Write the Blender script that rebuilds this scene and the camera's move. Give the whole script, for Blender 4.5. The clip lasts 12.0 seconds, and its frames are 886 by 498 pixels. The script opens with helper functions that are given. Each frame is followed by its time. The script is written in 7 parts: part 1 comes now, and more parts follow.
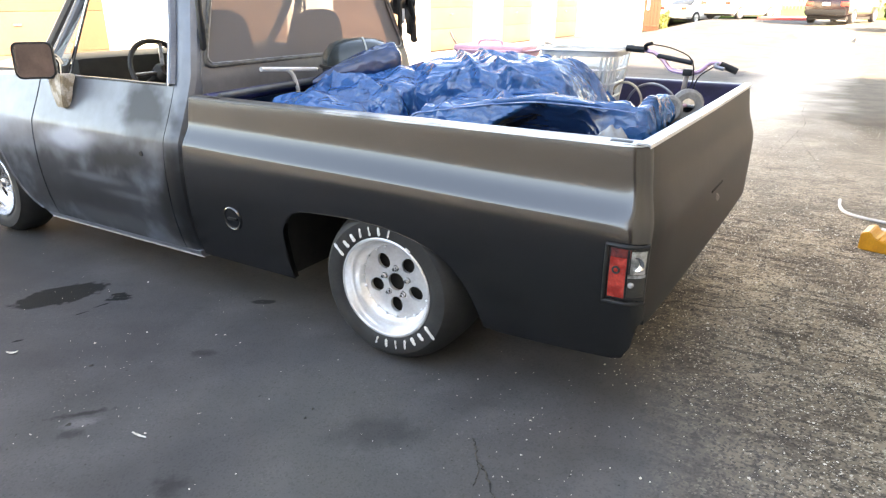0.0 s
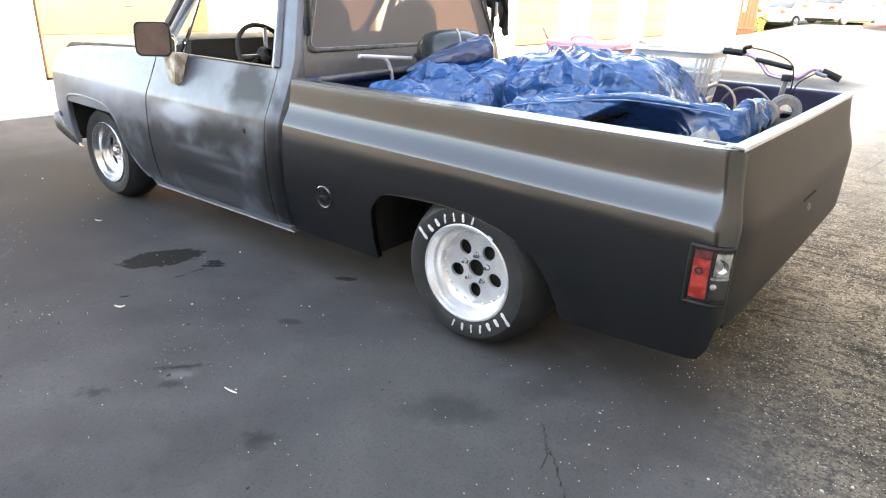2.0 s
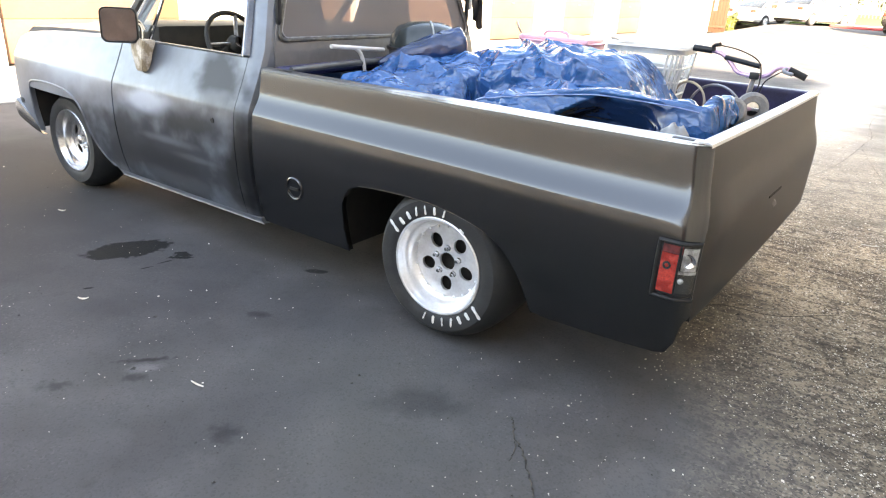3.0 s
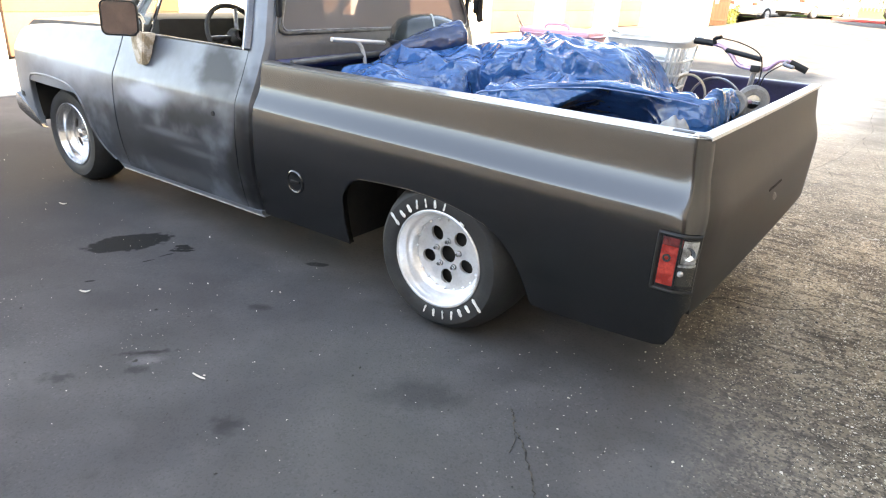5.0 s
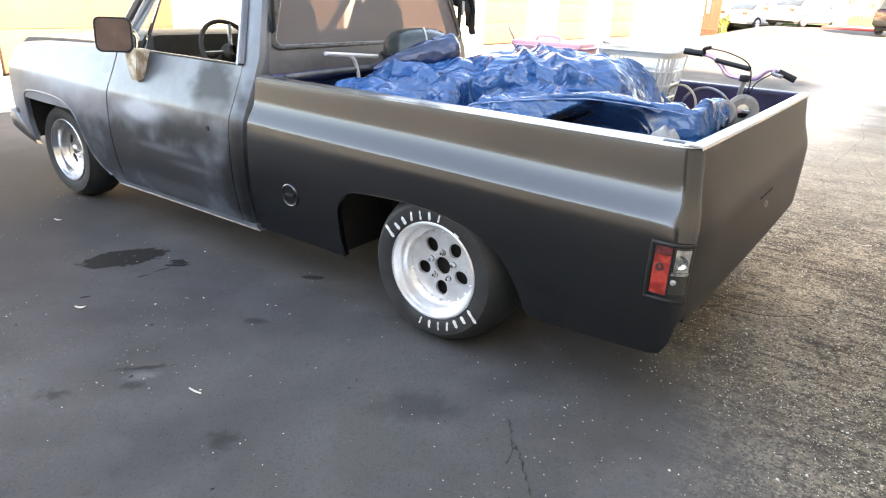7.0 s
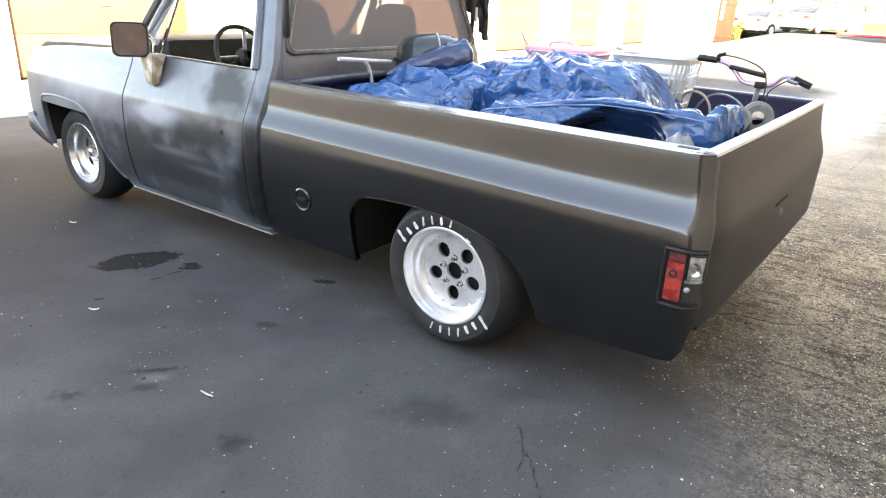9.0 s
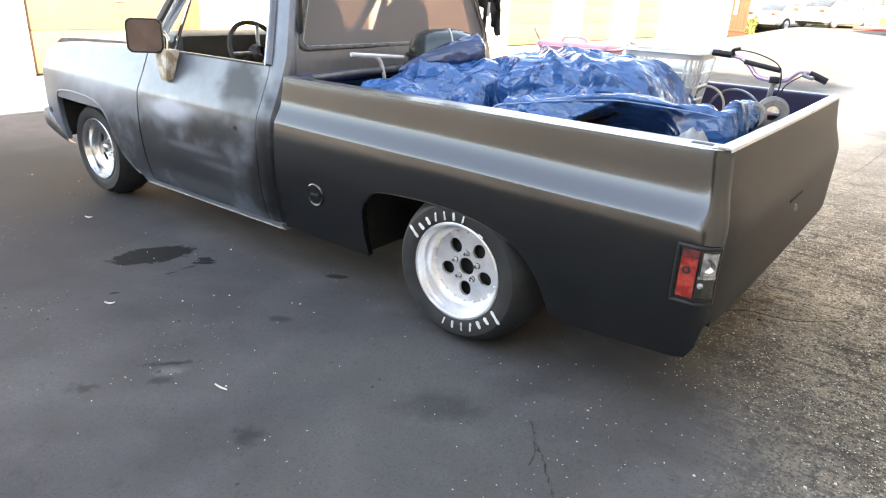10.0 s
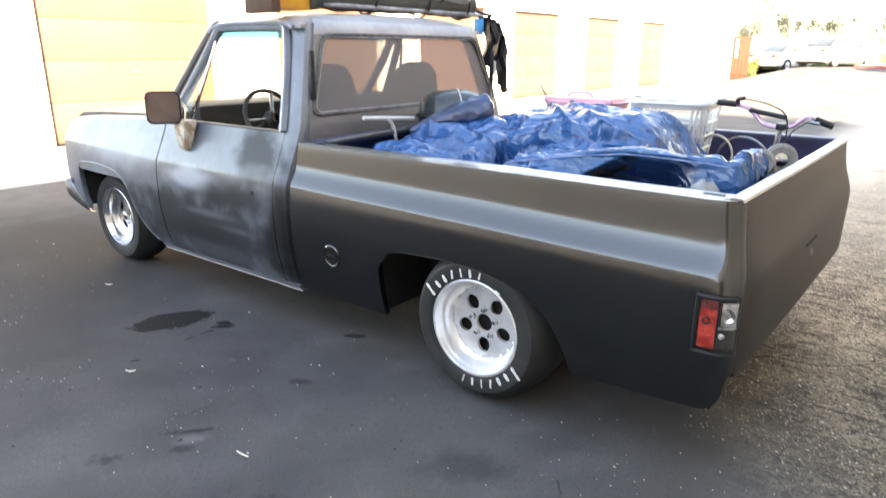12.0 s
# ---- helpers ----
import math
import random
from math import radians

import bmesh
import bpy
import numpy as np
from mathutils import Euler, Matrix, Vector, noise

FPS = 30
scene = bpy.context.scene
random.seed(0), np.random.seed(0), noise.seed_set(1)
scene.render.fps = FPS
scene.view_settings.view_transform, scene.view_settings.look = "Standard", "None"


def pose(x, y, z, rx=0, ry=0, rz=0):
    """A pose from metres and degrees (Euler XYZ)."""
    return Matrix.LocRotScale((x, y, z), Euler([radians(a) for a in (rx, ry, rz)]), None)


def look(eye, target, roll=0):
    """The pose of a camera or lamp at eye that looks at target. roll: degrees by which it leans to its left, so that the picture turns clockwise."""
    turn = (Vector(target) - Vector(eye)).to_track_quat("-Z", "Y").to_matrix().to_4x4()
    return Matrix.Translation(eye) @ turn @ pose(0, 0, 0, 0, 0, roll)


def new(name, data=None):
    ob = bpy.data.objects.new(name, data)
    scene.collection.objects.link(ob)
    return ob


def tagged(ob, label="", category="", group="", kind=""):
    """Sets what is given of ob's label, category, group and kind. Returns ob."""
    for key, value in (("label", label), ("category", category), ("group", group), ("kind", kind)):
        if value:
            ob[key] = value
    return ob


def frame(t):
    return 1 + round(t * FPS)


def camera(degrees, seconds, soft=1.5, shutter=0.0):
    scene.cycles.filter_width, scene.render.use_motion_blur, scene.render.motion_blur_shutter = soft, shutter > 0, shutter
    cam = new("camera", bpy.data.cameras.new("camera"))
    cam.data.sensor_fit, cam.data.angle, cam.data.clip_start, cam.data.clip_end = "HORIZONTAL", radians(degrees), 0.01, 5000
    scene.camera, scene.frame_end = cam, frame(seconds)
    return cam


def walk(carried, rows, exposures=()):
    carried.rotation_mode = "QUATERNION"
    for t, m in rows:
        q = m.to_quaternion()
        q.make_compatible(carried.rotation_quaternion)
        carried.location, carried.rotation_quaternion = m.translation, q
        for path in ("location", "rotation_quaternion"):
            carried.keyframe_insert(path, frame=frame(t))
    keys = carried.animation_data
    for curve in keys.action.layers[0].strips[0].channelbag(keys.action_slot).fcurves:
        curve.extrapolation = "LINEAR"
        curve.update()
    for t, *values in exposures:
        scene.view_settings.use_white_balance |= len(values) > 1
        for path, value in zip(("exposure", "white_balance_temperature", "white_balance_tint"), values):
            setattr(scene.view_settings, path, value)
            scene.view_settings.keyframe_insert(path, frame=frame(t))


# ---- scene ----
def part(name, bm, material, parent=None, label="", angle=35.0):
    """Links a bmesh as one mesh object, smooth but for edges sharper than angle."""
    me = bpy.data.meshes.new(name)
    bm.normal_update()
    bm.to_mesh(me)
    bm.free()
    for p in me.polygons:
        p.use_smooth = True
    me.set_sharp_from_angle(angle=radians(angle))
    for m in material if isinstance(material, (list, tuple)) else [material]:
        me.materials.append(m)
    ob = new(name, me)
    if parent is not None:
        ob.parent = parent
    return tagged(ob, label)


def thing(name, label, category, at=(0, 0, 0), rz=0.0, group="", kind=""):
    ob = new(name)
    ob.matrix_basis = pose(*at, 0, 0, rz)
    return tagged(ob, label, category, group, kind)


# ---- camera and its way ----
PATH = [
    (0, (1.384, -1.905, 1.37), (0.428, -0.294, 0.668), 0.2),
    (0.1, (1.396, -1.916, 1.368), (0.446, -0.296, 0.682), 0.2),
    (0.2, (1.393, -1.956, 1.38), (0.485, -0.309, 0.699), 0.6),
    (0.3, (1.399, -1.968, 1.376), (0.493, -0.313, 0.712), 0.5),
    (0.4, (1.394, -1.99, 1.370), (0.471, -0.357, 0.676), 0.7),
    (0.5, (1.382, -2.016, 1.378), (0.461, -0.403, 0.637), 1.4),
    (0.7, (1.378, -2.019, 1.386), (0.41, -0.438, 0.635), 1.5),
    (1, (1.377, -2.02, 1.386), (0.316, -0.482, 0.675), 1.8),
    (1.5, (1.383, -2.012, 1.372), (0.248, -0.537, 0.639), 2.3),
    (2, (1.383, -2.005, 1.373), (0.263, -0.515, 0.65), 2.1),
    (2.5, (1.383, -2.002, 1.372), (0.293, -0.482, 0.663), 3.0),
    (3, (1.388, -1.994, 1.369), (0.336, -0.461, 0.631), 3.4),
    (5, (1.392, -1.999, 1.368), (0.344, -0.473, 0.613), 3.4),
    (5.5, (1.397, -2.01, 1.376), (0.344, -0.467, 0.66), 3.7),
    (6, (1.399, -2.008, 1.375), (0.351, -0.463, 0.66), 3.3),
    (6.5, (1.401, -2.001, 1.374), (0.361, -0.455, 0.65), 2.9),
    (7, (1.402, -2.004, 1.375), (0.355, -0.462, 0.651), 2.8),
    (9, (1.397, -2.006, 1.373), (0.32, -0.478, 0.663), 2.9),
    (9.5, (1.393, -2.012, 1.372), (0.304, -0.497, 0.651), 2.9),
    (10, (1.396, -2.014, 1.374), (0.296, -0.509, 0.65), 2.7),
    (10.5, (1.4, -2.009, 1.373), (0.308, -0.496, 0.653), 2.7),
    (11, (1.401, -2.014, 1.373), (0.312, -0.49, 0.674), 2.6),
    (11.5, (1.402, -2.015, 1.377), (0.309, -0.494, 0.675), 2.0),
    (11.7, (1.397, -2.004, 1.385), (0.307, -0.485, 0.674), 1.7),
    (11.8, (1.391, -2.007, 1.391), (0.283, -0.486, 0.716), 1.2),
    (11.9, (1.382, -2.016, 1.41), (0.243, -0.498, 0.78), 0.4),
    (12, (1.389, -2.029, 1.409), (0.225, -0.51, 0.827), 0.2),
]
cam = camera(67.8, 12.0, soft=1.15, shutter=0.35)
walk(cam, [(t, look(eye, target, roll)) for t, eye, target, roll in PATH], exposures=[(0.0, 3.53, 10200.0, 17.0), (0.25, 3.48, 10200.0, 17.0), (0.5, 3.36, 10200.0, 17.0), (0.75, 3.48, 10200.0, 17.0), (1.0, 3.56, 10200.0, 17.0), (1.5, 3.56, 10200.0, 17.0), (2.5, 3.63, 10200.0, 17.0), (5.5, 3.62, 10200.0, 17.0), (7.0, 3.58, 10200.0, 17.0), (9.5, 3.57, 10200.0, 17.0), (11.5, 3.56, 10200.0, 17.0), (12.0, 3.50, 9850.0, 17.0)])

# ---- world and sun ----
SUN_TO = Vector((0.72, -0.50, 0.46)).normalized()
world = bpy.data.worlds.new("sky")
scene.world = world
world.use_nodes = True
wt = world.node_tree
wt.nodes.clear()
sky = wt.nodes.new("ShaderNodeTexSky")
sky.sky_type = "NISHITA"
sky.sun_disc = False
sky.dust_density = 0.25
sky.ozone_density = 1.6
sky.sun_elevation = math.asin(SUN_TO.z)
sky.sun_rotation = math.atan2(SUN_TO.x, SUN_TO.y)
bg = wt.nodes.new("ShaderNodeBackground")
bg.inputs["Strength"].default_value = 0.15
out = wt.nodes.new("ShaderNodeOutputWorld")
wt.links.new(sky.outputs[0], bg.inputs[0])
wt.links.new(bg.outputs[0], out.inputs[0])
sun = new("sun", bpy.data.lights.new("sun", "SUN"))
sun.data.energy = 5.0
sun.data.angle = radians(4.0)
sun.data.color = (1.0, 0.98, 0.965)
sun.matrix_basis = look(SUN_TO * 60, (0, 0, 0))


# ---- materials ----
def mat(name, base=(0.5, 0.5, 0.5), rough=0.5, metal=0.0, other=None, scale=4.0, mix=(0.35, 0.65), fine=0.0, fine_scale=120.0,
        bump=0.0, bump_scale=200.0, coat=0.0, spec=0.5, rough2=None, stretch=(1, 1, 1), detail=6.0, ior=1.5):
    """A surface: a base colour broken by large patches of another and by fine grain, with fine relief."""
    m = bpy.data.materials.new(name)
    m.use_nodes = True
    nt = m.node_tree
    b = nt.nodes["Principled BSDF"]
    b.inputs["Roughness"].default_value = rough
    b.inputs["Metallic"].default_value = metal
    b.inputs["Coat Weight"].default_value = coat
    b.inputs["Coat Roughness"].default_value = 0.15
    b.inputs["Specular IOR Level"].default_value = spec
    b.inputs["IOR"].default_value = ior
    co = nt.nodes.new("ShaderNodeTexCoord")
    mp = nt.nodes.new("ShaderNodeMapping")
    mp.inputs["Scale"].default_value = stretch
    nt.links.new(co.outputs["Object"], mp.inputs[0])
    colour = None
    rgb = nt.nodes.new("ShaderNodeRGB")
    rgb.outputs[0].default_value = (*base, 1)
    colour = rgb.outputs[0]
    if other is not None:
        n = nt.nodes.new("ShaderNodeTexNoise")
        n.inputs["Scale"].default_value, n.inputs["Detail"].default_value = scale, detail
        r = nt.nodes.new("ShaderNodeMapRange")
        r.interpolation_type = "SMOOTHSTEP"
        r.inputs["From Min"].default_value, r.inputs["From Max"].default_value = mix
        x = nt.nodes.new("ShaderNodeMix")
        x.data_type = "RGBA"
        nt.links.new(mp.outputs[0], n.inputs["Vector"])
        nt.links.new(n.outputs[0], r.inputs[0])
        nt.links.new(r.outputs[0], x.inputs[0])
        nt.links.new(colour, x.inputs[6])
        x.inputs[7].default_value = (*other, 1)
        colour = x.outputs[2]
        if rough2 is not None:
            rr = nt.nodes.new("ShaderNodeMapRange")
            rr.inputs["To Min"].default_value, rr.inputs["To Max"].default_value = rough, rough2
            nt.links.new(r.outputs[0], rr.inputs[0])
            nt.links.new(rr.outputs[0], b.inputs["Roughness"])
    if fine:
        n = nt.nodes.new("ShaderNodeTexNoise")
        n.inputs["Scale"].default_value, n.inputs["Detail"].default_value = fine_scale, 3.0
        nt.links.new(mp.outputs[0], n.inputs["Vector"])
        r = nt.nodes.new("ShaderNodeMapRange")
        r.inputs["From Min"].default_value, r.inputs["From Max"].default_value = 0.3, 0.7
        r.inputs["To Min"].default_value, r.inputs["To Max"].default_value = 1 - fine, 1 + fine
        nt.links.new(n.outputs[0], r.inputs[0])
        h = nt.nodes.new("ShaderNodeHueSaturation")
        nt.links.new(colour, h.inputs["Color"])
        nt.links.new(r.outputs[0], h.inputs["Value"])
        colour = h.outputs[0]
    nt.links.new(colour, b.inputs["Base Color"])
    if bump:
        n = nt.nodes.new("ShaderNodeTexNoise")
        n.inputs["Scale"].default_value, n.inputs["Detail"].default_value = bump_scale, 4.0
        nt.links.new(mp.outputs[0], n.inputs["Vector"])
        k = nt.nodes.new("ShaderNodeBump")
        k.inputs["Strength"].default_value, k.inputs["Distance"].default_value = bump, 0.004
        nt.links.new(n.outputs[0], k.inputs["Height"])
        nt.links.new(k.outputs[0], b.inputs["Normal"])
    return m


def glass(name, tint=(1, 1, 1), rough=0.0, dust=0.0):
    m = bpy.data.materials.new(name)
    m.use_nodes = True
    nt = m.node_tree
    nt.nodes.clear()
    o = nt.nodes.new("ShaderNodeOutputMaterial")
    tr = nt.nodes.new("ShaderNodeBsdfTransparent")
    tr.inputs[0].default_value = (*tint, 1)
    gl = nt.nodes.new("ShaderNodeBsdfGlossy")
    gl.inputs["Roughness"].default_value = rough
    fr = nt.nodes.new("ShaderNodeLayerWeight")
    pw = nt.nodes.new("ShaderNodeMath")
    pw.operation = "POWER"
    pw.inputs[1].default_value = 4.0
    ma = nt.nodes.new("ShaderNodeMath")
    ma.operation = "MULTIPLY_ADD"
    ma.inputs[1].default_value, ma.inputs[2].default_value = 0.9, 0.05
    mx = nt.nodes.new("ShaderNodeMixShader")
    nt.links.new(fr.outputs["Facing"], pw.inputs[0])
    nt.links.new(pw.outputs[0], ma.inputs[0])
    nt.links.new(ma.outputs[0], mx.inputs[0])
    nt.links.new(tr.outputs[0], mx.inputs[1])
    nt.links.new(gl.outputs[0], mx.inputs[2])
    df = nt.nodes.new("ShaderNodeBsdfDiffuse")
    df.inputs[0].default_value = (0.225, 0.205, 0.20, 1)
    dm = nt.nodes.new("ShaderNodeMixShader")
    dm.inputs[0].default_value = dust
    nt.links.new(mx.outputs[0], dm.inputs[1])
    nt.links.new(df.outputs[0], dm.inputs[2])
    nt.links.new(dm.outputs[0], o.inputs[0])
    return m


M_black = mat("satin_black_paint", (0.0030, 0.0029, 0.0031), 0.12, other=(0.0055, 0.0051, 0.0050), scale=2.2, mix=(0.2, 0.8), fine=0.10, fine_scale=25, bump=0.12, bump_scale=3.5, rough2=0.21, spec=0.55, ior=1.85, stretch=(0.35, 1, 1))
def oval(nt, centre, radii, lo, hi, ragged, scale, turn=(0, 0, 0)):
    """A mask: 1 inside a ragged oval patch of the surface, 0 outside."""
    co = nt.nodes.new("ShaderNodeTexCoord")
    m1 = nt.nodes.new("ShaderNodeMapping")
    m1.vector_type = "TEXTURE"
    m1.inputs["Location"].default_value = centre
    m1.inputs["Rotation"].default_value = [radians(v) for v in turn]
    m1.inputs["Scale"].default_value = radii
    nt.links.new(co.outputs["Object"], m1.inputs[0])
    ln = nt.nodes.new("ShaderNodeVectorMath")
    ln.operation = "LENGTH"
    nt.links.new(m1.outputs[0], ln.inputs[0])
    n = nt.nodes.new("ShaderNodeTexNoise")
    n.inputs["Scale"].default_value, n.inputs["Detail"].default_value = scale, 3.0
    nt.links.new(co.outputs["Object"], n.inputs["Vector"])
    w = nt.nodes.new("ShaderNodeMath")
    w.operation = "MULTIPLY_ADD"
    w.inputs[1].default_value = ragged
    nt.links.new(n.outputs[0], w.inputs[0])
    nt.links.new(ln.outputs["Value"], w.inputs[2])
    r = nt.nodes.new("ShaderNodeMapRange")
    r.interpolation_type = "SMOOTHSTEP"
    r.inputs["From Min"].default_value, r.inputs["From Max"].default_value = lo, hi
    r.inputs["To Min"].default_value, r.inputs["To Max"].default_value = 1.0, 0.0
    nt.links.new(w.outputs[0], r.inputs[0])
    return r.outputs[0]


def primer():
    """Grey primer rubbed and sprayed in patches of other greys, the fender's highlight painted in."""
    m = mat("patchy_primer", (0.092, 0.112, 0.140), 0.30, other=(0.058, 0.068, 0.084), scale=3.2, mix=(0.3, 0.7), fine=0.15, fine_scale=18, detail=4.0, spec=0.65, ior=1.75)
    nt = m.node_tree
    b = nt.nodes["Principled BSDF"]
    colour = b.inputs["Base Color"].links[0].from_socket
    gloss = {}
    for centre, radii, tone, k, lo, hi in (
            # pale streak that paints in the highlight along the fender
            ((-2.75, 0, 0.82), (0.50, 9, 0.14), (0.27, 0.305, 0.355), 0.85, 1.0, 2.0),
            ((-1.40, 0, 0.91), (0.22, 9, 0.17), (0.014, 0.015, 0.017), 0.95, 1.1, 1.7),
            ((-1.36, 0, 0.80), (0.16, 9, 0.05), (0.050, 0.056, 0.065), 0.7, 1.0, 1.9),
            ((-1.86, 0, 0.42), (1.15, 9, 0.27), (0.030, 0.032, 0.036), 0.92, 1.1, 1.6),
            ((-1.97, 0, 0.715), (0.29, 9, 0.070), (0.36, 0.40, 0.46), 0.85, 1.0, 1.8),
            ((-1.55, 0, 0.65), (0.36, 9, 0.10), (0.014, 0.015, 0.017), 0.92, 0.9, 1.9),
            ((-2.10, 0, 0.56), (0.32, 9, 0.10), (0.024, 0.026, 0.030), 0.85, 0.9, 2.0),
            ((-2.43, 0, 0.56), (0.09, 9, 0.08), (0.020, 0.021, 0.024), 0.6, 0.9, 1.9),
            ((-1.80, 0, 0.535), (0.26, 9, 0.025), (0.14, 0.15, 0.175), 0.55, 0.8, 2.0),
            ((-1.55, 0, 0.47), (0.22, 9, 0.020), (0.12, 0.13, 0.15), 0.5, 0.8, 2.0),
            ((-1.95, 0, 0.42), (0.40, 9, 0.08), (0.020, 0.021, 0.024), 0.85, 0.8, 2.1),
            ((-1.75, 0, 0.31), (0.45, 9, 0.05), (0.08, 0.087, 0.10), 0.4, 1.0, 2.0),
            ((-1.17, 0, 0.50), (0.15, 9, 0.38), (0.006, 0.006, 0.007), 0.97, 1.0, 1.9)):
        mask = oval(nt, centre, radii, lo, hi, 1.3, 6.0)
        s = nt.nodes.new("ShaderNodeMath")
        s.operation = "MULTIPLY"
        s.inputs[1].default_value = k
        nt.links.new(mask, s.inputs[0])
        x = nt.nodes.new("ShaderNodeMix")
        x.data_type = "RGBA"
        nt.links.new(s.outputs[0], x.inputs[0])
        nt.links.new(colour, x.inputs[6])
        x.inputs[7].default_value = (*tone, 1)
        colour = x.outputs[2]
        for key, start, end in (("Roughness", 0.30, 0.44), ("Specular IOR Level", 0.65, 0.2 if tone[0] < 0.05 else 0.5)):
            f = nt.nodes.new("ShaderNodeMix")
            nt.links.new(s.outputs[0], f.inputs[0])
            f.inputs[2].default_value, f.inputs[3].default_value = start, end
            if key in gloss:
                nt.links.new(gloss[key], f.inputs[2])
            gloss[key] = f.outputs[0]
    for key in gloss:
        nt.links.new(gloss[key], b.inputs[key])
    nt.links.new(colour, b.inputs["Base Color"])
    return m


M_primer = primer()
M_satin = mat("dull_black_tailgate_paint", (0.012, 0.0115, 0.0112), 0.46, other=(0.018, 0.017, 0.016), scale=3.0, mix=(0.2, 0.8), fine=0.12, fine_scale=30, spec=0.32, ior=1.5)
M_grey_paint = mat("grey_blue_paint", (0.190, 0.212, 0.242), 0.33, other=(0.135, 0.152, 0.176), scale=3.0, fine=0.08, fine_scale=25, spec=0.7, ior=1.75)
M_cabback = mat("dusty_grey_brown_paint", (0.155, 0.145, 0.138), 0.42, other=(0.115, 0.108, 0.104), scale=2.5, fine=0.10, fine_scale=25, spec=0.6, ior=1.7)
# paler copy of the cab's grey, with the light on the roof painted in
M_roof = mat("sky_lit_roof_paint", (0.36, 0.350, 0.350), 0.4, other=(0.28, 0.275, 0.28), scale=2.5, fine=0.10, fine_scale=25, spec=0.6, ior=1.6)
M_frame = mat("dull_grey_blue_frame", (0.17, 0.19, 0.22), 0.5, other=(0.12, 0.135, 0.16), scale=4.0, fine=0.1, spec=0.35)
M_hood = mat("dark_hood_paint", (0.06, 0.06, 0.062), 0.45, other=(0.12, 0.11, 0.10), scale=5.0, fine=0.1)
def rail_paint():
    """Pale rail, darker on its forward part."""
    m = mat("worn_rail_paint", (0.64, 0.64, 0.64), 0.3, 0.4, other=(0.25, 0.25, 0.26), scale=6.0, mix=(0.56, 0.75), fine=0.15, fine_scale=60, stretch=(0.4, 2, 2))
    nt = m.node_tree
    b = nt.nodes["Principled BSDF"]
    colour = b.inputs["Base Color"].links[0].from_socket
    x = nt.nodes.new("ShaderNodeMix")
    x.data_type = "RGBA"
    nt.links.new(oval(nt, (-1.1, 0, 0.97), (1.05, 9, 9), 1.05, 1.75, 0.9, 9.0), x.inputs[0])
    bare = nt.nodes.new("ShaderNodeMapRange")
    bare.inputs["To Min"].default_value, bare.inputs["To Max"].default_value = 0.4, 0.0
    nt.links.new(x.inputs[0].links[0].from_socket, bare.inputs[0])
    nt.links.new(bare.outputs[0], b.inputs["Metallic"])
    nt.links.new(colour, x.inputs[6])
    x.inputs[7].default_value = (0.085, 0.076, 0.068, 1)
    nt.links.new(x.outputs[2], b.inputs["Base Color"])
    return m


M_rail = rail_paint()
M_inner = mat("dark_blue_bed_paint", (0.030, 0.026, 0.085), 0.4, other=(0.020, 0.018, 0.05), scale=6.0, fine=0.2)
M_rubber = mat("tyre_rubber", (0.016, 0.016, 0.017), 0.66, other=(0.026, 0.026, 0.026), scale=9.0, fine=0.15, fine_scale=150, bump=0.1, bump_scale=300)
M_white = mat("white_tyre_lettering", (0.8, 0.8, 0.78), 0.6, other=(0.62, 0.61, 0.58), scale=60.0)
M_alloy = mat("polished_aluminium", (0.91, 0.91, 0.91), 0.25, 0.58, other=(0.79, 0.79, 0.79), scale=14.0, fine=0.05, fine_scale=90, bump=0.02, bump_scale=150)
M_tarnish = mat("tarnished_chrome", (0.28, 0.275, 0.27), 0.22, 1.0, other=(0.14, 0.13, 0.12), scale=9.0, mix=(0.4, 0.7))
M_chrome = mat("chrome", (0.72, 0.72, 0.72), 0.09, 1.0, other=(0.5, 0.48, 0.45), scale=18.0, mix=(0.55, 0.8))
M_dullchrome = mat("dull_chrome", (0.70, 0.70, 0.70), 0.24, 0.95, other=(0.52, 0.50, 0.48), scale=18.0, mix=(0.45, 0.8))
M_dark = mat("black_plastic", (0.009, 0.009, 0.0095), 0.42, other=(0.016, 0.016, 0.016), scale=20.0, spec=0.35)
M_void = mat("dark_underbody", (0.012, 0.011, 0.011), 0.9, other=(0.022, 0.02, 0.018), scale=8.0)
M_gasket = mat("weathered_rubber_gasket", (0.05, 0.045, 0.04), 0.5, other=(0.12, 0.11, 0.09), scale=30.0)
M_maroon = mat("dark_red_lens", (0.30, 0.05, 0.045), 0.2, other=(0.14, 0.03, 0.03), scale=40.0)
M_red = mat("red_lens", (0.80, 0.085, 0.06), 0.25, other=(0.45, 0.03, 0.02), scale=30.0, fine=0.15, fine_scale=200, bump=0.15, bump_scale=400)
M_clear = mat("clear_reverse_lens", (0.55, 0.55, 0.53), 0.15, other=(0.2, 0.2, 0.19), scale=40.0, bump=0.2, bump_scale=300)
M_glass = glass("clear_glass", (0.80, 0.83, 0.80))
M_cover = glass("clear_lamp_cover", (0.96, 0.96, 0.96))
M_tint = glass("tinted_rear_glass", (0.35, 0.345, 0.360), dust=0.66)
M_strip = glass("blue_sun_strip", (0.05, 0.30, 0.46))
M_mirror = mat("mirror_silver", (0.46, 0.45, 0.45), 0.01, 1.0, other=(0.38, 0.375, 0.37), scale=9.0)
M_seat = mat("maroon_seat_cloth", (0.045, 0.026, 0.024), 0.9, other=(0.03, 0.018, 0.017), scale=8.0, fine=0.2, fine_scale=200)
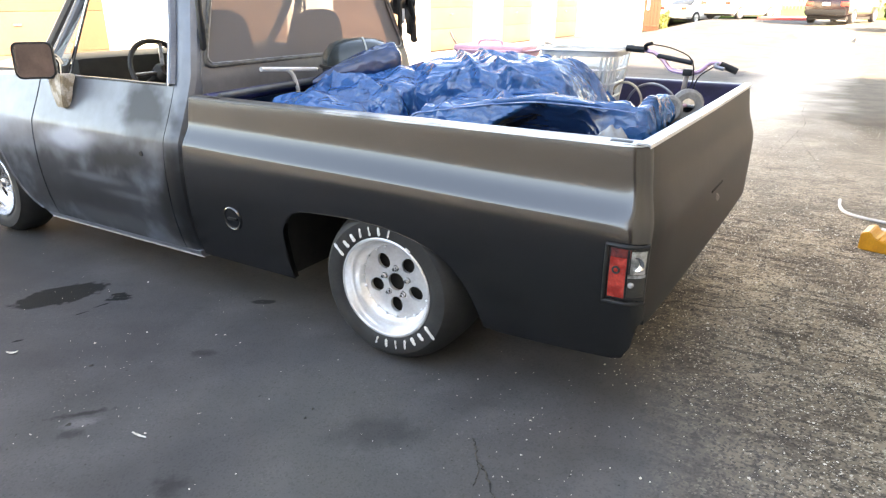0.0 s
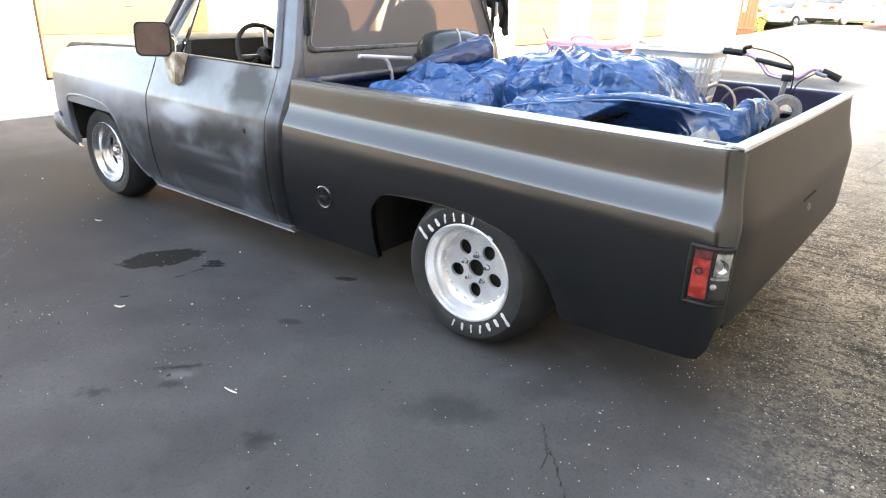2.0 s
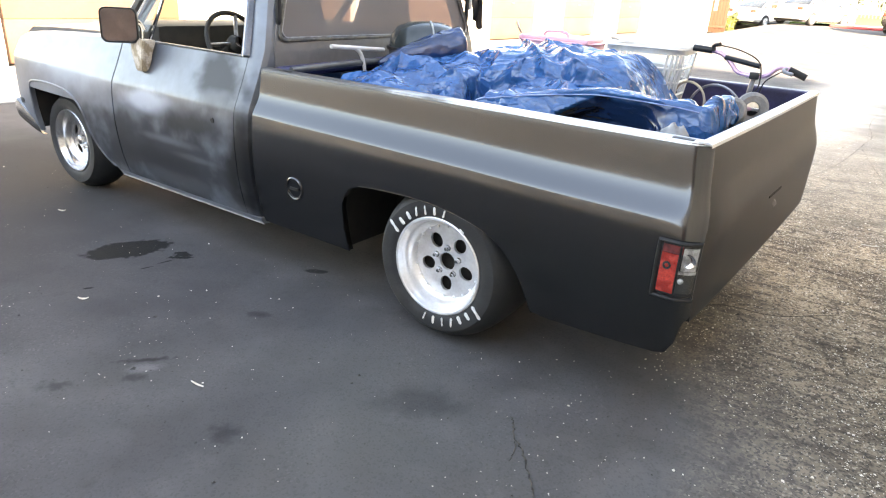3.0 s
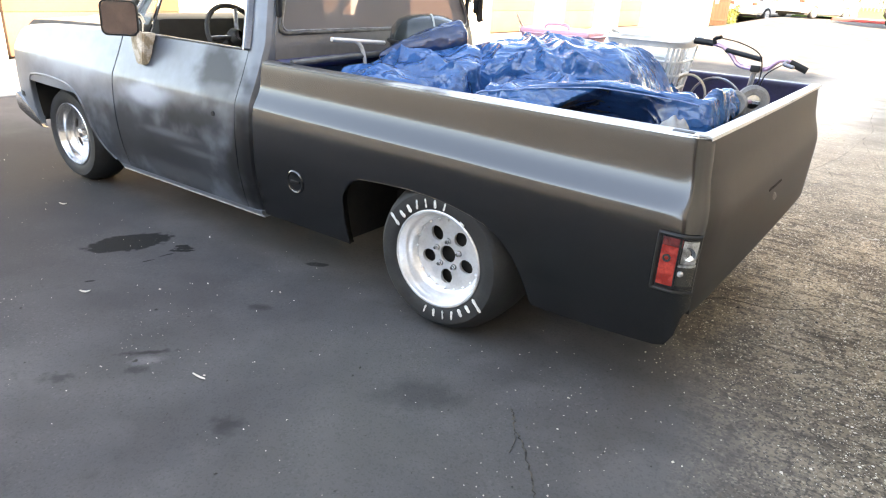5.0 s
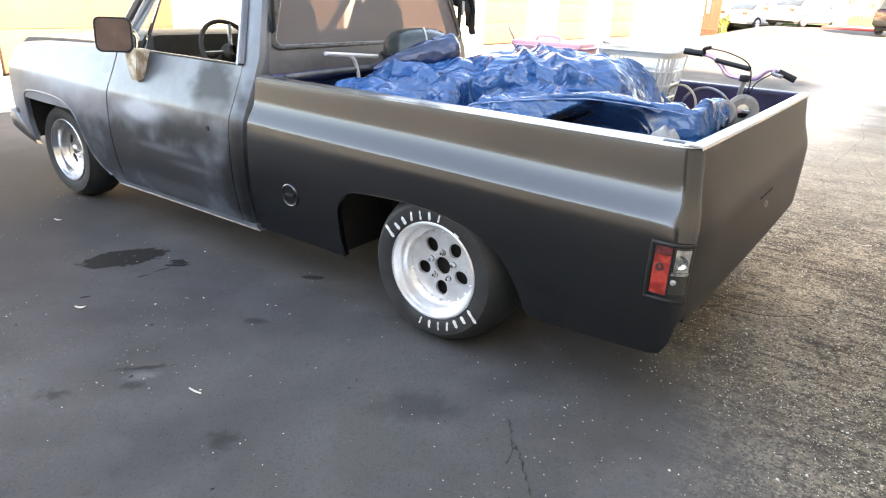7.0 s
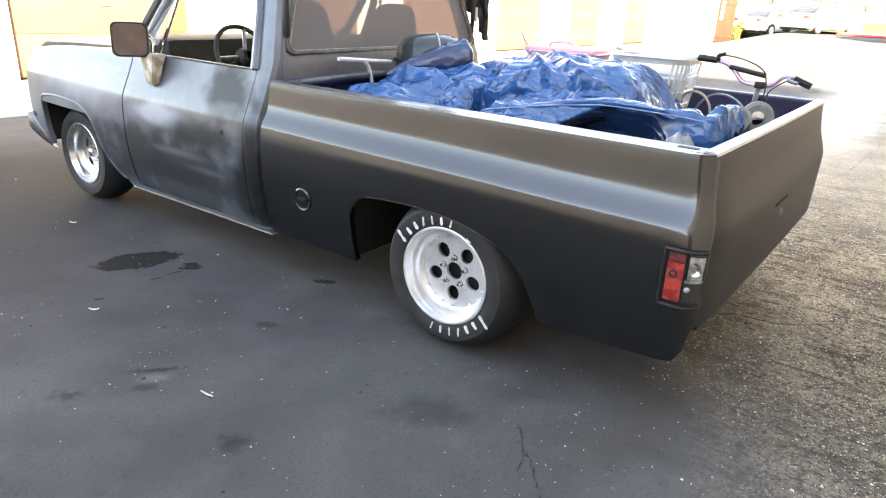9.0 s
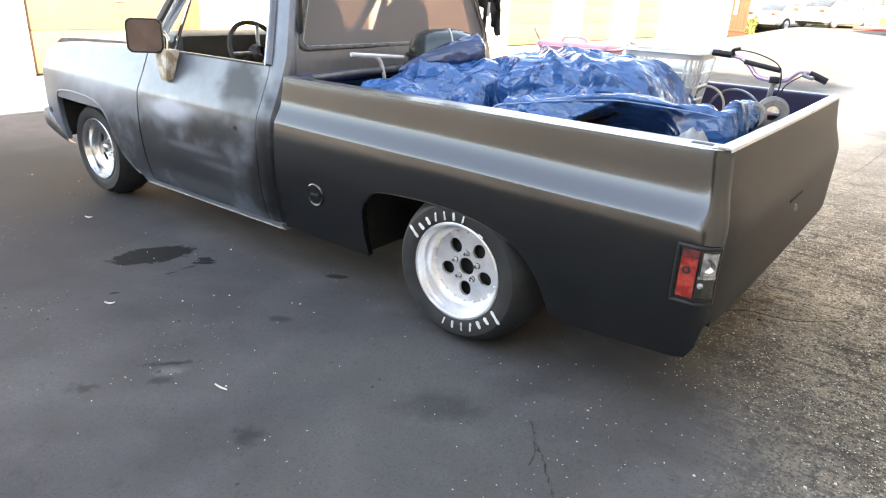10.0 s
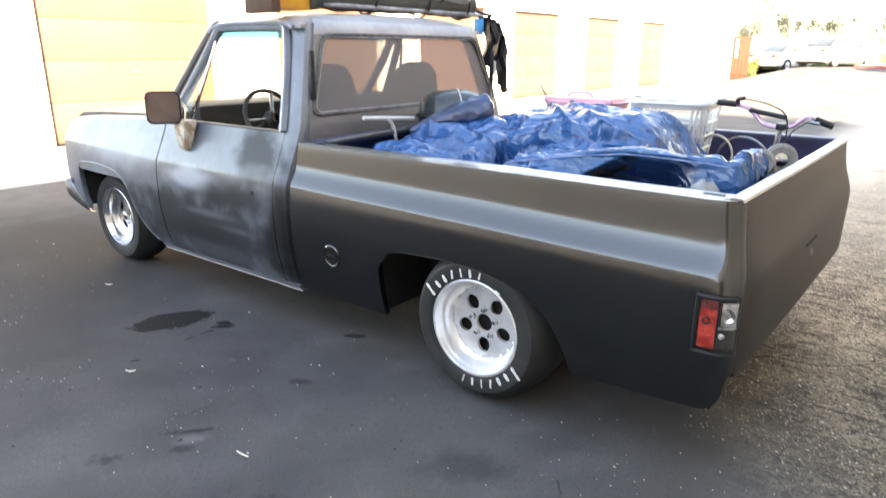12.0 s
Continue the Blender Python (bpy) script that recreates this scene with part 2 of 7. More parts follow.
M_trim = mat("dark_interior_trim", (0.025, 0.024, 0.022), 0.6, other=(0.04, 0.037, 0.033), scale=10.0)
M_brass = mat("worn_tan_bracket", (0.36, 0.28, 0.19), 0.4, other=(0.62, 0.56, 0.48), scale=22.0, mix=(0.4, 0.6), fine=0.2)
M_stucco = mat("cream_stucco", (0.72, 0.67, 0.58), 0.9, other=(0.62, 0.57, 0.48), scale=1.2, fine=0.1, fine_scale=40, bump=0.5, bump_scale=90)
M_door = mat("tan_garage_paint", (0.140, 0.076, 0.044), 0.6, other=(0.122, 0.065, 0.038), scale=1.5, fine=0.07, fine_scale=30, bump=0.1, bump_scale=40)
M_wood = mat("orange_brown_wood", (0.080, 0.032, 0.015), 0.65, other=(0.066, 0.026, 0.012), scale=6.0, fine=0.15, stretch=(4, 4, 0.5))
M_brownwall = mat("brown_stucco", (0.63, 0.575, 0.515), 0.9, other=(0.55, 0.50, 0.445), scale=0.8, fine=0.1, fine_scale=40, bump=0.4, bump_scale=80)
M_concrete = mat("pale_concrete", (0.50, 0.47, 0.43), 0.85, other=(0.40, 0.37, 0.33), scale=1.3, fine=0.12, fine_scale=70, bump=0.3, bump_scale=120)
M_steel = mat("grey_steel", (0.35, 0.35, 0.36), 0.4, 0.8, other=(0.22, 0.2, 0.19), scale=20.0)


# ---- mesh helpers ----
def box(bm, x0, x1, y0, y1, z0, z1, bevel=0.0, m=None):
    made = bmesh.ops.create_cube(bm, size=1.0)["verts"]
    for v in made:
        v.co = Vector(((x0 + x1) / 2 + v.co.x * (x1 - x0), (y0 + y1) / 2 + v.co.y * (y1 - y0), (z0 + z1) / 2 + v.co.z * (z1 - z0)))
    if bevel:
        edges = list({e for v in made for e in v.link_edges})
        bmesh.ops.bevel(bm, geom=edges, offset=bevel, segments=2, affect="EDGES", profile=0.6)
    return bm


def boxed(*a, **k):
    return box(bmesh.new(), *a, **k)


def sheet(rows, thick=None, closed=False):
    """A surface through rows of points; thick moves a second skin by that vector (or a function of the point) and closes the rim."""
    bm = bmesh.new()
    def skin(shift):
        return [[bm.verts.new(Vector(p) + (shift(p) if callable(shift) else Vector(shift))) for p in r] for r in rows]
    def fill(g, flip):
        for i in range(len(g) - 1):
            n = len(g[i])
            for j in range(n if closed else n - 1):
                q = [g[i][j], g[i][(j + 1) % n], g[i + 1][(j + 1) % n], g[i + 1][j]]
                try:
                    bm.faces.new(q[::-1] if flip else q)
                except ValueError:
                    pass
    a = skin((0, 0, 0))
    fill(a, False)
    if thick is not None:
        b = skin(thick)
        fill(b, True)
        def rim(p, q):
            for i in range(len(p) - 1):
                try:
                    bm.faces.new([p[i + 1], p[i], q[i], q[i + 1]])
                except ValueError:
                    pass
        rim(a[0], b[0])
        rim(a[-1][::-1], b[-1][::-1])
        if not closed:
            rim([r[-1] for r in a], [r[-1] for r in b])
            rim([r[0] for r in a][::-1], [r[0] for r in b][::-1])
    bmesh.ops.remove_doubles(bm, verts=bm.verts, dist=1e-5)
    bmesh.ops.recalc_face_normals(bm, faces=bm.faces)
    return bm


def lathe(profile, segs=48, bm=None, at=(0, 0, 0)):
    """Turns (radius, y) pairs round the y axis."""
    bm = bm or bmesh.new()
    rings = []
    for r, y in profile:
        rings.append([bm.verts.new((at[0] + r * math.cos(2 * math.pi * k / segs), at[1] + y, at[2] + r * math.sin(2 * math.pi * k / segs))) for k in range(segs)])
    for a, b in zip(rings, rings[1:]):
        for k in range(segs):
            bm.faces.new([a[k], a[(k + 1) % segs], b[(k + 1) % segs], b[k]])
    return bm


def smooth_line(pts, n=6):
    pts = [Vector(p) for p in pts]
    if len(pts) < 3:
        return pts
    line = []
    for i in range(len(pts) - 1):
        p0, p1, p2, p3 = pts[max(i - 1, 0)], pts[i], pts[i + 1], pts[min(i + 2, len(pts) - 1)]
        for k in range(n):
            t = k / n
            line.append(0.5 * (2 * p1 + (p2 - p0) * t + (2 * p0 - 5 * p1 + 4 * p2 - p3) * t * t + (3 * p1 - p0 - 3 * p2 + p3) * t ** 3))
    return line + [pts[-1]]


def tube(pts, r, segs=10, n=6, bm=None, radii=None, smooth=True, loop=False):
    """A round bar along a line of points, with closed ends."""
    bm = bm or bmesh.new()
    line = smooth_line(pts, n) if smooth else [Vector(p) for p in pts]
    rings, side = [], None
    for i, p in enumerate(line):
        if loop:
            d = (line[(i + 1) % len(line)] - line[i - 1]).normalized()
        else:
            d = (line[min(i + 1, len(line) - 1)] - line[max(i - 1, 0)]).normalized()
        if side is None:
            side = d.orthogonal().normalized()
        side = (side - d * side.dot(d)).normalized()
        up = d.cross(side)
        rad = r if radii is None else float(np.interp(i / (len(line) - 1), np.linspace(0, 1, len(radii)), radii))
        rings.append([bm.verts.new(p + (side * math.cos(2 * math.pi * k / segs) + up * math.sin(2 * math.pi * k / segs)) * rad) for k in range(segs)])
    pairs = list(zip(rings, rings[1:])) + ([(rings[-1], rings[0])] if loop else [])
    for a, b in pairs:
        for k in range(segs):
            bm.faces.new([a[k], a[(k + 1) % segs], b[(k + 1) % segs], b[k]])
    if not loop:
        bm.faces.new(rings[0][::-1])
        bm.faces.new(rings[-1])
    return bm


def ring(centre, r, tube_r, normal=(0, 1, 0), segs=32, bm=None, sides=8):
    nrm = Vector(normal).normalized()
    a = nrm.orthogonal().normalized()
    b = nrm.cross(a)
    pts = [Vector(centre) + (a * math.cos(2 * math.pi * k / segs) + b * math.sin(2 * math.pi * k / segs)) * r for k in range(segs)]
    return tube(pts, tube_r, sides, bm=bm, smooth=False, loop=True)


# ---- ground ----
def ground_material():
    m = bpy.data.materials.new("worn_asphalt")
    m.use_nodes = True
    nt = m.node_tree
    b = nt.nodes["Principled BSDF"]
    co = nt.nodes.new("ShaderNodeTexCoord")
    def noise_of(scale, detail=5.0, lo=0.35, hi=0.65):
        n = nt.nodes.new("ShaderNodeTexNoise")
        n.inputs["Scale"].default_value, n.inputs["Detail"].default_value = scale, detail
        nt.links.new(co.outputs["Object"], n.inputs["Vector"])
        r = nt.nodes.new("ShaderNodeMapRange")
        r.inputs["From Min"].default_value, r.inputs["From Max"].default_value = lo, hi
        nt.links.new(n.outputs[0], r.inputs[0])
        return r.outputs[0]
    def blend(f, a, c):
        x = nt.nodes.new("ShaderNodeMix")
        x.data_type = "RGBA"
        nt.links.new(f, x.inputs[0])
        for k, v in ((6, a), (7, c)):
            if isinstance(v, tuple):
                x.inputs[k].default_value = (*v, 1)
            else:
                nt.links.new(v, x.inputs[k])
        return x.outputs[2]
    def mul(a, c):
        x = nt.nodes.new("ShaderNodeMath")
        x.operation = "MULTIPLY"
        for k, v in ((0, a), (1, c)):
            if isinstance(v, float):
                x.inputs[k].default_value = v
            else:
                nt.links.new(v, x.inputs[k])
        return x.outputs[0]
    # sealed asphalt on one side, bare worn aggregate on the other, with a wavering seam
    sep = nt.nodes.new("ShaderNodeSeparateXYZ")
    nt.links.new(co.outputs["Object"], sep.inputs[0])
    wob = nt.nodes.new("ShaderNodeTexNoise")
    wob.inputs["Scale"].default_value, wob.inputs["Detail"].default_value = 1.1, 5.0
    nt.links.new(co.outputs["Object"], wob.inputs["Vector"])
    ad = nt.nodes.new("ShaderNodeMath")
    ad.operation = "MULTIPLY_ADD"
    ad.inputs[1].default_value = 0.8
    slope = nt.nodes.new("ShaderNodeMath")
    slope.operation = "MULTIPLY_ADD"
    slope.inputs[1].default_value = 0.5
    near = nt.nodes.new("ShaderNodeMath")
    near.operation = "MINIMUM"
    near.inputs[1].default_value = 3.0
    nt.links.new(sep.outputs[1], near.inputs[0])
    nt.links.new(near.outputs[0], slope.inputs[0])
    nt.links.new(sep.outputs[0], slope.inputs[2])
    nt.links.new(wob.outputs[0], ad.inputs[0])
    nt.links.new(slope.outputs[0], ad.inputs[2])
    bare = nt.nodes.new("ShaderNodeMapRange")
    bare.inputs["From Min"].default_value, bare.inputs["From Max"].default_value = 1.38, 2.35
    nt.links.new(ad.outputs[0], bare.inputs[0])
    sealed = blend(noise_of(1.3), (0.070, 0.069, 0.070), (0.108, 0.106, 0.105))
    sealed = blend(mul(noise_of(3.3, 6, 0.5, 0.75), 0.45), sealed, (0.040, 0.039, 0.039))
    sealed = blend(mul(noise_of(0.55, 2, 0.5, 0.68), 0.45), sealed, (0.058, 0.064, 0.060))
    sealed = blend(mul(noise_of(11.0, 5, 0.60, 0.72), 0.3), sealed, (0.036, 0.035, 0.034))
    sealed = blend(mul(noise_of(0.7, 3, 0.5, 0.7), 0.4), sealed, (0.125, 0.121, 0.119))
    sealed = blend(mul(noise_of(1.9, 4, 0.48, 0.66), 0.45), sealed, (0.088, 0.082, 0.083))
    sealed = blend(mul(noise_of(0.9, 2, 0.52, 0.66), 0.4), sealed, (0.096, 0.098, 0.088))
    sealed = blend(mul(noise_of(5.5, 7, 0.55, 0.70), 0.35), sealed, (0.118, 0.115, 0.112))
    def blob(cx, cy, rx, ry, turn, lo, hi, ragged, scale):
        return oval(nt, (cx, cy, 0), (rx, ry, 9), lo, hi, ragged, scale, (0, 0, turn))
    oil = (0.009, 0.010, 0.010)
    for args, colour, k in (
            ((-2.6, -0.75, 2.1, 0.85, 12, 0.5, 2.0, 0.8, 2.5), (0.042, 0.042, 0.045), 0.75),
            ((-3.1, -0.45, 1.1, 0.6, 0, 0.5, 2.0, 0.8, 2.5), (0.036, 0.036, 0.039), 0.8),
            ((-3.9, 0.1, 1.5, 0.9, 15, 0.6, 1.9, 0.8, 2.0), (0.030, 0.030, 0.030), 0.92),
            ((-0.854, 0.155, 0.06, 0.025, 30, 1.0, 1.5, 0.6, 30.0), oil, 0.8),
            ((-0.725, -0.855, 0.15, 0.022, 50, 1.0, 1.8, 1.7, 34.0), (0.024, 0.023, 0.023), 0.85),
            ((-0.675, -0.885, 0.075, 0.034, 50, 0.7, 1.7, 1.0, 22.0), (0.155, 0.153, 0.15), 0.6),
            ((-0.645, -0.945, 0.065, 0.035, 50, 0.9, 1.8, 1.6, 34.0), (0.032, 0.032, 0.032), 0.7),
            ((-0.14, -0.94, 0.075, 0.065, 0, 0.95, 1.7, 1.5, 22.0), (0.030, 0.030, 0.030), 0.75),
            ((0.23, -0.40, 0.19, 0.12, 40, 0.8, 1.7, 1.1, 12.0), (0.040, 0.040, 0.041), 0.6),
            ((-0.70, -0.34, 0.065, 0.045, 20, 0.9, 1.7, 1.3, 24.0), (0.026, 0.026, 0.026), 0.7),
            ((-0.80, -1.15, 0.12, 0.05, 40, 0.9, 1.7, 1.7, 26.0), (0.026, 0.026, 0.026), 0.6)):
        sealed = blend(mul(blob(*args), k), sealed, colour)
    worn = blend(noise_of(2.2), (0.490, 0.395, 0.285), (0.190, 0.150, 0.110))
    # colour lightens with distance to paint in the sunlit far yard
    far_light = nt.nodes.new("ShaderNodeMapRange")
    far_light.inputs["From Min"].default_value, far_light.inputs["From Max"].default_value = 2.6, 8.0
    nt.links.new(sep.outputs[1], far_light.inputs[0])
    # aggregate: each stone its own tone, with dark tar between
    vo = nt.nodes.new("ShaderNodeTexVoronoi")
    vo.inputs["Scale"].default_value = 125.0
    nt.links.new(co.outputs["Object"], vo.inputs["Vector"])
    tone = nt.nodes.new("ShaderNodeSeparateColor")
    nt.links.new(vo.outputs["Color"], tone.inputs[0])
    light = nt.nodes.new("ShaderNodeMapRange")
    light.inputs["From Min"].default_value, light.inputs["From Max"].default_value = 0.82, 0.93
    nt.links.new(tone.outputs[0], light.inputs[0])
    dark = nt.nodes.new("ShaderNodeMapRange")
    dark.inputs["From Min"].default_value, dark.inputs["From Max"].default_value = 0.45, 0.1
    nt.links.new(tone.outputs[1], dark.inputs[0])
    grit = blend(mul(light.outputs[0], 0.85), worn, (0.58, 0.50, 0.39))
    grit = blend(mul(dark.outputs[0], 0.82), grit, (0.045, 0.038, 0.030))
    grit = blend(mul(noise_of(26, 4, 0.52, 0.66), 0.75), grit, (0.050, 0.042, 0.034))
    grit = blend(mul(noise_of(7, 5, 0.45, 0.68), 0.4), grit, (0.060, 0.048, 0.036))
    lie = nt.nodes.new("ShaderNodeMapping")
    lie.inputs["Rotation"].default_value = (0, 0, radians(-34))
    lie.inputs["Scale"].default_value = (0.35, 1.7, 1.0)
    nt.links.new(co.outputs["Object"], lie.inputs[0])
    for scale, lo, hi, share in ((8.0, 0.54, 0.68, 0.7), (26.0, 0.56, 0.68, 0.7)):
        n = nt.nodes.new("ShaderNodeTexNoise")
        n.inputs["Scale"].default_value, n.inputs["Detail"].default_value = scale, 6.0
        nt.links.new(lie.outputs[0], n.inputs["Vector"])
        r = nt.nodes.new("ShaderNodeMapRange")
        r.inputs["From Min"].default_value, r.inputs["From Max"].default_value = lo, hi
        nt.links.new(n.outputs[0], r.inputs[0])
        grit = blend(mul(r.outputs[0], share), grit, (0.040, 0.031, 0.023))
    # a net of old cracks in the bare part, and fine stone showing through the sealed part
    bentv = nt.nodes.new("ShaderNodeMix")
    bentv.data_type = "VECTOR"
    bentv.inputs[0].default_value = 0.16
    nt.links.new(co.outputs["Object"], bentv.inputs[4])
    nt.links.new(wob.outputs["Color"], bentv.inputs[5])
    net = nt.nodes.new("ShaderNodeTexVoronoi")
    net.feature = "DISTANCE_TO_EDGE"
    net.inputs["Scale"].default_value = 2.6
    nt.links.new(bentv.outputs[1], net.inputs["Vector"])
    line = nt.nodes.new("ShaderNodeMapRange")
    line.inputs["From Min"].default_value, line.inputs["From Max"].default_value = 0.006, 0.018
    line.inputs["To Min"].default_value, line.inputs["To Max"].default_value = 1.0, 0.0
    nt.links.new(net.outputs["Distance"], line.inputs[0])
    grit = blend(mul(mul(line.outputs[0], noise_of(1.7, 3, 0.46, 0.60)), 0.5), grit, (0.035, 0.029, 0.023))
    grit = blend(mul(far_light.outputs[0], 0.8), grit, (0.58, 0.53, 0.46))
    # brown dirt along the side wall, darkened to paint in the wall's shade
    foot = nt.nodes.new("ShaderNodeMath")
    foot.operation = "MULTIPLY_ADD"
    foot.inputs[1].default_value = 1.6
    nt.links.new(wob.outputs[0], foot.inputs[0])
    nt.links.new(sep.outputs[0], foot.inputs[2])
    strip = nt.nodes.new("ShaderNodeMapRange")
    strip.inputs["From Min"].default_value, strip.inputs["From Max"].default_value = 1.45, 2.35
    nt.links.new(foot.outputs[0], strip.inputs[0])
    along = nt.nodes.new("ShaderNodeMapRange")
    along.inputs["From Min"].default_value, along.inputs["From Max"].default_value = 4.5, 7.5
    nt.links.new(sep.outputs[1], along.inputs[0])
    shaded_dirt = blend(noise_of(3.0, 5), (0.060, 0.047, 0.034), (0.100, 0.082, 0.060))
    grit = blend(mul(mul(strip.outputs[0], along.outputs[0]), 0.88), grit, shaded_dirt)
    small = nt.nodes.new("ShaderNodeTexVoronoi")
    small.inputs["Scale"].default_value = 150.0
    nt.links.new(co.outputs["Object"], small.inputs["Vector"])
    stone = nt.nodes.new("ShaderNodeSeparateColor")
    nt.links.new(small.outputs["Color"], stone.inputs[0])
    pale = nt.nodes.new("ShaderNodeMapRange")
    pale.inputs["From Min"].default_value, pale.inputs["From Max"].default_value = 0.90, 0.99
    nt.links.new(stone.outputs[0], pale.inputs[0])
    sealed = blend(mul(pale.outputs[0], mul(noise_of(2.4, 4, 0.45, 0.68), 0.22)), sealed, (0.20, 0.19, 0.18))
    deep = nt.nodes.new("ShaderNodeMapRange")
    deep.inputs["From Min"].default_value, deep.inputs["From Max"].default_value = 0.30, 0.05
    nt.links.new(stone.outputs[1], deep.inputs[0])
    sealed = blend(mul(deep.outputs[0], 0.22), sealed, (0.03, 0.03, 0.031))
    for args in ((-1.77, -0.305, 0.215, 0.120, 70, 1.25, 1.42, 0.75, 18.0), (-1.535, -0.150, 0.060, 0.026, 46, 1.1, 1.4, 1.2, 45.0), (-1.500, -0.160, 0.075, 0.025, 42, 1.1, 1.4, 1.2, 45.0), (-1.470, -0.175, 0.055, 0.024, 48, 1.1, 1.4, 1.2, 45.0), (-1.505, -0.205, 0.055, 0.023, 44, 1.1, 1.4, 1.2, 45.0),
                 (-1.490, -0.270, 0.060, 0.010, 80, 1.0, 1.5, 1.3, 30.0), (-1.490, -0.375, 0.050, 0.008, 75, 1.0, 1.5, 1.3, 30.0), (-1.468, -0.676, 0.028, 0.010, 60, 1.0, 1.5, 0.9, 30.0)):
        sealed = blend(mul(blob(*args), 0.95), sealed, oil)
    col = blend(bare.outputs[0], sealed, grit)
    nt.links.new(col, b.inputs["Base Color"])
    b.inputs["Roughness"].default_value = 0.9
    b.inputs["Specular IOR Level"].default_value = 0.12
    fine = nt.nodes.new("ShaderNodeTexNoise")
    fine.inputs["Scale"].default_value, fine.inputs["Detail"].default_value = 120.0, 4.0
    nt.links.new(co.outputs["Object"], fine.inputs["Vector"])
    st = nt.nodes.new("ShaderNodeMapRange")
    st.inputs["To Min"].default_value, st.inputs["To Max"].default_value = 0.3, 1.0
    nt.links.new(bare.outputs[0], st.inputs[0])
    k = nt.nodes.new("ShaderNodeBump")
    k.inputs["Distance"].default_value = 0.008
    nt.links.new(st.outputs[0], k.inputs["Strength"])
    nt.links.new(fine.outputs[0], k.inputs["Height"])
    nt.links.new(k.outputs[0], b.inputs["Normal"])
    return m


M_ground = ground_material()


def rise(x, y):
    """The yard climbs gently to the street at its far end."""
    u = max(0.0, min(1.0, (y - 24) / 12))
    w = max(0.0, min(1.0, (x + 8) / 3))
    return 0.58 * u * u * (3 - 2 * u) * w * w * (3 - 2 * w)


def ground():
    xs = [-600, -120, -40, -16, -9.5, -8, -7.4, -6.8, -6.2] + [-5.6 + 0.5 * k for k in range(20)] + [6, 16, 60, 200, 600]
    ys = [-300, -60, -20, -8] + [-4 + 0.5 * k for k in range(21)] + [9, 16, 22] + [24 + k for k in range(13)] + [40, 100, 300, 900]
    rows = [[(x, y, rise(x, y)) for y in ys] for x in xs]
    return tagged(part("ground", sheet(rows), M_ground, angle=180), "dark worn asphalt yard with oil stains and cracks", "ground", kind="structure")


ground()

# concrete apron before the garages: a slab with a shallow front lip
apron = part("pavement", boxed(-8.95, -6.28, -24, 23.5, -0.05, 0.012, bevel=0.008), M_concrete)
tagged(apron, "pale concrete apron in front of the garages", "pavement", kind="structure")


# ---- the garage row and the block behind ----
DOOR_LEFT = (2.2, 6.4, 10.6, 14.8, 19.45, 24.3)
DOOR_W, DOOR_H, FACE = 2.85, 2.45, -9.0


def garage_row():
    h = 5.6
    row = thing("garage_building", "cream stucco garage building with a row of tan doors", "building", (0, 0, 0))
    last = 0.9
    for y in DOOR_LEFT:
        part("pier", boxed(FACE - 0.3, FACE, last, y, 0, DOOR_H), M_stucco, row)
        last = y + DOOR_W
    part("pier", boxed(FACE - 0.3, FACE, last, 36.0, 0, DOOR_H), M_stucco, row)
    part("wall", boxed(FACE - 0.3, FACE, 0.9, 36.0, DOOR_H, h), M_stucco, row)
    part("wall", boxed(FACE - 8, FACE - 0.3, 35.7, 36.0, 0, h), M_stucco, row)
    part("wall", boxed(FACE - 8, FACE - 0.3, 0.9, 1.2, 0, h), M_stucco, row)
    part("wall", boxed(FACE - 8.3, FACE - 8, 0.9, 36.0, 0, h), M_stucco, row)
    part("wall", boxed(FACE + 0.002, -7.34, 31.1, 31.4, 0, 2.75), M_stucco, row, "short stucco return wall beside the gate")
    part("roof", boxed(FACE - 8.4, FACE + 0.45, 0.7, 36.2, h, h + 0.22, bevel=0.02), M_brownwall, row, "flat brown roof with an overhang")
    for y in DOOR_LEFT:
        door = part("garage_door", boxed(FACE - 0.22, FACE - 0.17, y + 0.01, y + DOOR_W - 0.01, 0.01, DOOR_H - 0.01), M_door, row, "tan painted sectional garage door")
        for k in range(4):
            z0 = 0.03 + k * (DOOR_H - 0.06) / 4
            part("panel", boxed(FACE - 0.172, FACE - 0.12, y + 0.03, y + DOOR_W - 0.03, z0, z0 + (DOOR_H - 0.06) / 4 - 0.006, bevel=0.004), M_door, door)
        bm = boxed(FACE - 0.12, FACE - 0.095, y + DOOR_W / 2 - 0.06, y + DOOR_W / 2 + 0.06, 1.02, 1.05, bevel=0.006)
        part("handle", bm, M_steel, door, "small grey metal handle")
        for a, c in ((y - 0.1, y), (y + DOOR_W, y + DOOR_W + 0.1)):
            part("door_trim", boxed(FACE, FACE + 0.02, a, c, 0, DOOR_H + 0.1, bevel=0.004), M_stucco, row)
        part("door_trim", boxed(FACE, FACE + 0.02, y, y + DOOR_W, DOOR_H, DOOR_H + 0.1, bevel=0.004), M_stucco, row)


garage_row()


M_darkdoor = mat("dull_brown_door_paint", (0.22, 0.155, 0.138), 0.6, other=(0.17, 0.12, 0.105), scale=1.5, fine=0.07, fine_scale=30)


M_brown = mat("dark_brown_stucco", (0.64, 0.565, 0.505), 0.9, other=(0.55, 0.48, 0.42), scale=0.8, fine=0.1, fine_scale=40, bump=0.4, bump_scale=80)


M_sidewall = mat("dusty_cream_stucco", (0.48, 0.43, 0.37), 0.9, other=(0.40, 0.355, 0.30), scale=0.8, fine=0.1, fine_scale=40, bump=0.4, bump_scale=80)


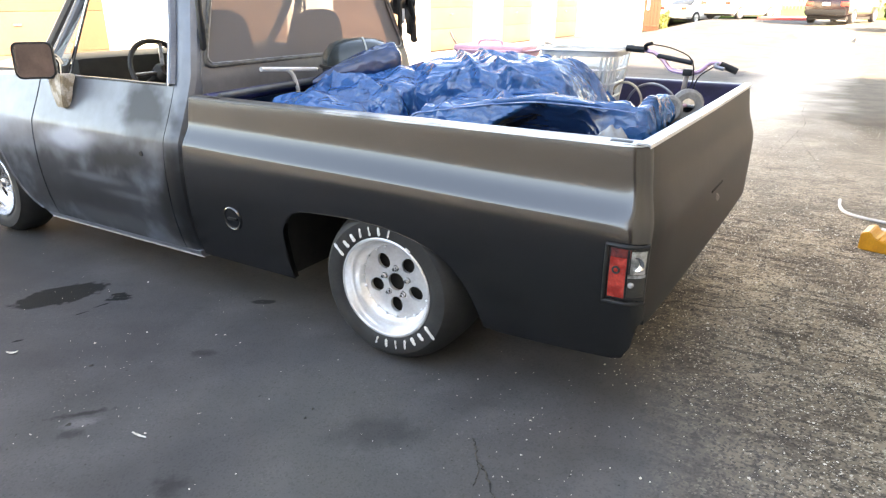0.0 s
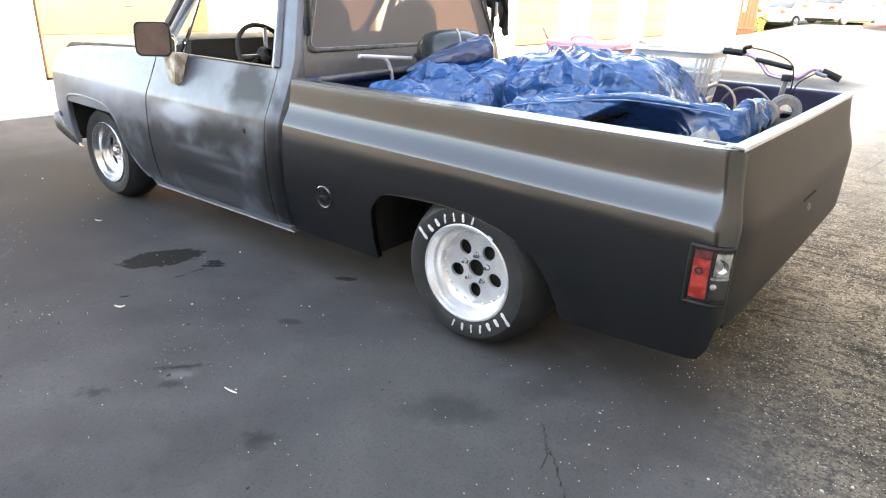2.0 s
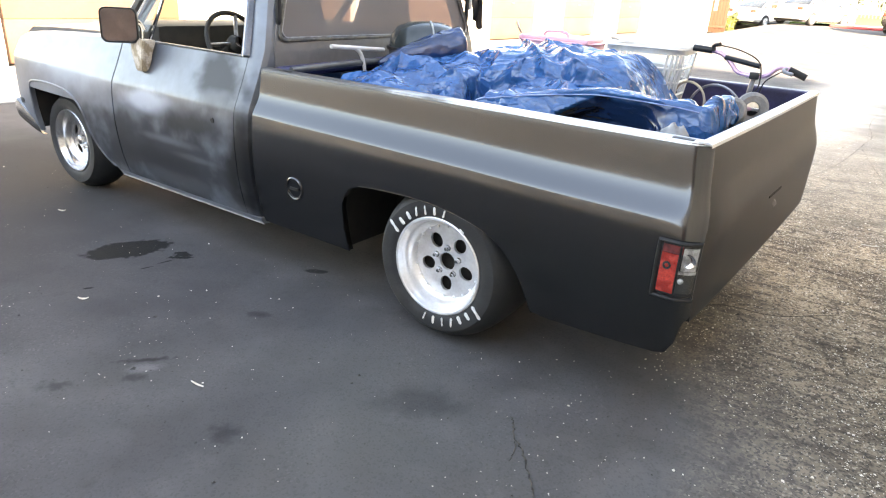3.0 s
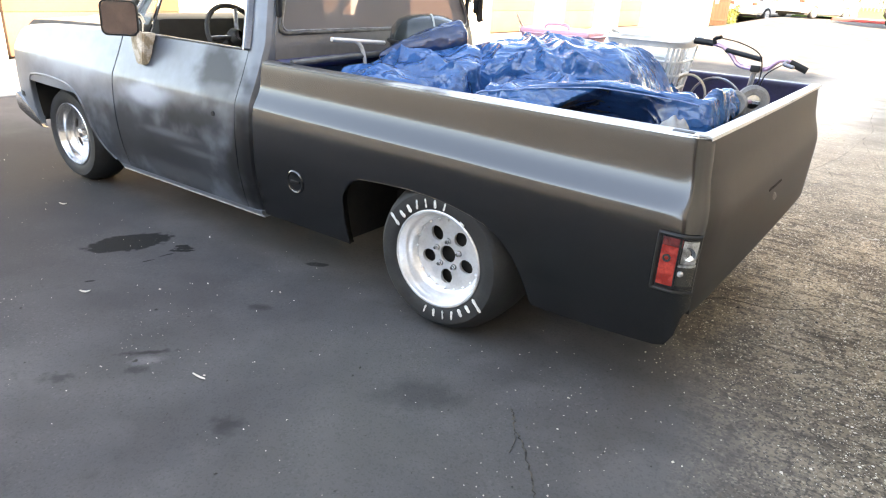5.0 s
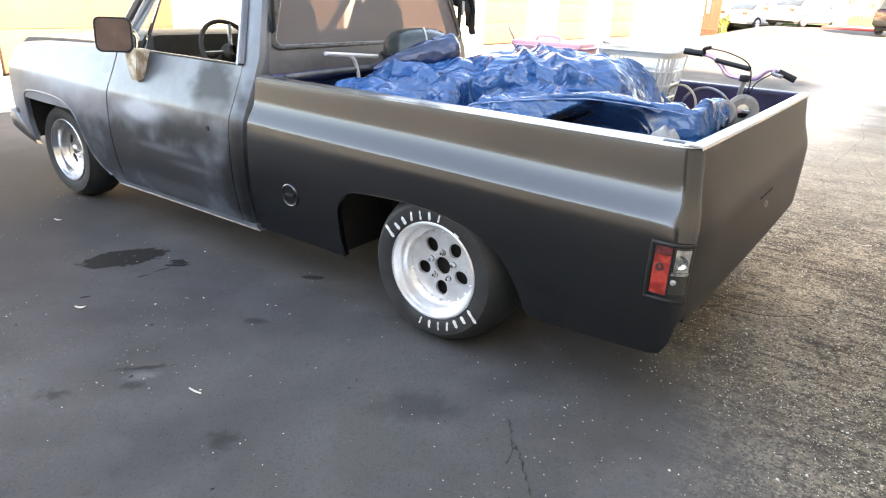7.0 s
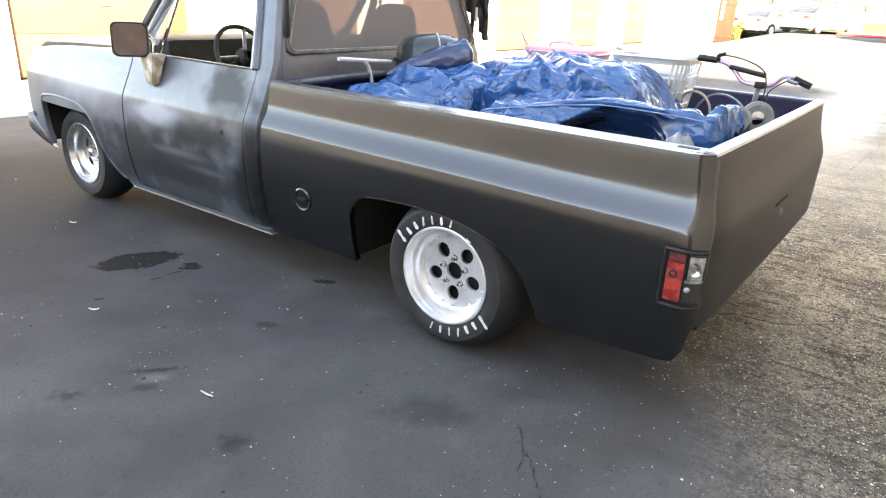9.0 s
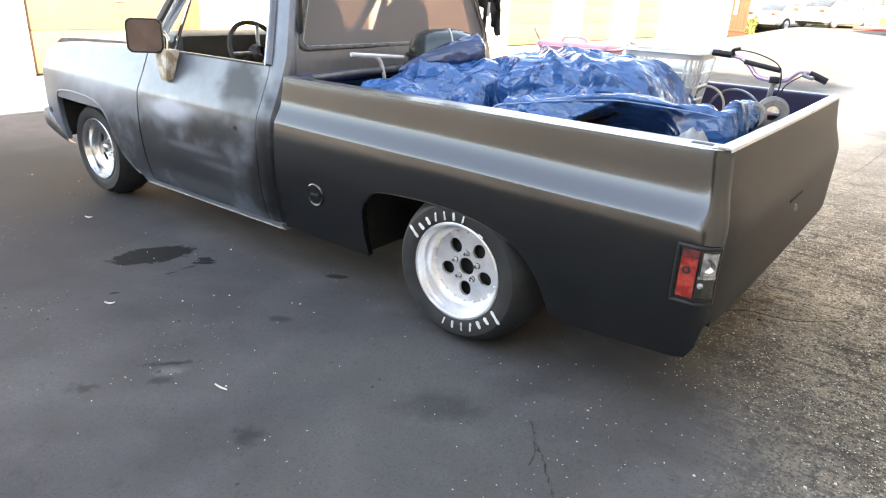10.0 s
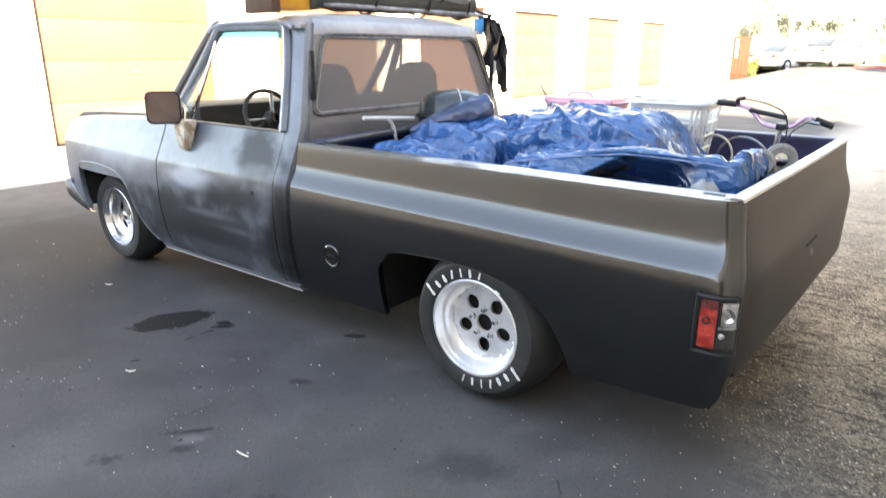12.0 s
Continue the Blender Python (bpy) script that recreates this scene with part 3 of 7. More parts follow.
def block_behind():
    """An unseen block behind the camera, added to shade the yard, and the side wing."""
    row = thing("added_shade_block", "unseen brown stucco block added to shade the yard", "building", (0, 0, 0))
    part("wall", boxed(0.9, 26, -16, -4.9, 0, 6.2), M_brownwall, row)
    part("roof", boxed(0.7, 26.2, -16.2, -4.8, 6.2, 6.35, bevel=0.02), M_brownwall, row, "flat brown roof with an overhang")
    for k in range(5):
        x = 1.0 + k * 5.0
        part("garage_door", boxed(x, x + 4.0, -4.9, -4.86, 0.02, 2.3, bevel=0.01), M_darkdoor, row, "dull brown door added on the unseen block")
    # unseen wall, added so that the truck's side mirrors a brown band
    part("added_far_wall", boxed(-50, 0.9, -9.3, -9.0, 0, 2.9), M_brown, row, "unseen brown stucco wall added to reflect in the truck's paint")
    # wing height and length are set to shade the truck
    wing = thing("side_building", "cream stucco wing along the side of the yard", "building", (0, 0, 0))
    part("wall", boxed(2.38, 12, -4.7, 8.3, 0, 4.9), M_sidewall, wing, "cream stucco side wall")
    part("pier", boxed(2.12, 2.38, 7.7, 8.3, 0, 4.9, bevel=0.01), M_sidewall, wing, "shallow cream pier at the corner")
    part("roof", boxed(2.25, 12.2, -4.7, 8.4, 4.9, 5.05, bevel=0.02), M_brownwall, wing)


M_whitewall = mat("white_stucco", (0.78, 0.76, 0.72), 0.9, other=(0.70, 0.68, 0.63), scale=1.0, fine=0.08, fine_scale=40, bump=0.5, bump_scale=90)
block_behind()


# ---- the pickup truck: x rearwards from the rear axle, y to its right, z up ----
WIDE = 2.0
PZ = (0.18, 0.25, 0.35, 0.45, 0.53, 0.60, 0.66, 0.69, 0.72, 0.75, 0.756, 0.762, 0.818, 0.842, 0.866, 0.90, 0.955, 1.05)
PY = (0.078, 0.042, 0.014, -0.003, -0.0110, -0.0125, -0.0110, -0.0092, -0.0062, -0.0015, 0.000, 0.003, 0.0355, 0.0440, 0.0490, 0.0535, 0.0605, 0.083)


def shift(z, x):
    """The body line climbs towards the nose: how far the pressing is lifted at height z."""
    lift = float(np.interp(x, (-3.5, -3.0, -2.3, -1.2, -0.8, 0.0, 0.45, 0.95), (0.066, 0.046, 0.027, 0.022, 0.013, 0.000, -0.011, -0.018)))
    return lift * float(np.interp(z, (0.45, 0.60, 0.70, 0.80, 0.88, 0.955), (0.0, 0.5, 1.0, 1.0, 0.5, 0.0)))


def profile(z, x):
    """The bare pressing: upright below the body line, leaning in above it."""
    if x < -1.1 and z > 0.762:
        return 0.003 + 0.40 * (min(z, 0.87) - 0.762) + 0.37 * max(0.0, z - 0.87)
    return float(np.interp(z, PZ, PY))


def side_y(z, x=0.0):
    """How far the body's left side stands in at height z; it turns in at the rear corner and tapers at the nose."""
    r = 0.012 if x < -1.1 else 0.009 + 0.05 * max(0.0, min(1.0, (x - 0.87) / 0.06))
    z = z - shift(z, x)
    y = sum(w * profile(z + k * r, x) for k, w in ((-1, 0.14), (-0.5, 0.22), (0, 0.28), (0.5, 0.22), (1, 0.14)))
    if x > 0.905:
        y += 0.055 * (1 - math.sqrt(max(0.0, 1 - ((x - 0.905) / 0.065) ** 2)))
    if x < -3.2:
        y += 0.025 * ((-3.2 - x) / 0.3) ** 2
    return y


def tail(x, y, z):
    """The tail leans in above the body line like the sides, and sits a little askew: where a point of the square body ends up."""
    f = max(0.0, min(1.0, (x - 0.72) / 0.25))
    lean = float(np.interp(z, (0.68, 0.72, 0.75, 0.78, 0.81, 0.842, 0.90, 0.98), (0.0, 0.002, 0.006, 0.013, 0.022, 0.029, 0.037, 0.046)))
    return x + f * (0.045 * (y - 0.07) / 1.9 - lean)


def flip(p, right):
    return (p[0], WIDE - p[1], p[2]) if right else p


def side_panel(xs, bottom, top, right=False, thick=0.03, lip=0.0):
    """An outer body panel between a lower and an upper edge, which are functions of x."""
    levels = [0.64, 0.68, 0.71, 0.728, 0.738, 0.746, 0.752, 0.758, 0.764, 0.770, 0.776, 0.784, 0.794, 0.806, 0.82, 0.833, 0.842, 0.85, 0.858, 0.866, 0.878, 0.90, 0.93, 0.955, 1.0]
    rows = []
    for x in xs:
        zb, zt = bottom(x), top(x)
        low = [zb + (0.60 + shift(0.60, x) - zb) * k / 6 for k in range(6)]
        zs = low + [0.60 + shift(0.60, x)] + [z + shift(z, x) for z in levels if z + shift(z, x) < zt - 0.004]
        zs += [zs[-1]] * (8 + len(levels) - 1 - len(zs)) + [zt]
        row = [flip((x, side_y(z, x), z), right) for z in zs]
        rows.append([(tail(*p), p[1], p[2]) for p in row])
    return sheet(rows, (0, -thick if right else thick, 0))


def truck():
    t = thing("pickup_truck", "old lowered black pickup truck with grey primer patches", "truck")

    # bed sides
    ax = (-0.532, -0.531, -0.530, -0.516, -0.480, -0.42, -0.30, -0.16, -0.03, 0.06, 0.14, 0.20, 0.26, 0.31, 0.355, 0.385, 0.405, 0.41)
    az = (0.235, 0.30, 0.44, 0.50, 0.548, 0.575, 0.585, 0.590, 0.584, 0.572, 0.555, 0.535, 0.505, 0.46, 0.395, 0.32, 0.255, 0.25)
    def bed_bottom(x):
        if -0.532 <= x <= 0.41:
            return float(np.interp(x, ax, az))
        return float(np.interp(x, (-1.1, -0.532, 0.41, 0.70, 0.88, 0.915, 0.94, 0.955, 0.97), (0.24, 0.235, 0.24, 0.25, 0.262, 0.274, 0.32, 0.40, 0.42)))
    xs = [-1.093, -1.085, -1.0, -0.9, -0.8, -0.7, -0.6] + list(ax) + [0.47, 0.55, 0.65, 0.75, 0.83, 0.88, 0.905, 0.915, 0.925, 0.933, 0.94, 0.947, 0.953, 0.958, 0.962, 0.965, 0.968, 0.9695]
    for right in (False, True):
        s = part("bed_side", side_panel(xs, bed_bottom, lambda x: 0.972, right), M_black, t, "satin black pressed steel bed side", angle=17)
        lip = [flip((x, side_y(z, x) + 0.004, z - 0.002), right) for x, z in zip(ax, az)]
        part("wheel_arch_lip", tube(lip, 0.0035, 8, 2), M_black, s, "rolled edge of the wheel arch")
        inner = bmesh.new()
        y0, y1 = (0.115, 0.13) if not right else (WIDE - 0.13, WIDE - 0.115)
        box(inner, -1.08, 0.895 if not right else 0.93, y0, y1, 0.61, 0.962)
        part("bed_inner_wall", inner, M_inner, t)
        rows = []
        for x in [-1.093, -1.08, -1.0] + [-0.9 + 0.12 * k for k in range(15)] + [0.87, 0.90, 0.915, 0.925, 0.935, 0.945, 0.952, 0.958, 0.963, 0.967]:
            o = side_y(0.955, x)
            row = [flip(p, right) for p in ((x, o + 0.002, 0.968), (x, o + 0.005, 0.974), (x, o + 0.012, 0.977), (x, o + 0.022, 0.978), (x, 0.105, 0.978), (x, 0.128, 0.976), (x, 0.134, 0.970), (x, 0.135, 0.962))]
            rows.append([(tail(*p), p[1], p[2]) for p in row])
        part("bed_rail", sheet(rows, (0, 0, -0.008)), M_inner if right else M_rail, t, "dark blue top rail of the bed" if right else "pale worn top rail of the bed")
        for px in (-0.95, 0.835):
            yy = 0.085 if not right else WIDE - 0.085
            part("stake_pocket", boxed(px - 0.035, px + 0.035, yy - 0.014, yy + 0.014, 0.95, 0.979, bevel=0.003), M_dark, t, "dark square stake pocket in the rail")
        wh = bmesh.new()
        y0, y1 = (0.12, 0.40) if not right else (WIDE - 0.40, WIDE - 0.12)
        box(wh, -0.52, 0.42, y0, y1, 0.615, 0.72, bevel=0.04)
        part("wheel_housing", wh, M_void, t)
        well = bmesh.new()
        y0, y1 = (0.42, 0.44) if not right else (WIDE - 0.44, WIDE - 0.42)
        box(well, -0.56, 0.46, y0, y1, 0.22, 0.66)
        part("wheel_well_liner", well, M_void, t)
        y0, y1 = (0.06, 0.44) if not right else (WIDE - 0.44, WIDE - 0.06)
        part("wheel_well_liner", boxed(-0.60, -0.56, y0, y1, 0.24, 0.62), M_void, t)
    part("bed_floor", boxed(-1.08, 0.93, 0.42, WIDE - 0.42, 0.42, 0.46), M_inner, t)
    for k in range(9):
        y = 0.45 + k * 0.1375
        part("floor_rib", boxed(-1.06, 0.92, y - 0.02, y + 0.02, 0.46, 0.474, bevel=0.005), M_inner, t)
    part("bed_front_wall", boxed(-1.09, -1.06, 0.06, WIDE - 0.06, 0.40, 0.955, bevel=0.006), M_black, t)
    part("bed_front_rail", tube([(-1.06, 0.13, 0.955), (-1.06, 1.0, 0.965), (-1.06, WIDE - 0.13, 0.955)], 0.028, 12), M_inner, t)
    part("underbody", boxed(-3.3, 0.85, 0.44, WIDE - 0.44, 0.24, 0.42), M_void, t, "dark frame and floor pan under the truck")

    # tailgate: bowed, with a crease across and a shallow handle recess
    tz = (0.400, 0.412, 0.47, 0.55, 0.62, 0.66, 0.69, 0.715, 0.735, 0.75, 0.764, 0.78, 0.80, 0.82, 0.842, 0.87, 0.90, 0.94, 0.968, 0.974)
    rows = []
    for k in range(41):
        u = k / 40
        row = []
        for z in tz:
            y0 = side_y(min(z, 0.955), 0.9695)
            y = y0 + (WIDE - 2 * y0) * u
            e = min(1.0, u * 12, (1 - u) * 12) ** 0.5
            rise_out = float(np.interp(z, (0.40, 0.42, 0.55, 0.66, 0.72, 0.764, 0.85, 0.96, 0.974), (0.004, 0.010, 0.012, 0.016, 0.018, 0.013, 0.006, 0.004, -0.004)))
            row.append((tail(0.9695, y, z) + rise_out * e + 0.006 * math.sin(math.pi * u), y, z))
        rows.append(row)
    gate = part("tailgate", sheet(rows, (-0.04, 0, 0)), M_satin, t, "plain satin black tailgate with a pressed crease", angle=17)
    rows = []
    for k in range(21):
        y = 0.066 + (WIDE - 0.132) * k / 20
        x = tail(0.972, y, 0.978) + 0.006 * math.sin(math.pi * k / 20)
        rows.append([(x - 0.044, y, 0.962), (x - 0.044, y, 0.974), (x - 0.038, y, 0.979), (x - 0.008, y, 0.979), (x - 0.001, y, 0.976), (x + 0.001, y, 0.970)])
    part("tailgate_rail", sheet(rows, (0, 0, -0.006)), M_rail, gate, "pale worn top edge")
    rows = []
    for k in range(9):
        y = 0.82 + 0.21 * k / 8
        x = tail(0.9695, y, 0.667) + 0.0163 + 0.006 * math.sin(math.pi * (y - 0.06) / 1.88)
        rows.append([(x - 0.002, y, 0.660), (x + 0.0025, y, 0.662), (x + 0.0025, y, 0.671), (x - 0.002, y, 0.673)])
    part("handle", sheet(rows, (-0.01, 0, 0)), M_void, gate, "black recessed tailgate handle")
    part("rear_valance", boxed(0.90, 0.965, 0.07, WIDE - 0.07, 0.40, 0.43, bevel=0.01), M_black, t)

    # tail lamps, wrapped round the corner
    def lamp_skin(x0, x1, z0, z1, out, right, n=9, depth=0.02):
        rows = []
        for k in range(n):
            x = x0 + (x1 - x0) * k / (n - 1)
            rows.append([flip((x, side_y(z, min(x, 0.966)) - out, z), right) for z in [z0 + (z1 - z0) * j / 5 for j in range(6)]])
        return sheet(rows, (0, -depth if right else depth, 0))
    for right in (False, True):
        lamp = part("tail_light", lamp_skin(0.849, 0.9685, 0.486, 0.682, 0.002, right), M_dark, t, "red and clear tail light in a black frame")
        part("red_lens", lamp_skin(0.862, 0.914, 0.508, 0.640, 0.006, right), M_red, lamp, "glossy red lens")
        part("clear_lens", lamp_skin(0.926, 0.964, 0.590, 0.664, 0.006, right), M_clear, lamp, "cracked clear reversing lens")
        part("upper_lens", lamp_skin(0.862, 0.924, 0.642, 0.668, 0.005, right), M_maroon, lamp, "dirty dark red lens")
        part("bulb_housing", lamp_skin(0.920, 0.965, 0.512, 0.578, 0.004, right), M_trim, lamp, "dark empty lamp pocket")
        for z in (0.491, 0.678):
            pts = [flip((x, side_y(z, min(x, 0.965)) - 0.007, z), right) for x in (0.846, 0.86, 0.89, 0.91, 0.925, 0.94, 0.95, 0.96, 0.967)]
            part("bezel", tube(pts, 0.007, 8, 3), M_dark, lamp)
        part("bezel", tube([flip((0.851, side_y(z) - 0.007, z), right) for z in (0.491, 0.59, 0.678)], 0.007, 8, 3), M_dark, lamp)
        cover = part("lens_cover", lamp_skin(0.858, 0.968, 0.500, 0.674, 0.011, right, depth=0.001), M_cover, lamp, "clear glossy outer cover")
        cover.visible_shadow = False
        part("screw", ring(flip((0.883, side_y(0.60) - 0.007, 0.600), right), 0.010, 0.0035, (0, 1, 0), 20), M_trim, lamp, "dark ring moulded in the lens")
        part("reflector", lathe([(0.001, 0.004), (0.010, 0.002), (0.019, -0.003), (0.022, -0.004)], 24, at=flip((0.944, side_y(0.626, 0.944) - 0.006, 0.626), right)), M_chrome, lamp, "bright reflector behind the clear lens")
        part("lens_divider", lamp_skin(0.914, 0.921, 0.508, 0.668, 0.008, right, 3), M_dark, lamp)
        part("lens_divider", lamp_skin(0.921, 0.966, 0.579, 0.588, 0.008, right, 5), M_clear, lamp, "pale lip between the lenses")
        bulb = bmesh.new()
        bmesh.ops.create_uvsphere(bulb, u_segments=12, v_segments=8, radius=0.010, matrix=Matrix.Translation(flip((0.932, side_y(0.56, 0.932) - 0.006, 0.556), right)))
        part("bulb", bulb, M_clear, lamp)

    # fuel door
    fd = part("fuel_door", lathe([(0.001, 0.002), (0.036, 0.003), (0.043, 0.004), (0.046, -0.004), (0.050, -0.006), (0.054, -0.003), (0.056, 0.004)], 40), M_black, t, "round flush fuel door")
    fd.matrix_basis = pose(-0.818, side_y(0.476), 0.476, 4.6, 0, 0)
    part("fuel_door_ring", ring((0, 0.001, 0), 0.0445, 0.003, (0, 1, 0)), M_dark, fd)
    part("lock", boxed(-0.027, 0.027, -0.008, 0.0, -0.006, 0.006, bevel=0.003), M_dark, fd)

    # cab lower sides: fender, door, corner
    fx = (-3.276, -3.275, -3.272, -3.267, -3.25, -3.20, -3.08, -2.985, -2.88, -2.78, -2.69, -2.64, -2.60, -2.555, -2.49, -2.42, -2.40)
    fz = (0.34, 0.45, 0.58, 0.635, 0.663, 0.677, 0.684, 0.682, 0.675, 0.660, 0.614, 0.552, 0.454, 0.374, 0.298, 0.262, 0.24)
    def fender_bottom(x):
        if x < -3.276:
            return float(np.interp(x, (-3.56, -3.40, -3.276), (0.46, 0.40, 0.335)))
        return float(np.interp(x, fx, fz)) if x < -2.40 else 0.232
    def fender_top(x):
        return float(np.interp(x, (-3.485, -3.455, -3.2, -2.28), (0.895, 0.925, 0.957, 1.005)))
    fxs = [-3.485, -3.481, -3.473, -3.455, -3.42, -3.36, -3.30, -3.28] + list(fx) + [-2.36, -2.32, -2.30, -2.288]
    for right in (False, True):
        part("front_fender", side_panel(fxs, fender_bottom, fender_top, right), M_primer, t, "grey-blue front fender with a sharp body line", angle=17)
        lip = [flip((x, side_y(z, x) + 0.003, z - 0.002), right) for x, z in zip(fx[1:-1], fz[1:-1])]
        part("wheel_arch_lip", tube(lip, 0.0085, 8, 2), M_primer, t, "rolled edge of the front wheel arch")
        # rolled top of the fender
        rows = []
        for x in (-3.47, -3.42, -3.3, -3.1, -2.9, -2.7, -2.5, -2.288):
            z, y = fender_top(x), side_y(fender_top(x), x)
            rows.append([flip(p, right) for p in ((x, y, z - 0.004), (x, y + 0.012, z + 0.010), (x, y + 0.04, z + 0.022), (x, y + 0.10, z + 0.026), (x, y + 0.16, z + 0.020), (x, y + 0.17, z - 0.02))])
        part("fender_top", sheet(rows, (0, 0, -0.01)), M_grey_paint, t)
        part("rocker_panel", sheet([[flip((x, side_y(z) + d, z), right) for z, d in ((0.206, 0.02), (0.21, 0.002), (0.225, 0.0), (0.244, 0.0))] for x in (-2.40, -2.3, -2.0, -1.6, -1.3, -1.13)], (0, -0.03 if right else 0.03, 0)), M_grey_paint, t)
        y0, y1 = (0.33, 0.35) if not right else (WIDE - 0.35, WIDE - 0.33)
        part("wheel_well_liner", boxed(-3.30, -2.40, y0, y1, 0.22, 0.78), M_void, t)
        y0, y1 = (0.028, 0.35) if not right else (WIDE - 0.35, WIDE - 0.028)
        part("wheel_well_liner", boxed(-3.33, -3.29, y0, y1, 0.36, 0.78), M_void, t)
        part("wheel_well_liner", boxed(-3.29, -2.42, y0, y1, 0.74, 0.78), M_void, t)
        part("wheel_well_liner", boxed(-2.40, -2.36, *((0.08, 0.35) if not right else (WIDE - 0.35, WIDE - 0.08)), 0.24, 0.78), M_void, t)
        pts = [flip((x, 0.062, 0.212), right) for x in (-2.39, -2.0, -1.5, -1.12)]
        part("rocker_edge", tube(pts, 0.004, 8, 3), M_steel, t, "bare dull metal rocker edge")

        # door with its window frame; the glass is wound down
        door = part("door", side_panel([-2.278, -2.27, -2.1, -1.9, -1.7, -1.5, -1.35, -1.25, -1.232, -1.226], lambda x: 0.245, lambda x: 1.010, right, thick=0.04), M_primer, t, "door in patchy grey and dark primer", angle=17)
        part("door_panel", boxed(-2.22, -1.28, *((0.15, 0.17) if not right else (WIDE - 0.17, WIDE - 0.15)), 0.35, 0.995, bevel=0.02), M_trim, door, "dark inner door card")
        frame_pts = [(-2.225, 0.100, 1.012), (-2.03, 0.185, 1.30), (-1.925, 0.238, 1.475), (-1.885, 0.250, 1.507), (-1.80, 0.252, 1.513), (-1.50, 0.252, 1.512), (-1.375, 0.250, 1.506), (-1.338, 0.240, 1.478), (-1.285, 0.185, 1.28), (-1.238, 0.100, 1.012)]
        part("window_frame", tube([flip(p, right) for p in frame_pts], 0.026, 8, 4), M_frame, door, "grey-blue window frame")
        part("window_trim", tube([flip((p[0], p[1] - 0.022, p[2] + (0.012 if p[2] > 1.4 else 0.0)), right) for p in frame_pts], 0.0042, 8, 4), M_chrome, door, "thin bright trim round the window")
        part("belt_moulding", tube([flip((x, 0.097, 1.013), right) for x in (-2.2, -1.7, -1.25)], 0.006, 8, 3), M_rail, door)
        part("vent_window_bar", tube([flip(p, right) for p in ((-2.04, 0.104, 1.012), (-1.915, 0.225, 1.44))], 0.009, 8), M_chrome, door)
        g = sheet([[flip(p, right) for p in ((-2.17, 0.094, 1.06), (-2.035, 0.098, 1.06))], [flip(p, right) for p in ((-1.95, 0.222, 1.42), (-1.925, 0.222, 1.42))]])
        vent = part("vent_glass", g, M_glass, door)
        vent.visible_shadow = False
        part("handle_hole", lathe([(0.001, -0.002), (0.012, -0.002), (0.014, 0.004)], 16, at=flip((-1.385, side_y(0.70, -1.385) - 0.001, 0.70), right)), M_dark, door, "round hole where the lock was")

        # cab corner and pillar behind the door
        rows = []
        for k, (dx, dy) in enumerate(((0.0, 0.0), (0.03, 0.0), (0.06, 0.004), (0.083, 0.014), (0.099, 0.036), (0.105, 0.066))):
            col = []
            for z in (0.215, 0.30, 0.45, 0.60, 0.68, 0.728, 0.742, 0.752, 0.762, 0.772, 0.785, 0.80, 0.842, 0.866, 0.90, 0.955, 1.05, 1.16, 1.28, 1.40, 1.48, 1.53):
                z = z + shift(z, -1.2)
                y = side_y(z, -1.2) if z <= 1.05 else 0.113 + (z - 1.05) * 0.31
                x = -1.222 - max(0.0, z - 1.05) * 0.20
                col.append(flip((x + dx, y + dy, z), right))
            rows.append(col)
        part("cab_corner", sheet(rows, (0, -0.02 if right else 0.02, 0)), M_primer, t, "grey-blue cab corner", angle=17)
        part("cab_vent", boxed(-1.145, -1.122, *((0.20, 0.225) if not right else (WIDE - 0.225, WIDE - 0.20)), 1.16, 1.40, bevel=0.008), M_dark, t, "dark slotted cab vent")
        part("windshield_pillar", tube([flip(p, right) for p in ((-2.42, 0.16, 1.0), (-2.18, 0.195, 1.25), (-1.98, 0.25, 1.49), (-1.93, 0.27, 1.53))], 0.03, 8, 4), M_hood, t, "dark windshield pillar")

    # roof with a soft crown and drip rail
    rows = []
    for i in range(17):
        v = i / 16
        x = -1.225 - 0.76 * v
        row = []
        for j in range(25):
            u = 2 * j / 24 - 1
            crown = (1 - abs(u) ** 5) * (1 - abs(2 * v - 1) ** 6)
            row.append((x, 1.0 + u * 0.765, 1.522 + 0.062 * crown ** 0.7 + 0.012 * (1 - u * u)))
        rows.append(row)
    part("roof", sheet(rows, (0, 0, -0.02)), M_roof, t, "grey cab roof, painted paler for the light on it")
    for right in (False, True):
        part("drip_rail", tube([flip(p, right) for p in ((-1.27, 0.225, 1.505), (-1.40, 0.232, 1.53), (-1.85, 0.234, 1.53), (-1.97, 0.225, 1.49))], 0.011, 8), M_grey_paint, t)

    # back of the cab round the rear window
    def back(y, z):
        return (-1.112 - max(0.0, z - 1.05) * 0.20 + 0.012 * (1 - ((y - 1) / 0.8) ** 2), y, z)
    z0, z1 = 1.092, 1.476
    def edge(z):
        return 0.190 + 0.155 * (z - z0) / (z1 - z0)
    def corner(z):
        return 0.165 if z < 1.05 else 0.165 + (z - 1.05) * 0.31
    bm = sheet([[back(y, z) for y in [corner(z) + (WIDE - 2 * corner(z)) * k / 10 for k in range(11)]] for z in (0.22, 0.6, 0.9, 1.02, 1.05, z0)], (-0.02, 0, 0))
    part("cab_back", bm, M_cabback, t)
    bm = sheet([[(back(y, z)[0] - dx, y, z) for y in [corner(z) + (WIDE - 2 * corner(z)) * k / 16 for k in range(17)]] for z, dx in ((z1, 0), (1.50, 0), (1.52, 0.004), (1.538, 0.014), (1.552, 0.032))], (-0.02, 0, 0))
    part("cab_back_header", bm, M_roof, t)
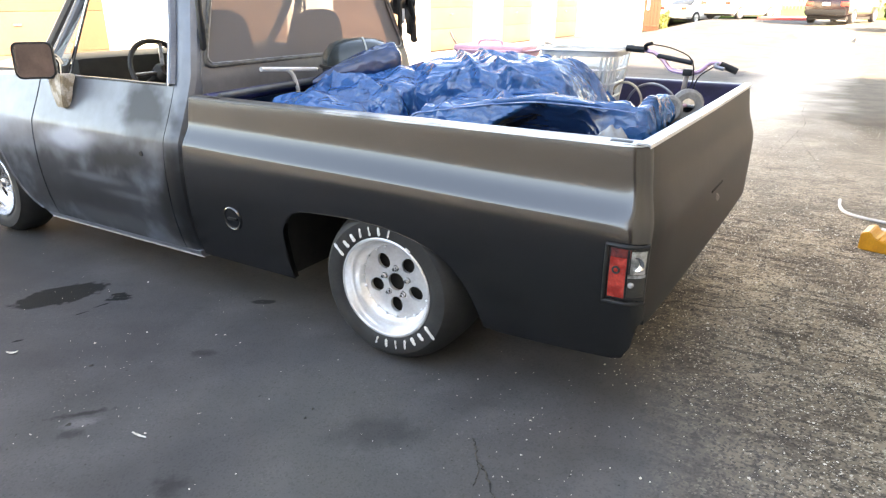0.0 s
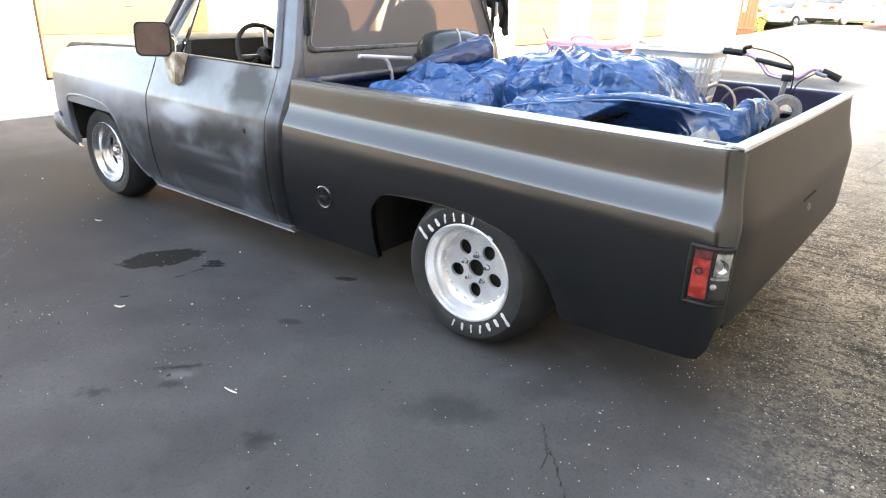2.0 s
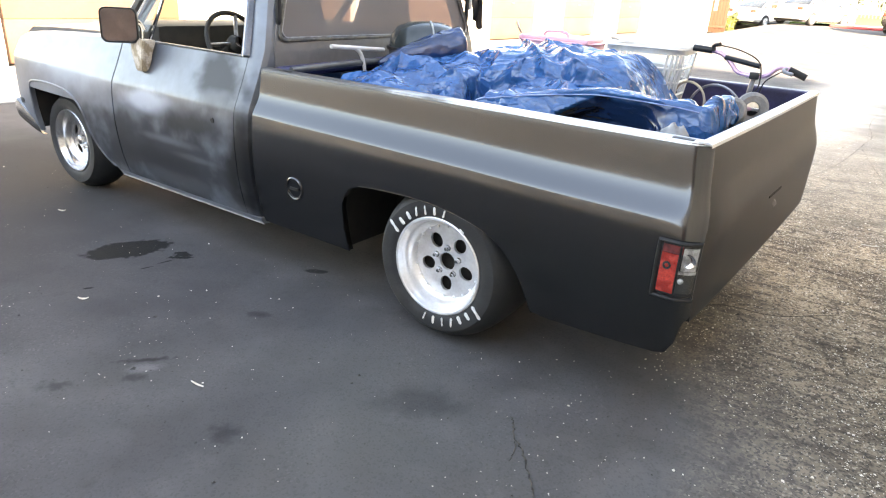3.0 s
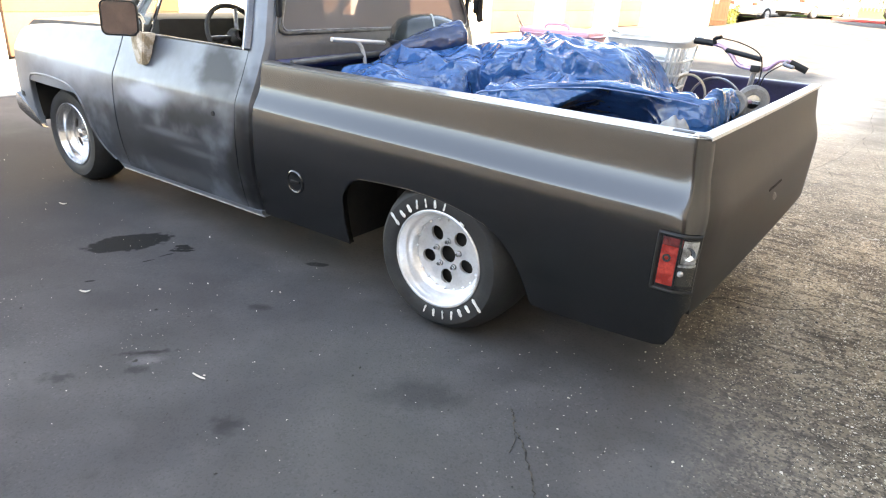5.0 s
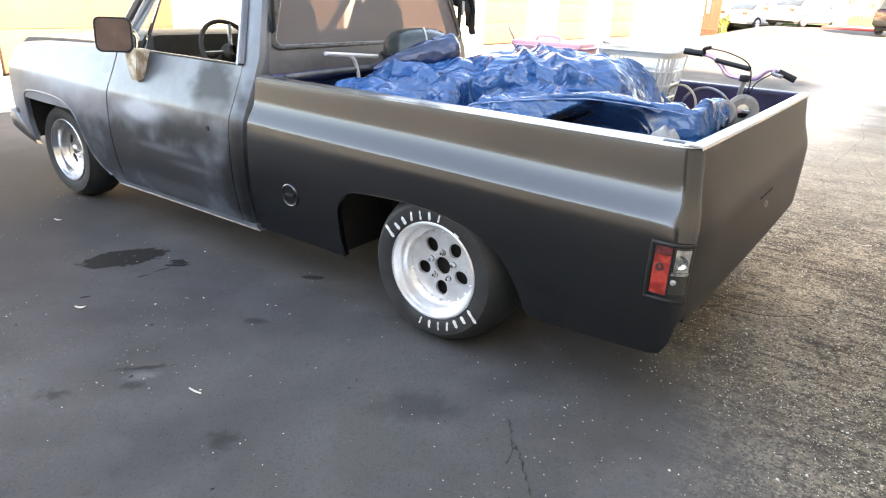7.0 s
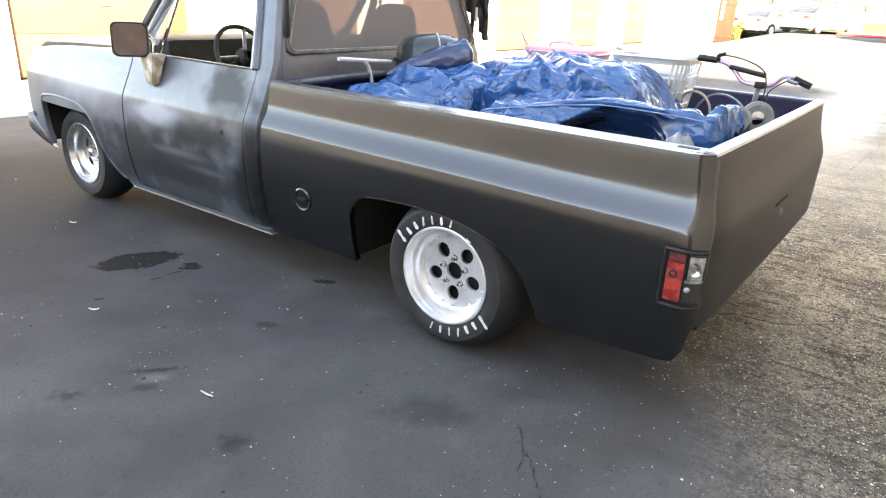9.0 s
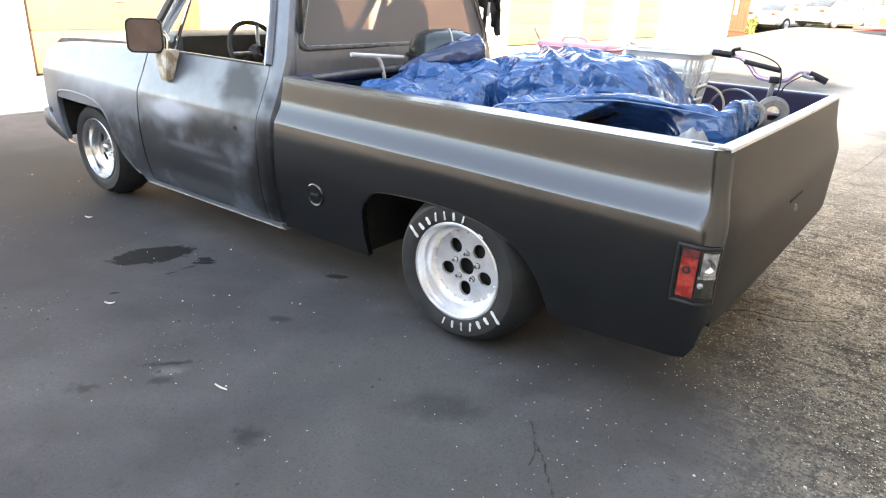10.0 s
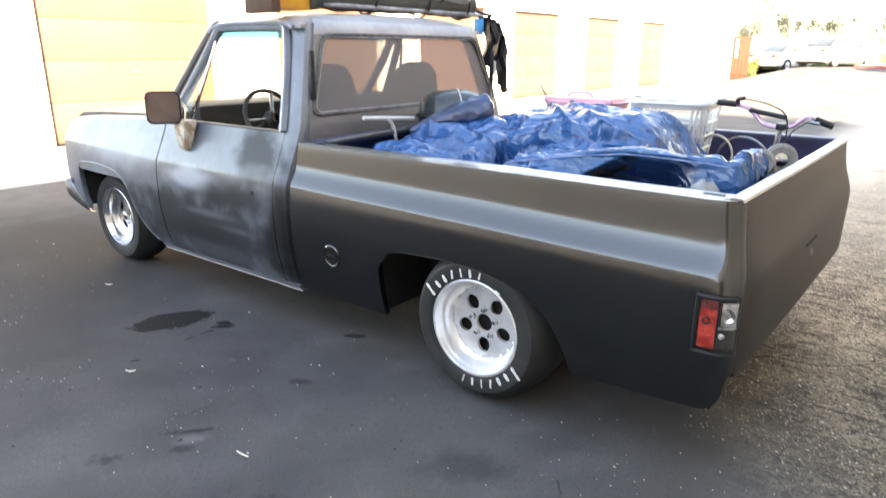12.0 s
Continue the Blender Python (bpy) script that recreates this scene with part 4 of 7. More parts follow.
    for right in (False, True):
        bm = sheet([[back(WIDE - y if right else y, z) for y in (corner(z), edge(z))] for z in (z0, 1.2, 1.3, 1.4, z1)], (-0.02, 0, 0))
        part("cab_back_pillar", bm, M_cabback, t)
    pane = [[back(edge(z) + (WIDE - 2 * edge(z)) * k / 8, z) for k in range(9)] for z in (z0, 1.2, 1.3, 1.4, z1)]
    rw = part("rear_window", sheet([[(p[0] - 0.008, p[1], p[2]) for p in r] for r in pane]), M_tint, t, "wide smoky rear window")
    rw.visible_shadow = False
    for inset, wide, material, label in ((0.0, 0.009, M_gasket, "weathered rubber gasket"), (0.012, 0.004, M_steel, "thin dull metal bead in the gasket")):
        loop = []
        for sy, sz, a0 in ((1, 1, 0), (-1, 1, 90), (-1, -1, 180), (1, -1, 270)):
            cz = z1 - 0.045 - inset if sz > 0 else z0 + 0.045 + inset
            for k in range(7):
                a = radians(a0 + 15 * k)
                z = cz + 0.045 * math.sin(a)
                half = 1.0 - edge(z) - inset - 0.045
                q = back(1.0 + sy * half + 0.045 * math.cos(a), z)
                loop.append((q[0] + 0.005, q[1], q[2]))
        part("window_gasket", tube(loop, wide, 8, smooth=False, loop=True), material, rw, label)

    # windshield, cowl, hood, nose
    ws = part("windshield", sheet([[(-2.41, 0.17, 1.0), (-2.46, 1.0, 1.0), (-2.41, 1.83, 1.0)], [(-1.965, 0.27, 1.50), (-2.0, 1.0, 1.51), (-1.965, 1.73, 1.50)]]), M_glass, t)
    ws.visible_shadow = False
    strip = part("sun_strip", sheet([[(-1.992, 0.27, 1.460), (-2.033, 1.0, 1.468), (-1.992, 1.73, 1.460)], [(-1.955, 0.275, 1.50), (-1.99, 1.0, 1.51), (-1.955, 1.725, 1.50)]]), M_strip, ws, "teal tinted sun strip")
    strip.visible_shadow = False
    part("cowl", boxed(-2.55, -2.36, 0.12, WIDE - 0.12, 0.94, 1.005, bevel=0.02), M_grey_paint, t)
    rows = []
    for i in range(13):
        v = i / 12
        x = -2.48 - 0.99 * v
        row = []
        for j in range(21):
            u = 2 * j / 20 - 1
            z = 1.022 - 0.042 * v ** 1.5 + 0.020 * (1 - abs(u) ** 4) + 0.012 * max(0, 1 - abs(abs(u) - 0.5) / 0.1) - 0.03 * max(0, v - 0.92) / 0.08
            row.append((x, 1.0 + u * 0.875, z))
        rows.append(row)
    part("hood", sheet(rows, (0, 0, -0.035)), M_hood, t, "dark hood")
    part("engine_bay", boxed(-3.45, -2.45, 0.25, WIDE - 0.25, 0.45, 0.93), M_void, t)
    part("grille", boxed(-3.48, -3.42, 0.42, WIDE - 0.42, 0.58, 0.90, bevel=0.01), M_dark, t)
    for k in range(5):
        part("grille_bar", boxed(-3.495, -3.475, 0.44, WIDE - 0.44, 0.61 + 0.06 * k, 0.622 + 0.06 * k, bevel=0.003), M_chrome, t)
    for right in (False, True):
        hl = part("headlight", boxed(-3.49, -3.42, *((0.12, 0.41) if not right else (WIDE - 0.41, WIDE - 0.12)), 0.60, 0.90, bevel=0.012), M_dark, t)
        for z in (0.68, 0.82):
            part("lens", boxed(-3.50, -3.485, *((0.16, 0.37) if not right else (WIDE - 0.37, WIDE - 0.16)), z - 0.055, z + 0.055, bevel=0.008), M_clear, hl)
        part("side_marker", boxed(-3.455, -3.405, *((side_y(0.52, -3.45) - 0.006, side_y(0.52, -3.45) + 0.01) if not right else (WIDE - side_y(0.52, -3.45) - 0.01, WIDE - side_y(0.52, -3.45) + 0.006)), 0.502, 0.535, bevel=0.004), M_dark, t, "black side marker lamp")
    rows = []
    wrap = [(-3.29, 0.022), (-3.34, 0.012), (-3.40, 0.006), (-3.46, 0.003), (-3.52, 0.002), (-3.565, 0.014), (-3.595, 0.045), (-3.612, 0.10), (-3.622, 0.25), (-3.63, 0.6)]
    wrap = wrap + [(-3.635, 1.0)] + [(x, WIDE - y) for x, y in wrap[::-1]]
    for x, y in wrap:
        d = Vector((x + 3.2, (y - 1.0) * 0.3, 0)).normalized()
        # its ends are bent down towards the wheel
        z, h = np.interp(x, (-3.62, -3.54, -3.29), (0.47, 0.465, 0.345)), np.interp(x, (-3.54, -3.29), (0.055, 0.026))
        rows.append([(x - 0.03 * d.x, y - 0.03 * d.y, z + h + 0.007), (x, y, z + h), (x + 0.008 * d.x, y + 0.008 * d.y, z), (x, y, z - h), (x - 0.04 * d.x, y - 0.04 * d.y, z - h - 0.015)])
    part("front_bumper", sheet(rows, (0.012, 0, 0)), M_tarnish, t, "tarnished chrome front bumper")

    # mirror on the driver's door
    def rounded(w, h, r, x):
        pts = []
        for cy, cz, a0 in ((w - r, h - r, 0), (-w + r, h - r, 90), (-w + r, -h + r, 180), (w - r, -h + r, 270)):
            pts += [(x, cy + r * math.cos(radians(a0 + 15 * k)), cz + r * math.sin(radians(a0 + 15 * k))) for k in range(7)]
        return pts
    bm = sheet([rounded(0.055, 0.05, 0.03, -0.05), rounded(0.078, 0.075, 0.034, -0.04), rounded(0.090, 0.086, 0.034, -0.012), rounded(0.093, 0.089, 0.034, 0.012), rounded(0.090, 0.086, 0.032, 0.020), rounded(0.084, 0.080, 0.030, 0.020), rounded(0.083, 0.079, 0.030, 0.014)], None, closed=True)
    bmesh.ops.holes_fill(bm, edges=bm.edges)
    mir = part("door_mirror", bm, M_dark, t, "rounded square black mirror on a chrome arm")
    mir.matrix_basis = pose(-2.075, -0.035, 1.093, 0, -3, -42)
    part("mirror_glass", sheet([rounded(0.083, 0.079, 0.030, 0.0155), rounded(0.02, 0.02, 0.01, 0.0156)], None, closed=True), M_mirror, mir, "mirror glass")
    pane_bm = bmesh.new()
    pane_bm.faces.new([pane_bm.verts.new(p) for p in rounded(0.021, 0.021, 0.01, 0.0156)])
    part("mirror_glass", pane_bm, M_mirror, mir)
    part("mirror_arm", tube([(-2.06, -0.01, 1.06), (-2.045, 0.04, 1.10), (-2.03, 0.06, 1.08), (-2.02, 0.05, 1.02)], 0.010, 8), M_chrome, t)
    part("mirror_arm", tube([(-2.07, 0.0, 1.12), (-2.04, 0.055, 1.115), (-2.02, 0.07, 1.07)], 0.007, 8), M_chrome, t)
    rows = [[(-2.085, 0.085, 1.025), (-2.08, 0.012, 1.027), (-1.955, 0.012, 1.027), (-1.945, 0.085, 1.025)], [(-2.072, 0.062, 0.95), (-2.062, 0.004, 0.95), (-1.962, 0.004, 0.95), (-1.956, 0.062, 0.95)], [(-2.05, 0.056, 0.862), (-2.045, 0.012, 0.862), (-1.985, 0.012, 0.862), (-1.98, 0.056, 0.862)]]
    bm = sheet(rows, None, closed=True)
    bmesh.ops.holes_fill(bm, edges=bm.edges)
    bmesh.ops.bevel(bm, geom=bm.edges[:], offset=0.006, segments=2, affect="EDGES")
    part("mirror_bracket", bm, M_brass, t, "worn tan mirror bracket")

    # inside the cab
    part("dashboard", boxed(-2.42, -2.04, 0.16, WIDE - 0.16, 0.72, 1.095, bevel=0.04), M_trim, t)
    part("cab_floor", boxed(-2.6, -1.15, 0.1, WIDE - 0.1, 0.34, 0.40), M_trim, t)
    part("firewall", boxed(-2.48, -2.42, 0.16, WIDE - 0.16, 0.4, 0.98), M_trim, t)
    for y in (0.46, 1.20):
        st = part("seat", boxed(-1.78, -1.34, y - 0.26, y + 0.26, 0.55, 0.74, bevel=0.05), M_seat, t, "dark maroon cloth bucket seat")
        rows = []
        for z, w, d in ((0.70, 0.25, 0.09), (0.95, 0.26, 0.085), (1.08, 0.245, 0.075), (1.19, 0.205, 0.065), (1.27, 0.175, 0.055), (1.315, 0.125, 0.04), (1.33, 0.07, 0.02)):
            x = -1.40 + (z - 0.7) * 0.16
            rows.append([(x + d * math.copysign(abs(math.sin(a)) ** 0.7, math.sin(a)), y + w * math.copysign(abs(math.cos(a)) ** 0.6, math.cos(a)), z) for a in [2 * math.pi * k / 20 for k in range(20)]])
        bm = sheet(rows, None, closed=True)
        bmesh.ops.holes_fill(bm, edges=bm.edges)
        part("seat_back", bm, M_seat, st)
    sw = part("steering_wheel", ring((0, 0, 0), 0.185, 0.014, (0, 0, 1), 40), M_trim, t, "thin black steering wheel")
    sw.matrix_basis = pose(-1.86, 0.53, 1.0, 0, 62, 0)
    part("hub", lathe([(0.001, -0.03), (0.05, -0.03), (0.055, 0.0), (0.03, 0.03)], 20), M_trim, sw).matrix_basis = pose(0, 0, 0, 90, 0, 0)
    for a in (20, 160, 270):
        part("spoke", tube([(0, 0, 0.0), (0.18 * math.cos(radians(a)), 0.18 * math.sin(radians(a)), 0)], 0.012, 6), M_steel, sw)
    part("steering_column", tube([(-1.86, 0.53, 1.0), (-2.2, 0.53, 0.80)], 0.028, 10), M_trim, t)

    # wheels
    def disc_with_holes(r_out, holes, y, thick):
        bm = bmesh.new()
        edges = []
        for cx, cz, ra, rb, rot in [(0, 0, r_out, r_out, 0)] + holes:
            n = 40 if ra == r_out else 18
            vs = []
            for k in range(n):
                a = 2 * math.pi * k / n
                px, pz = ra * math.cos(a), rb * math.sin(a)
                vs.append(bm.verts.new((cx + px * math.cos(rot) - pz * math.sin(rot), y, cz + px * math.sin(rot) + pz * math.cos(rot))))
            edges += [bm.edges.new((vs[k], vs[(k + 1) % n])) for k in range(n)]
        bmesh.ops.triangle_fill(bm, use_beauty=True, use_dissolve=False, edges=edges)
        made = bmesh.ops.extrude_face_region(bm, geom=bm.faces[:])["geom"]
        for v in made:
            if isinstance(v, bmesh.types.BMVert):
                v.co.y += thick
        bmesh.ops.recalc_face_normals(bm, faces=bm.faces)
        return bm

    def wheel(x, z, r, width, rim, metal, right, letters, turn, inset=0.006):
        w = new("wheel")
        w.parent = t
        tagged(w, "fat black tyre with white sidewall marks on a deep polished wheel" if letters else "black tyre on a deep bright steel wheel")
        s = -1 if right else 1
        w.matrix_basis = pose(x, WIDE - inset if right else inset, z, 0, turn, 180 if right else 0)
        prof = [(rim - 0.002, 0.018), (rim + 0.004, 0.006), (rim + 0.014, -0.004), (rim + 0.04, -0.010), (rim + 0.075, -0.009), (r - 0.042, -0.003), (r - 0.030, 0.010), (r - 0.017, 0.032), (r - 0.006, 0.062), (r - 0.001, 0.10), (r + 0.001, width / 2), (r, width - 0.085), (r - 0.004, width - 0.045), (r - 0.02, width - 0.015), (rim + 0.05, width), (rim, width - 0.02)]
        part("tyre", lathe(prof, 72), M_rubber, w)
        barrel = [(rim - 0.001, 0.014), (rim + 0.007, 0.004), (rim + 0.009, -0.003), (rim + 0.005, -0.007), (rim - 0.002, -0.006), (rim - 0.006, 0.000), (rim - 0.007, 0.010), (rim - 0.012, 0.016), (rim - 0.018, 0.034), (rim - 0.020, 0.050), (rim - 0.036, 0.068), (rim - 0.042, 0.074), (rim - 0.044, 0.092)]
        part("rim", lathe(barrel, 72), metal, w, "deep polished rim")
        rd = rim - 0.043
        if letters:
            holes = [(0.098 * math.cos(radians(126 + 72 * k)), 0.098 * math.sin(radians(126 + 72 * k)), 0.033, 0.029, radians(126 + 72 * k)) for k in range(5)]
            holes += [(0, 0, 0.038, 0.038, 0)] + [(0.058 * math.cos(radians(90 + 72 * k)), 0.058 * math.sin(radians(90 + 72 * k)), 0.0135, 0.0135, 0) for k in range(5)]
        else:
            holes = [(0.105 * math.cos(radians(90 + 72 * k)), 0.105 * math.sin(radians(90 + 72 * k)), 0.018, 0.036, radians(90 + 72 * k)) for k in range(5)]
        part("wheel_centre", disc_with_holes(rd, holes, 0.076, 0.014), metal, w, "flat wheel centre with five round windows", angle=30)
        part("brake_drum", lathe([(0.001, 0.12), (rd, 0.12), (rd + 0.01, 0.16)], 32), M_void, w)
        if letters:
            for k in range(0, 5):
                a = radians(90 + 72 * k)
                part("lug_nut", lathe([(0.001, 0.056), (0.007, 0.057), (0.0108, 0.064), (0.0108, 0.088)], 6, at=(0.058 * math.cos(a), 0, 0.058 * math.sin(a))), M_chrome, w)
            for k in range(20):
                a = 2 * math.pi * k / 20
                part("rivet", lathe([(0.0005, 0.061), (0.003, 0.062), (0.0045, 0.066), (0.005, 0.072)], 8, at=((rd - 0.004) * math.cos(a), 0.0, (rd - 0.004) * math.sin(a))), metal, w)
            # plain white bars and lozenges in two arcs, as moulded marks on the sidewall
            shapes = ((0.054, 0.0062, 0.0105, 14), (0.030, 0.0062, 0.0120, 0), (0.030, 0.0062, 0.0120, 0), (0.034, 0.0040, 0.0068, 20), (0.032, 0.0034, 0.0046, 4), (0.030, 0.0048, 0.0095, 0), (0.030, 0.0034, 0.0055, 8))
            for first in (150, -33):
                for k, (tall, ends, middle, lean) in enumerate(shapes):
                    tall *= 1.15
                    a = radians(first - 11.2 * k)
                    rows = []
                    for v, half in ((0.0, ends * 0.35), (0.16, ends), (0.5, middle * 0.5 if k else middle * 0.42), (0.84, ends), (1.0, ends * 0.35)):
                        half *= 1.15
                        rows.append([((v - 0.5) * tall, y, h) for y, h in ((-0.0020, -half), (-0.0030, -half * 0.6), (-0.0030, half * 0.6), (-0.0020, half))])
                    bar = sheet(rows, (0, 0.004, 0))
                    bar.transform(Matrix.Rotation(-a, 4, "Y") @ Matrix.Translation((rim + 0.018 + tall / 2, -0.0092, 0)) @ Matrix.Rotation(radians(lean), 4, "Y"))
                    part("sidewall_mark", bar, M_white, w, "white moulded sidewall mark")
            part("balance_mark", boxed(-0.012, 0.012, -0.0125, -0.008, rim + 0.016, rim + 0.021, bevel=0.001), M_white, w).matrix_basis = pose(0, 0, 0, 0, 32, 0)
        else:
            part("centre_cap", lathe([(0.001, 0.035), (0.022, 0.036), (0.030, 0.042), (0.034, 0.076)], 24), M_chrome, w, "chrome centre cap")
            for k in range(5):
                a = radians(54 + 72 * k)
                part("lug_nut", lathe([(0.001, 0.058), (0.007, 0.059), (0.010, 0.066), (0.010, 0.078)], 6, at=(0.06 * math.cos(a), 0, 0.06 * math.sin(a))), M_chrome, w)
    wheel(-0.012, 0.322, 0.324, 0.32, 0.199, M_alloy, False, True, 0)
    wheel(-0.012, 0.322, 0.324, 0.32, 0.199, M_alloy, True, True, 40)
    wheel(-2.99, 0.310, 0.313, 0.22, 0.194, M_dullchrome, False, False, 10, 0.075)
    wheel(-2.99, 0.310, 0.313, 0.22, 0.194, M_dullchrome, True, False, 50, 0.075)
    return t


truck()


from mathutils.geometry import delaunay_2d_cdt

# ---- what lies in the bed and on the roof ----
M_navy = mat("glossy_navy_tarp", (0.004, 0.034, 0.115), 0.07, other=(0.002, 0.014, 0.05), scale=5.0, bump=0.10, bump_scale=25, spec=0.7, ior=1.5)
M_tarp = mat("blue_poly_tarp", (0.008, 0.105, 0.29), 0.17, other=(0.006, 0.070, 0.205), scale=3.0, mix=(0.2, 0.8), fine=0.12, fine_scale=90, bump=0.08, bump_scale=160, spec=0.65, ior=1.5)
M_greymetal = mat("dull_dark_metal", (0.09, 0.09, 0.088), 0.45, 0.3, other=(0.16, 0.155, 0.145), scale=9.0)
M_foldglint = mat("pale_fold_glint", (0.30, 0.42, 0.62), 0.35, other=(0.10, 0.20, 0.44), scale=25.0)
M_whiteplastic = mat("white_plastic", (0.74, 0.73, 0.70), 0.4, other=(0.62, 0.60, 0.56), scale=12.0)
M_pink = mat("pink_plastic", (0.88, 0.48, 0.54), 0.4, other=(0.82, 0.42, 0.48), scale=10.0)
M_pinkmetal = mat("pink_metallic_bar", (0.66, 0.42, 0.54), 0.28, 0.45, other=(0.50, 0.30, 0.42), scale=20.0)
M_greyrubber = mat("dusty_grey_rubber", (0.20, 0.195, 0.19), 0.8, other=(0.28, 0.27, 0.26), scale=18.0, fine=0.15)
M_smoke = mat("smoky_dark_plastic", (0.022, 0.029, 0.029), 0.16, other=(0.04, 0.047, 0.045), scale=8.0)
M_yellow = mat("yellow_plastic", (0.70, 0.33, 0.03), 0.42, other=(0.58, 0.25, 0.02), scale=9.0, fine=0.1)
M_greyvinyl = mat("pale_grey_vinyl", (0.42, 0.43, 0.40), 0.45, other=(0.30, 0.31, 0.29), scale=10.0)
M_olive = mat("dark_olive_canvas", (0.045, 0.048, 0.042), 0.8, other=(0.07, 0.07, 0.06), scale=9.0, fine=0.2)
M_bluetape = mat("bright_blue_tape", (0.02, 0.30, 0.62), 0.35)
M_tan = mat("tan_hose", (0.50, 0.42, 0.30), 0.5)
M_film = mat("crumpled_clear_film", (0.24, 0.24, 0.235), 0.15, other=(0.16, 0.16, 0.16), scale=14.0, mix=(0.45, 0.55))



def crumple_relief(m):
    """Fine creases over a sheet: sharp ridges of several sizes that cross one another."""
    nt = m.node_tree
    b = nt.nodes["Principled BSDF"]
    co = nt.nodes.new("ShaderNodeTexCoord")
    wob = nt.nodes.new("ShaderNodeTexNoise")
    wob.inputs["Scale"].default_value, wob.inputs["Detail"].default_value = 5.0, 2.0
    nt.links.new(co.outputs["Object"], wob.inputs["Vector"])
    bent = nt.nodes.new("ShaderNodeMix")
    bent.data_type = "VECTOR"
    bent.inputs[0].default_value = 0.12
    nt.links.new(co.outputs["Object"], bent.inputs[4])
    nt.links.new(wob.outputs["Color"], bent.inputs[5])
    height = None
    for scale, turn, lean, share in ((4.0, 35, 0, 0.9), (5.0, -35, 0, 0.8), (12.0, 70, 50, 0.34), (14.0, -10, -55, 0.34), (32.0, 20, 40, 0.10)):
        mp = nt.nodes.new("ShaderNodeMapping")
        mp.inputs["Rotation"].default_value = (0, radians(lean), radians(turn))
        mp.inputs["Scale"].default_value = (0.32, 1.6, 1.0)
        nt.links.new(bent.outputs[1], mp.inputs[0])
        no = nt.nodes.new("ShaderNodeTexNoise")
        no.inputs["Scale"].default_value, no.inputs["Detail"].default_value = scale, 1.0
        nt.links.new(mp.outputs[0], no.inputs["Vector"])
        off = nt.nodes.new("ShaderNodeMath")
        off.operation = "SUBTRACT"
        off.inputs[1].default_value = 0.5
        nt.links.new(no.outputs[0], off.inputs[0])
        ridge = nt.nodes.new("ShaderNodeMath")
        ridge.operation = "ABSOLUTE"
        nt.links.new(off.outputs[0], ridge.inputs[0])
        k = nt.nodes.new("ShaderNodeMath")
        k.operation = "MULTIPLY_ADD"
        k.inputs[1].default_value = -share
        nt.links.new(ridge.outputs[0], k.inputs[0])
        if height is not None:
            nt.links.new(height, k.inputs[2])
        else:
            k.inputs[2].default_value = 0.0
        height = k.outputs[0]
    # flat facets between the creases: each cell of the sheet tilts its own way
    for scale, turn, tilt in ((8.0, 30, 9.0), (21.0, -40, 5.5)):
        mp = nt.nodes.new("ShaderNodeMapping")
        mp.inputs["Rotation"].default_value = (0, 0, radians(turn))
        mp.inputs["Scale"].default_value = (0.6, 1.3, 1.0)
        nt.links.new(bent.outputs[1], mp.inputs[0])
        cell = nt.nodes.new("ShaderNodeTexVoronoi")
        cell.inputs["Scale"].default_value = scale
        nt.links.new(mp.outputs[0], cell.inputs["Vector"])
        arm = nt.nodes.new("ShaderNodeVectorMath")
        arm.operation = "SUBTRACT"
        nt.links.new(mp.outputs[0], arm.inputs[0])
        nt.links.new(cell.outputs["Position"], arm.inputs[1])
        lean_to = nt.nodes.new("ShaderNodeVectorMath")
        lean_to.operation = "SUBTRACT"
        lean_to.inputs[1].default_value = (0.5, 0.5, 0.5)
        nt.links.new(cell.outputs["Color"], lean_to.inputs[0])
        dot = nt.nodes.new("ShaderNodeVectorMath")
        dot.operation = "DOT_PRODUCT"
        nt.links.new(arm.outputs[0], dot.inputs[0])
        nt.links.new(lean_to.outputs[0], dot.inputs[1])
        k = nt.nodes.new("ShaderNodeMath")
        k.operation = "MULTIPLY_ADD"
        k.inputs[1].default_value = tilt
        nt.links.new(dot.outputs["Value"], k.inputs[0])
        nt.links.new(height, k.inputs[2])
        height = k.outputs[0]
    bump = nt.nodes.new("ShaderNodeBump")
    bump.inputs["Strength"].default_value, bump.inputs["Distance"].default_value = 1.0, 0.075
    nt.links.new(height, bump.inputs["Height"])
    nt.links.new(bump.outputs[0], b.inputs["Normal"])


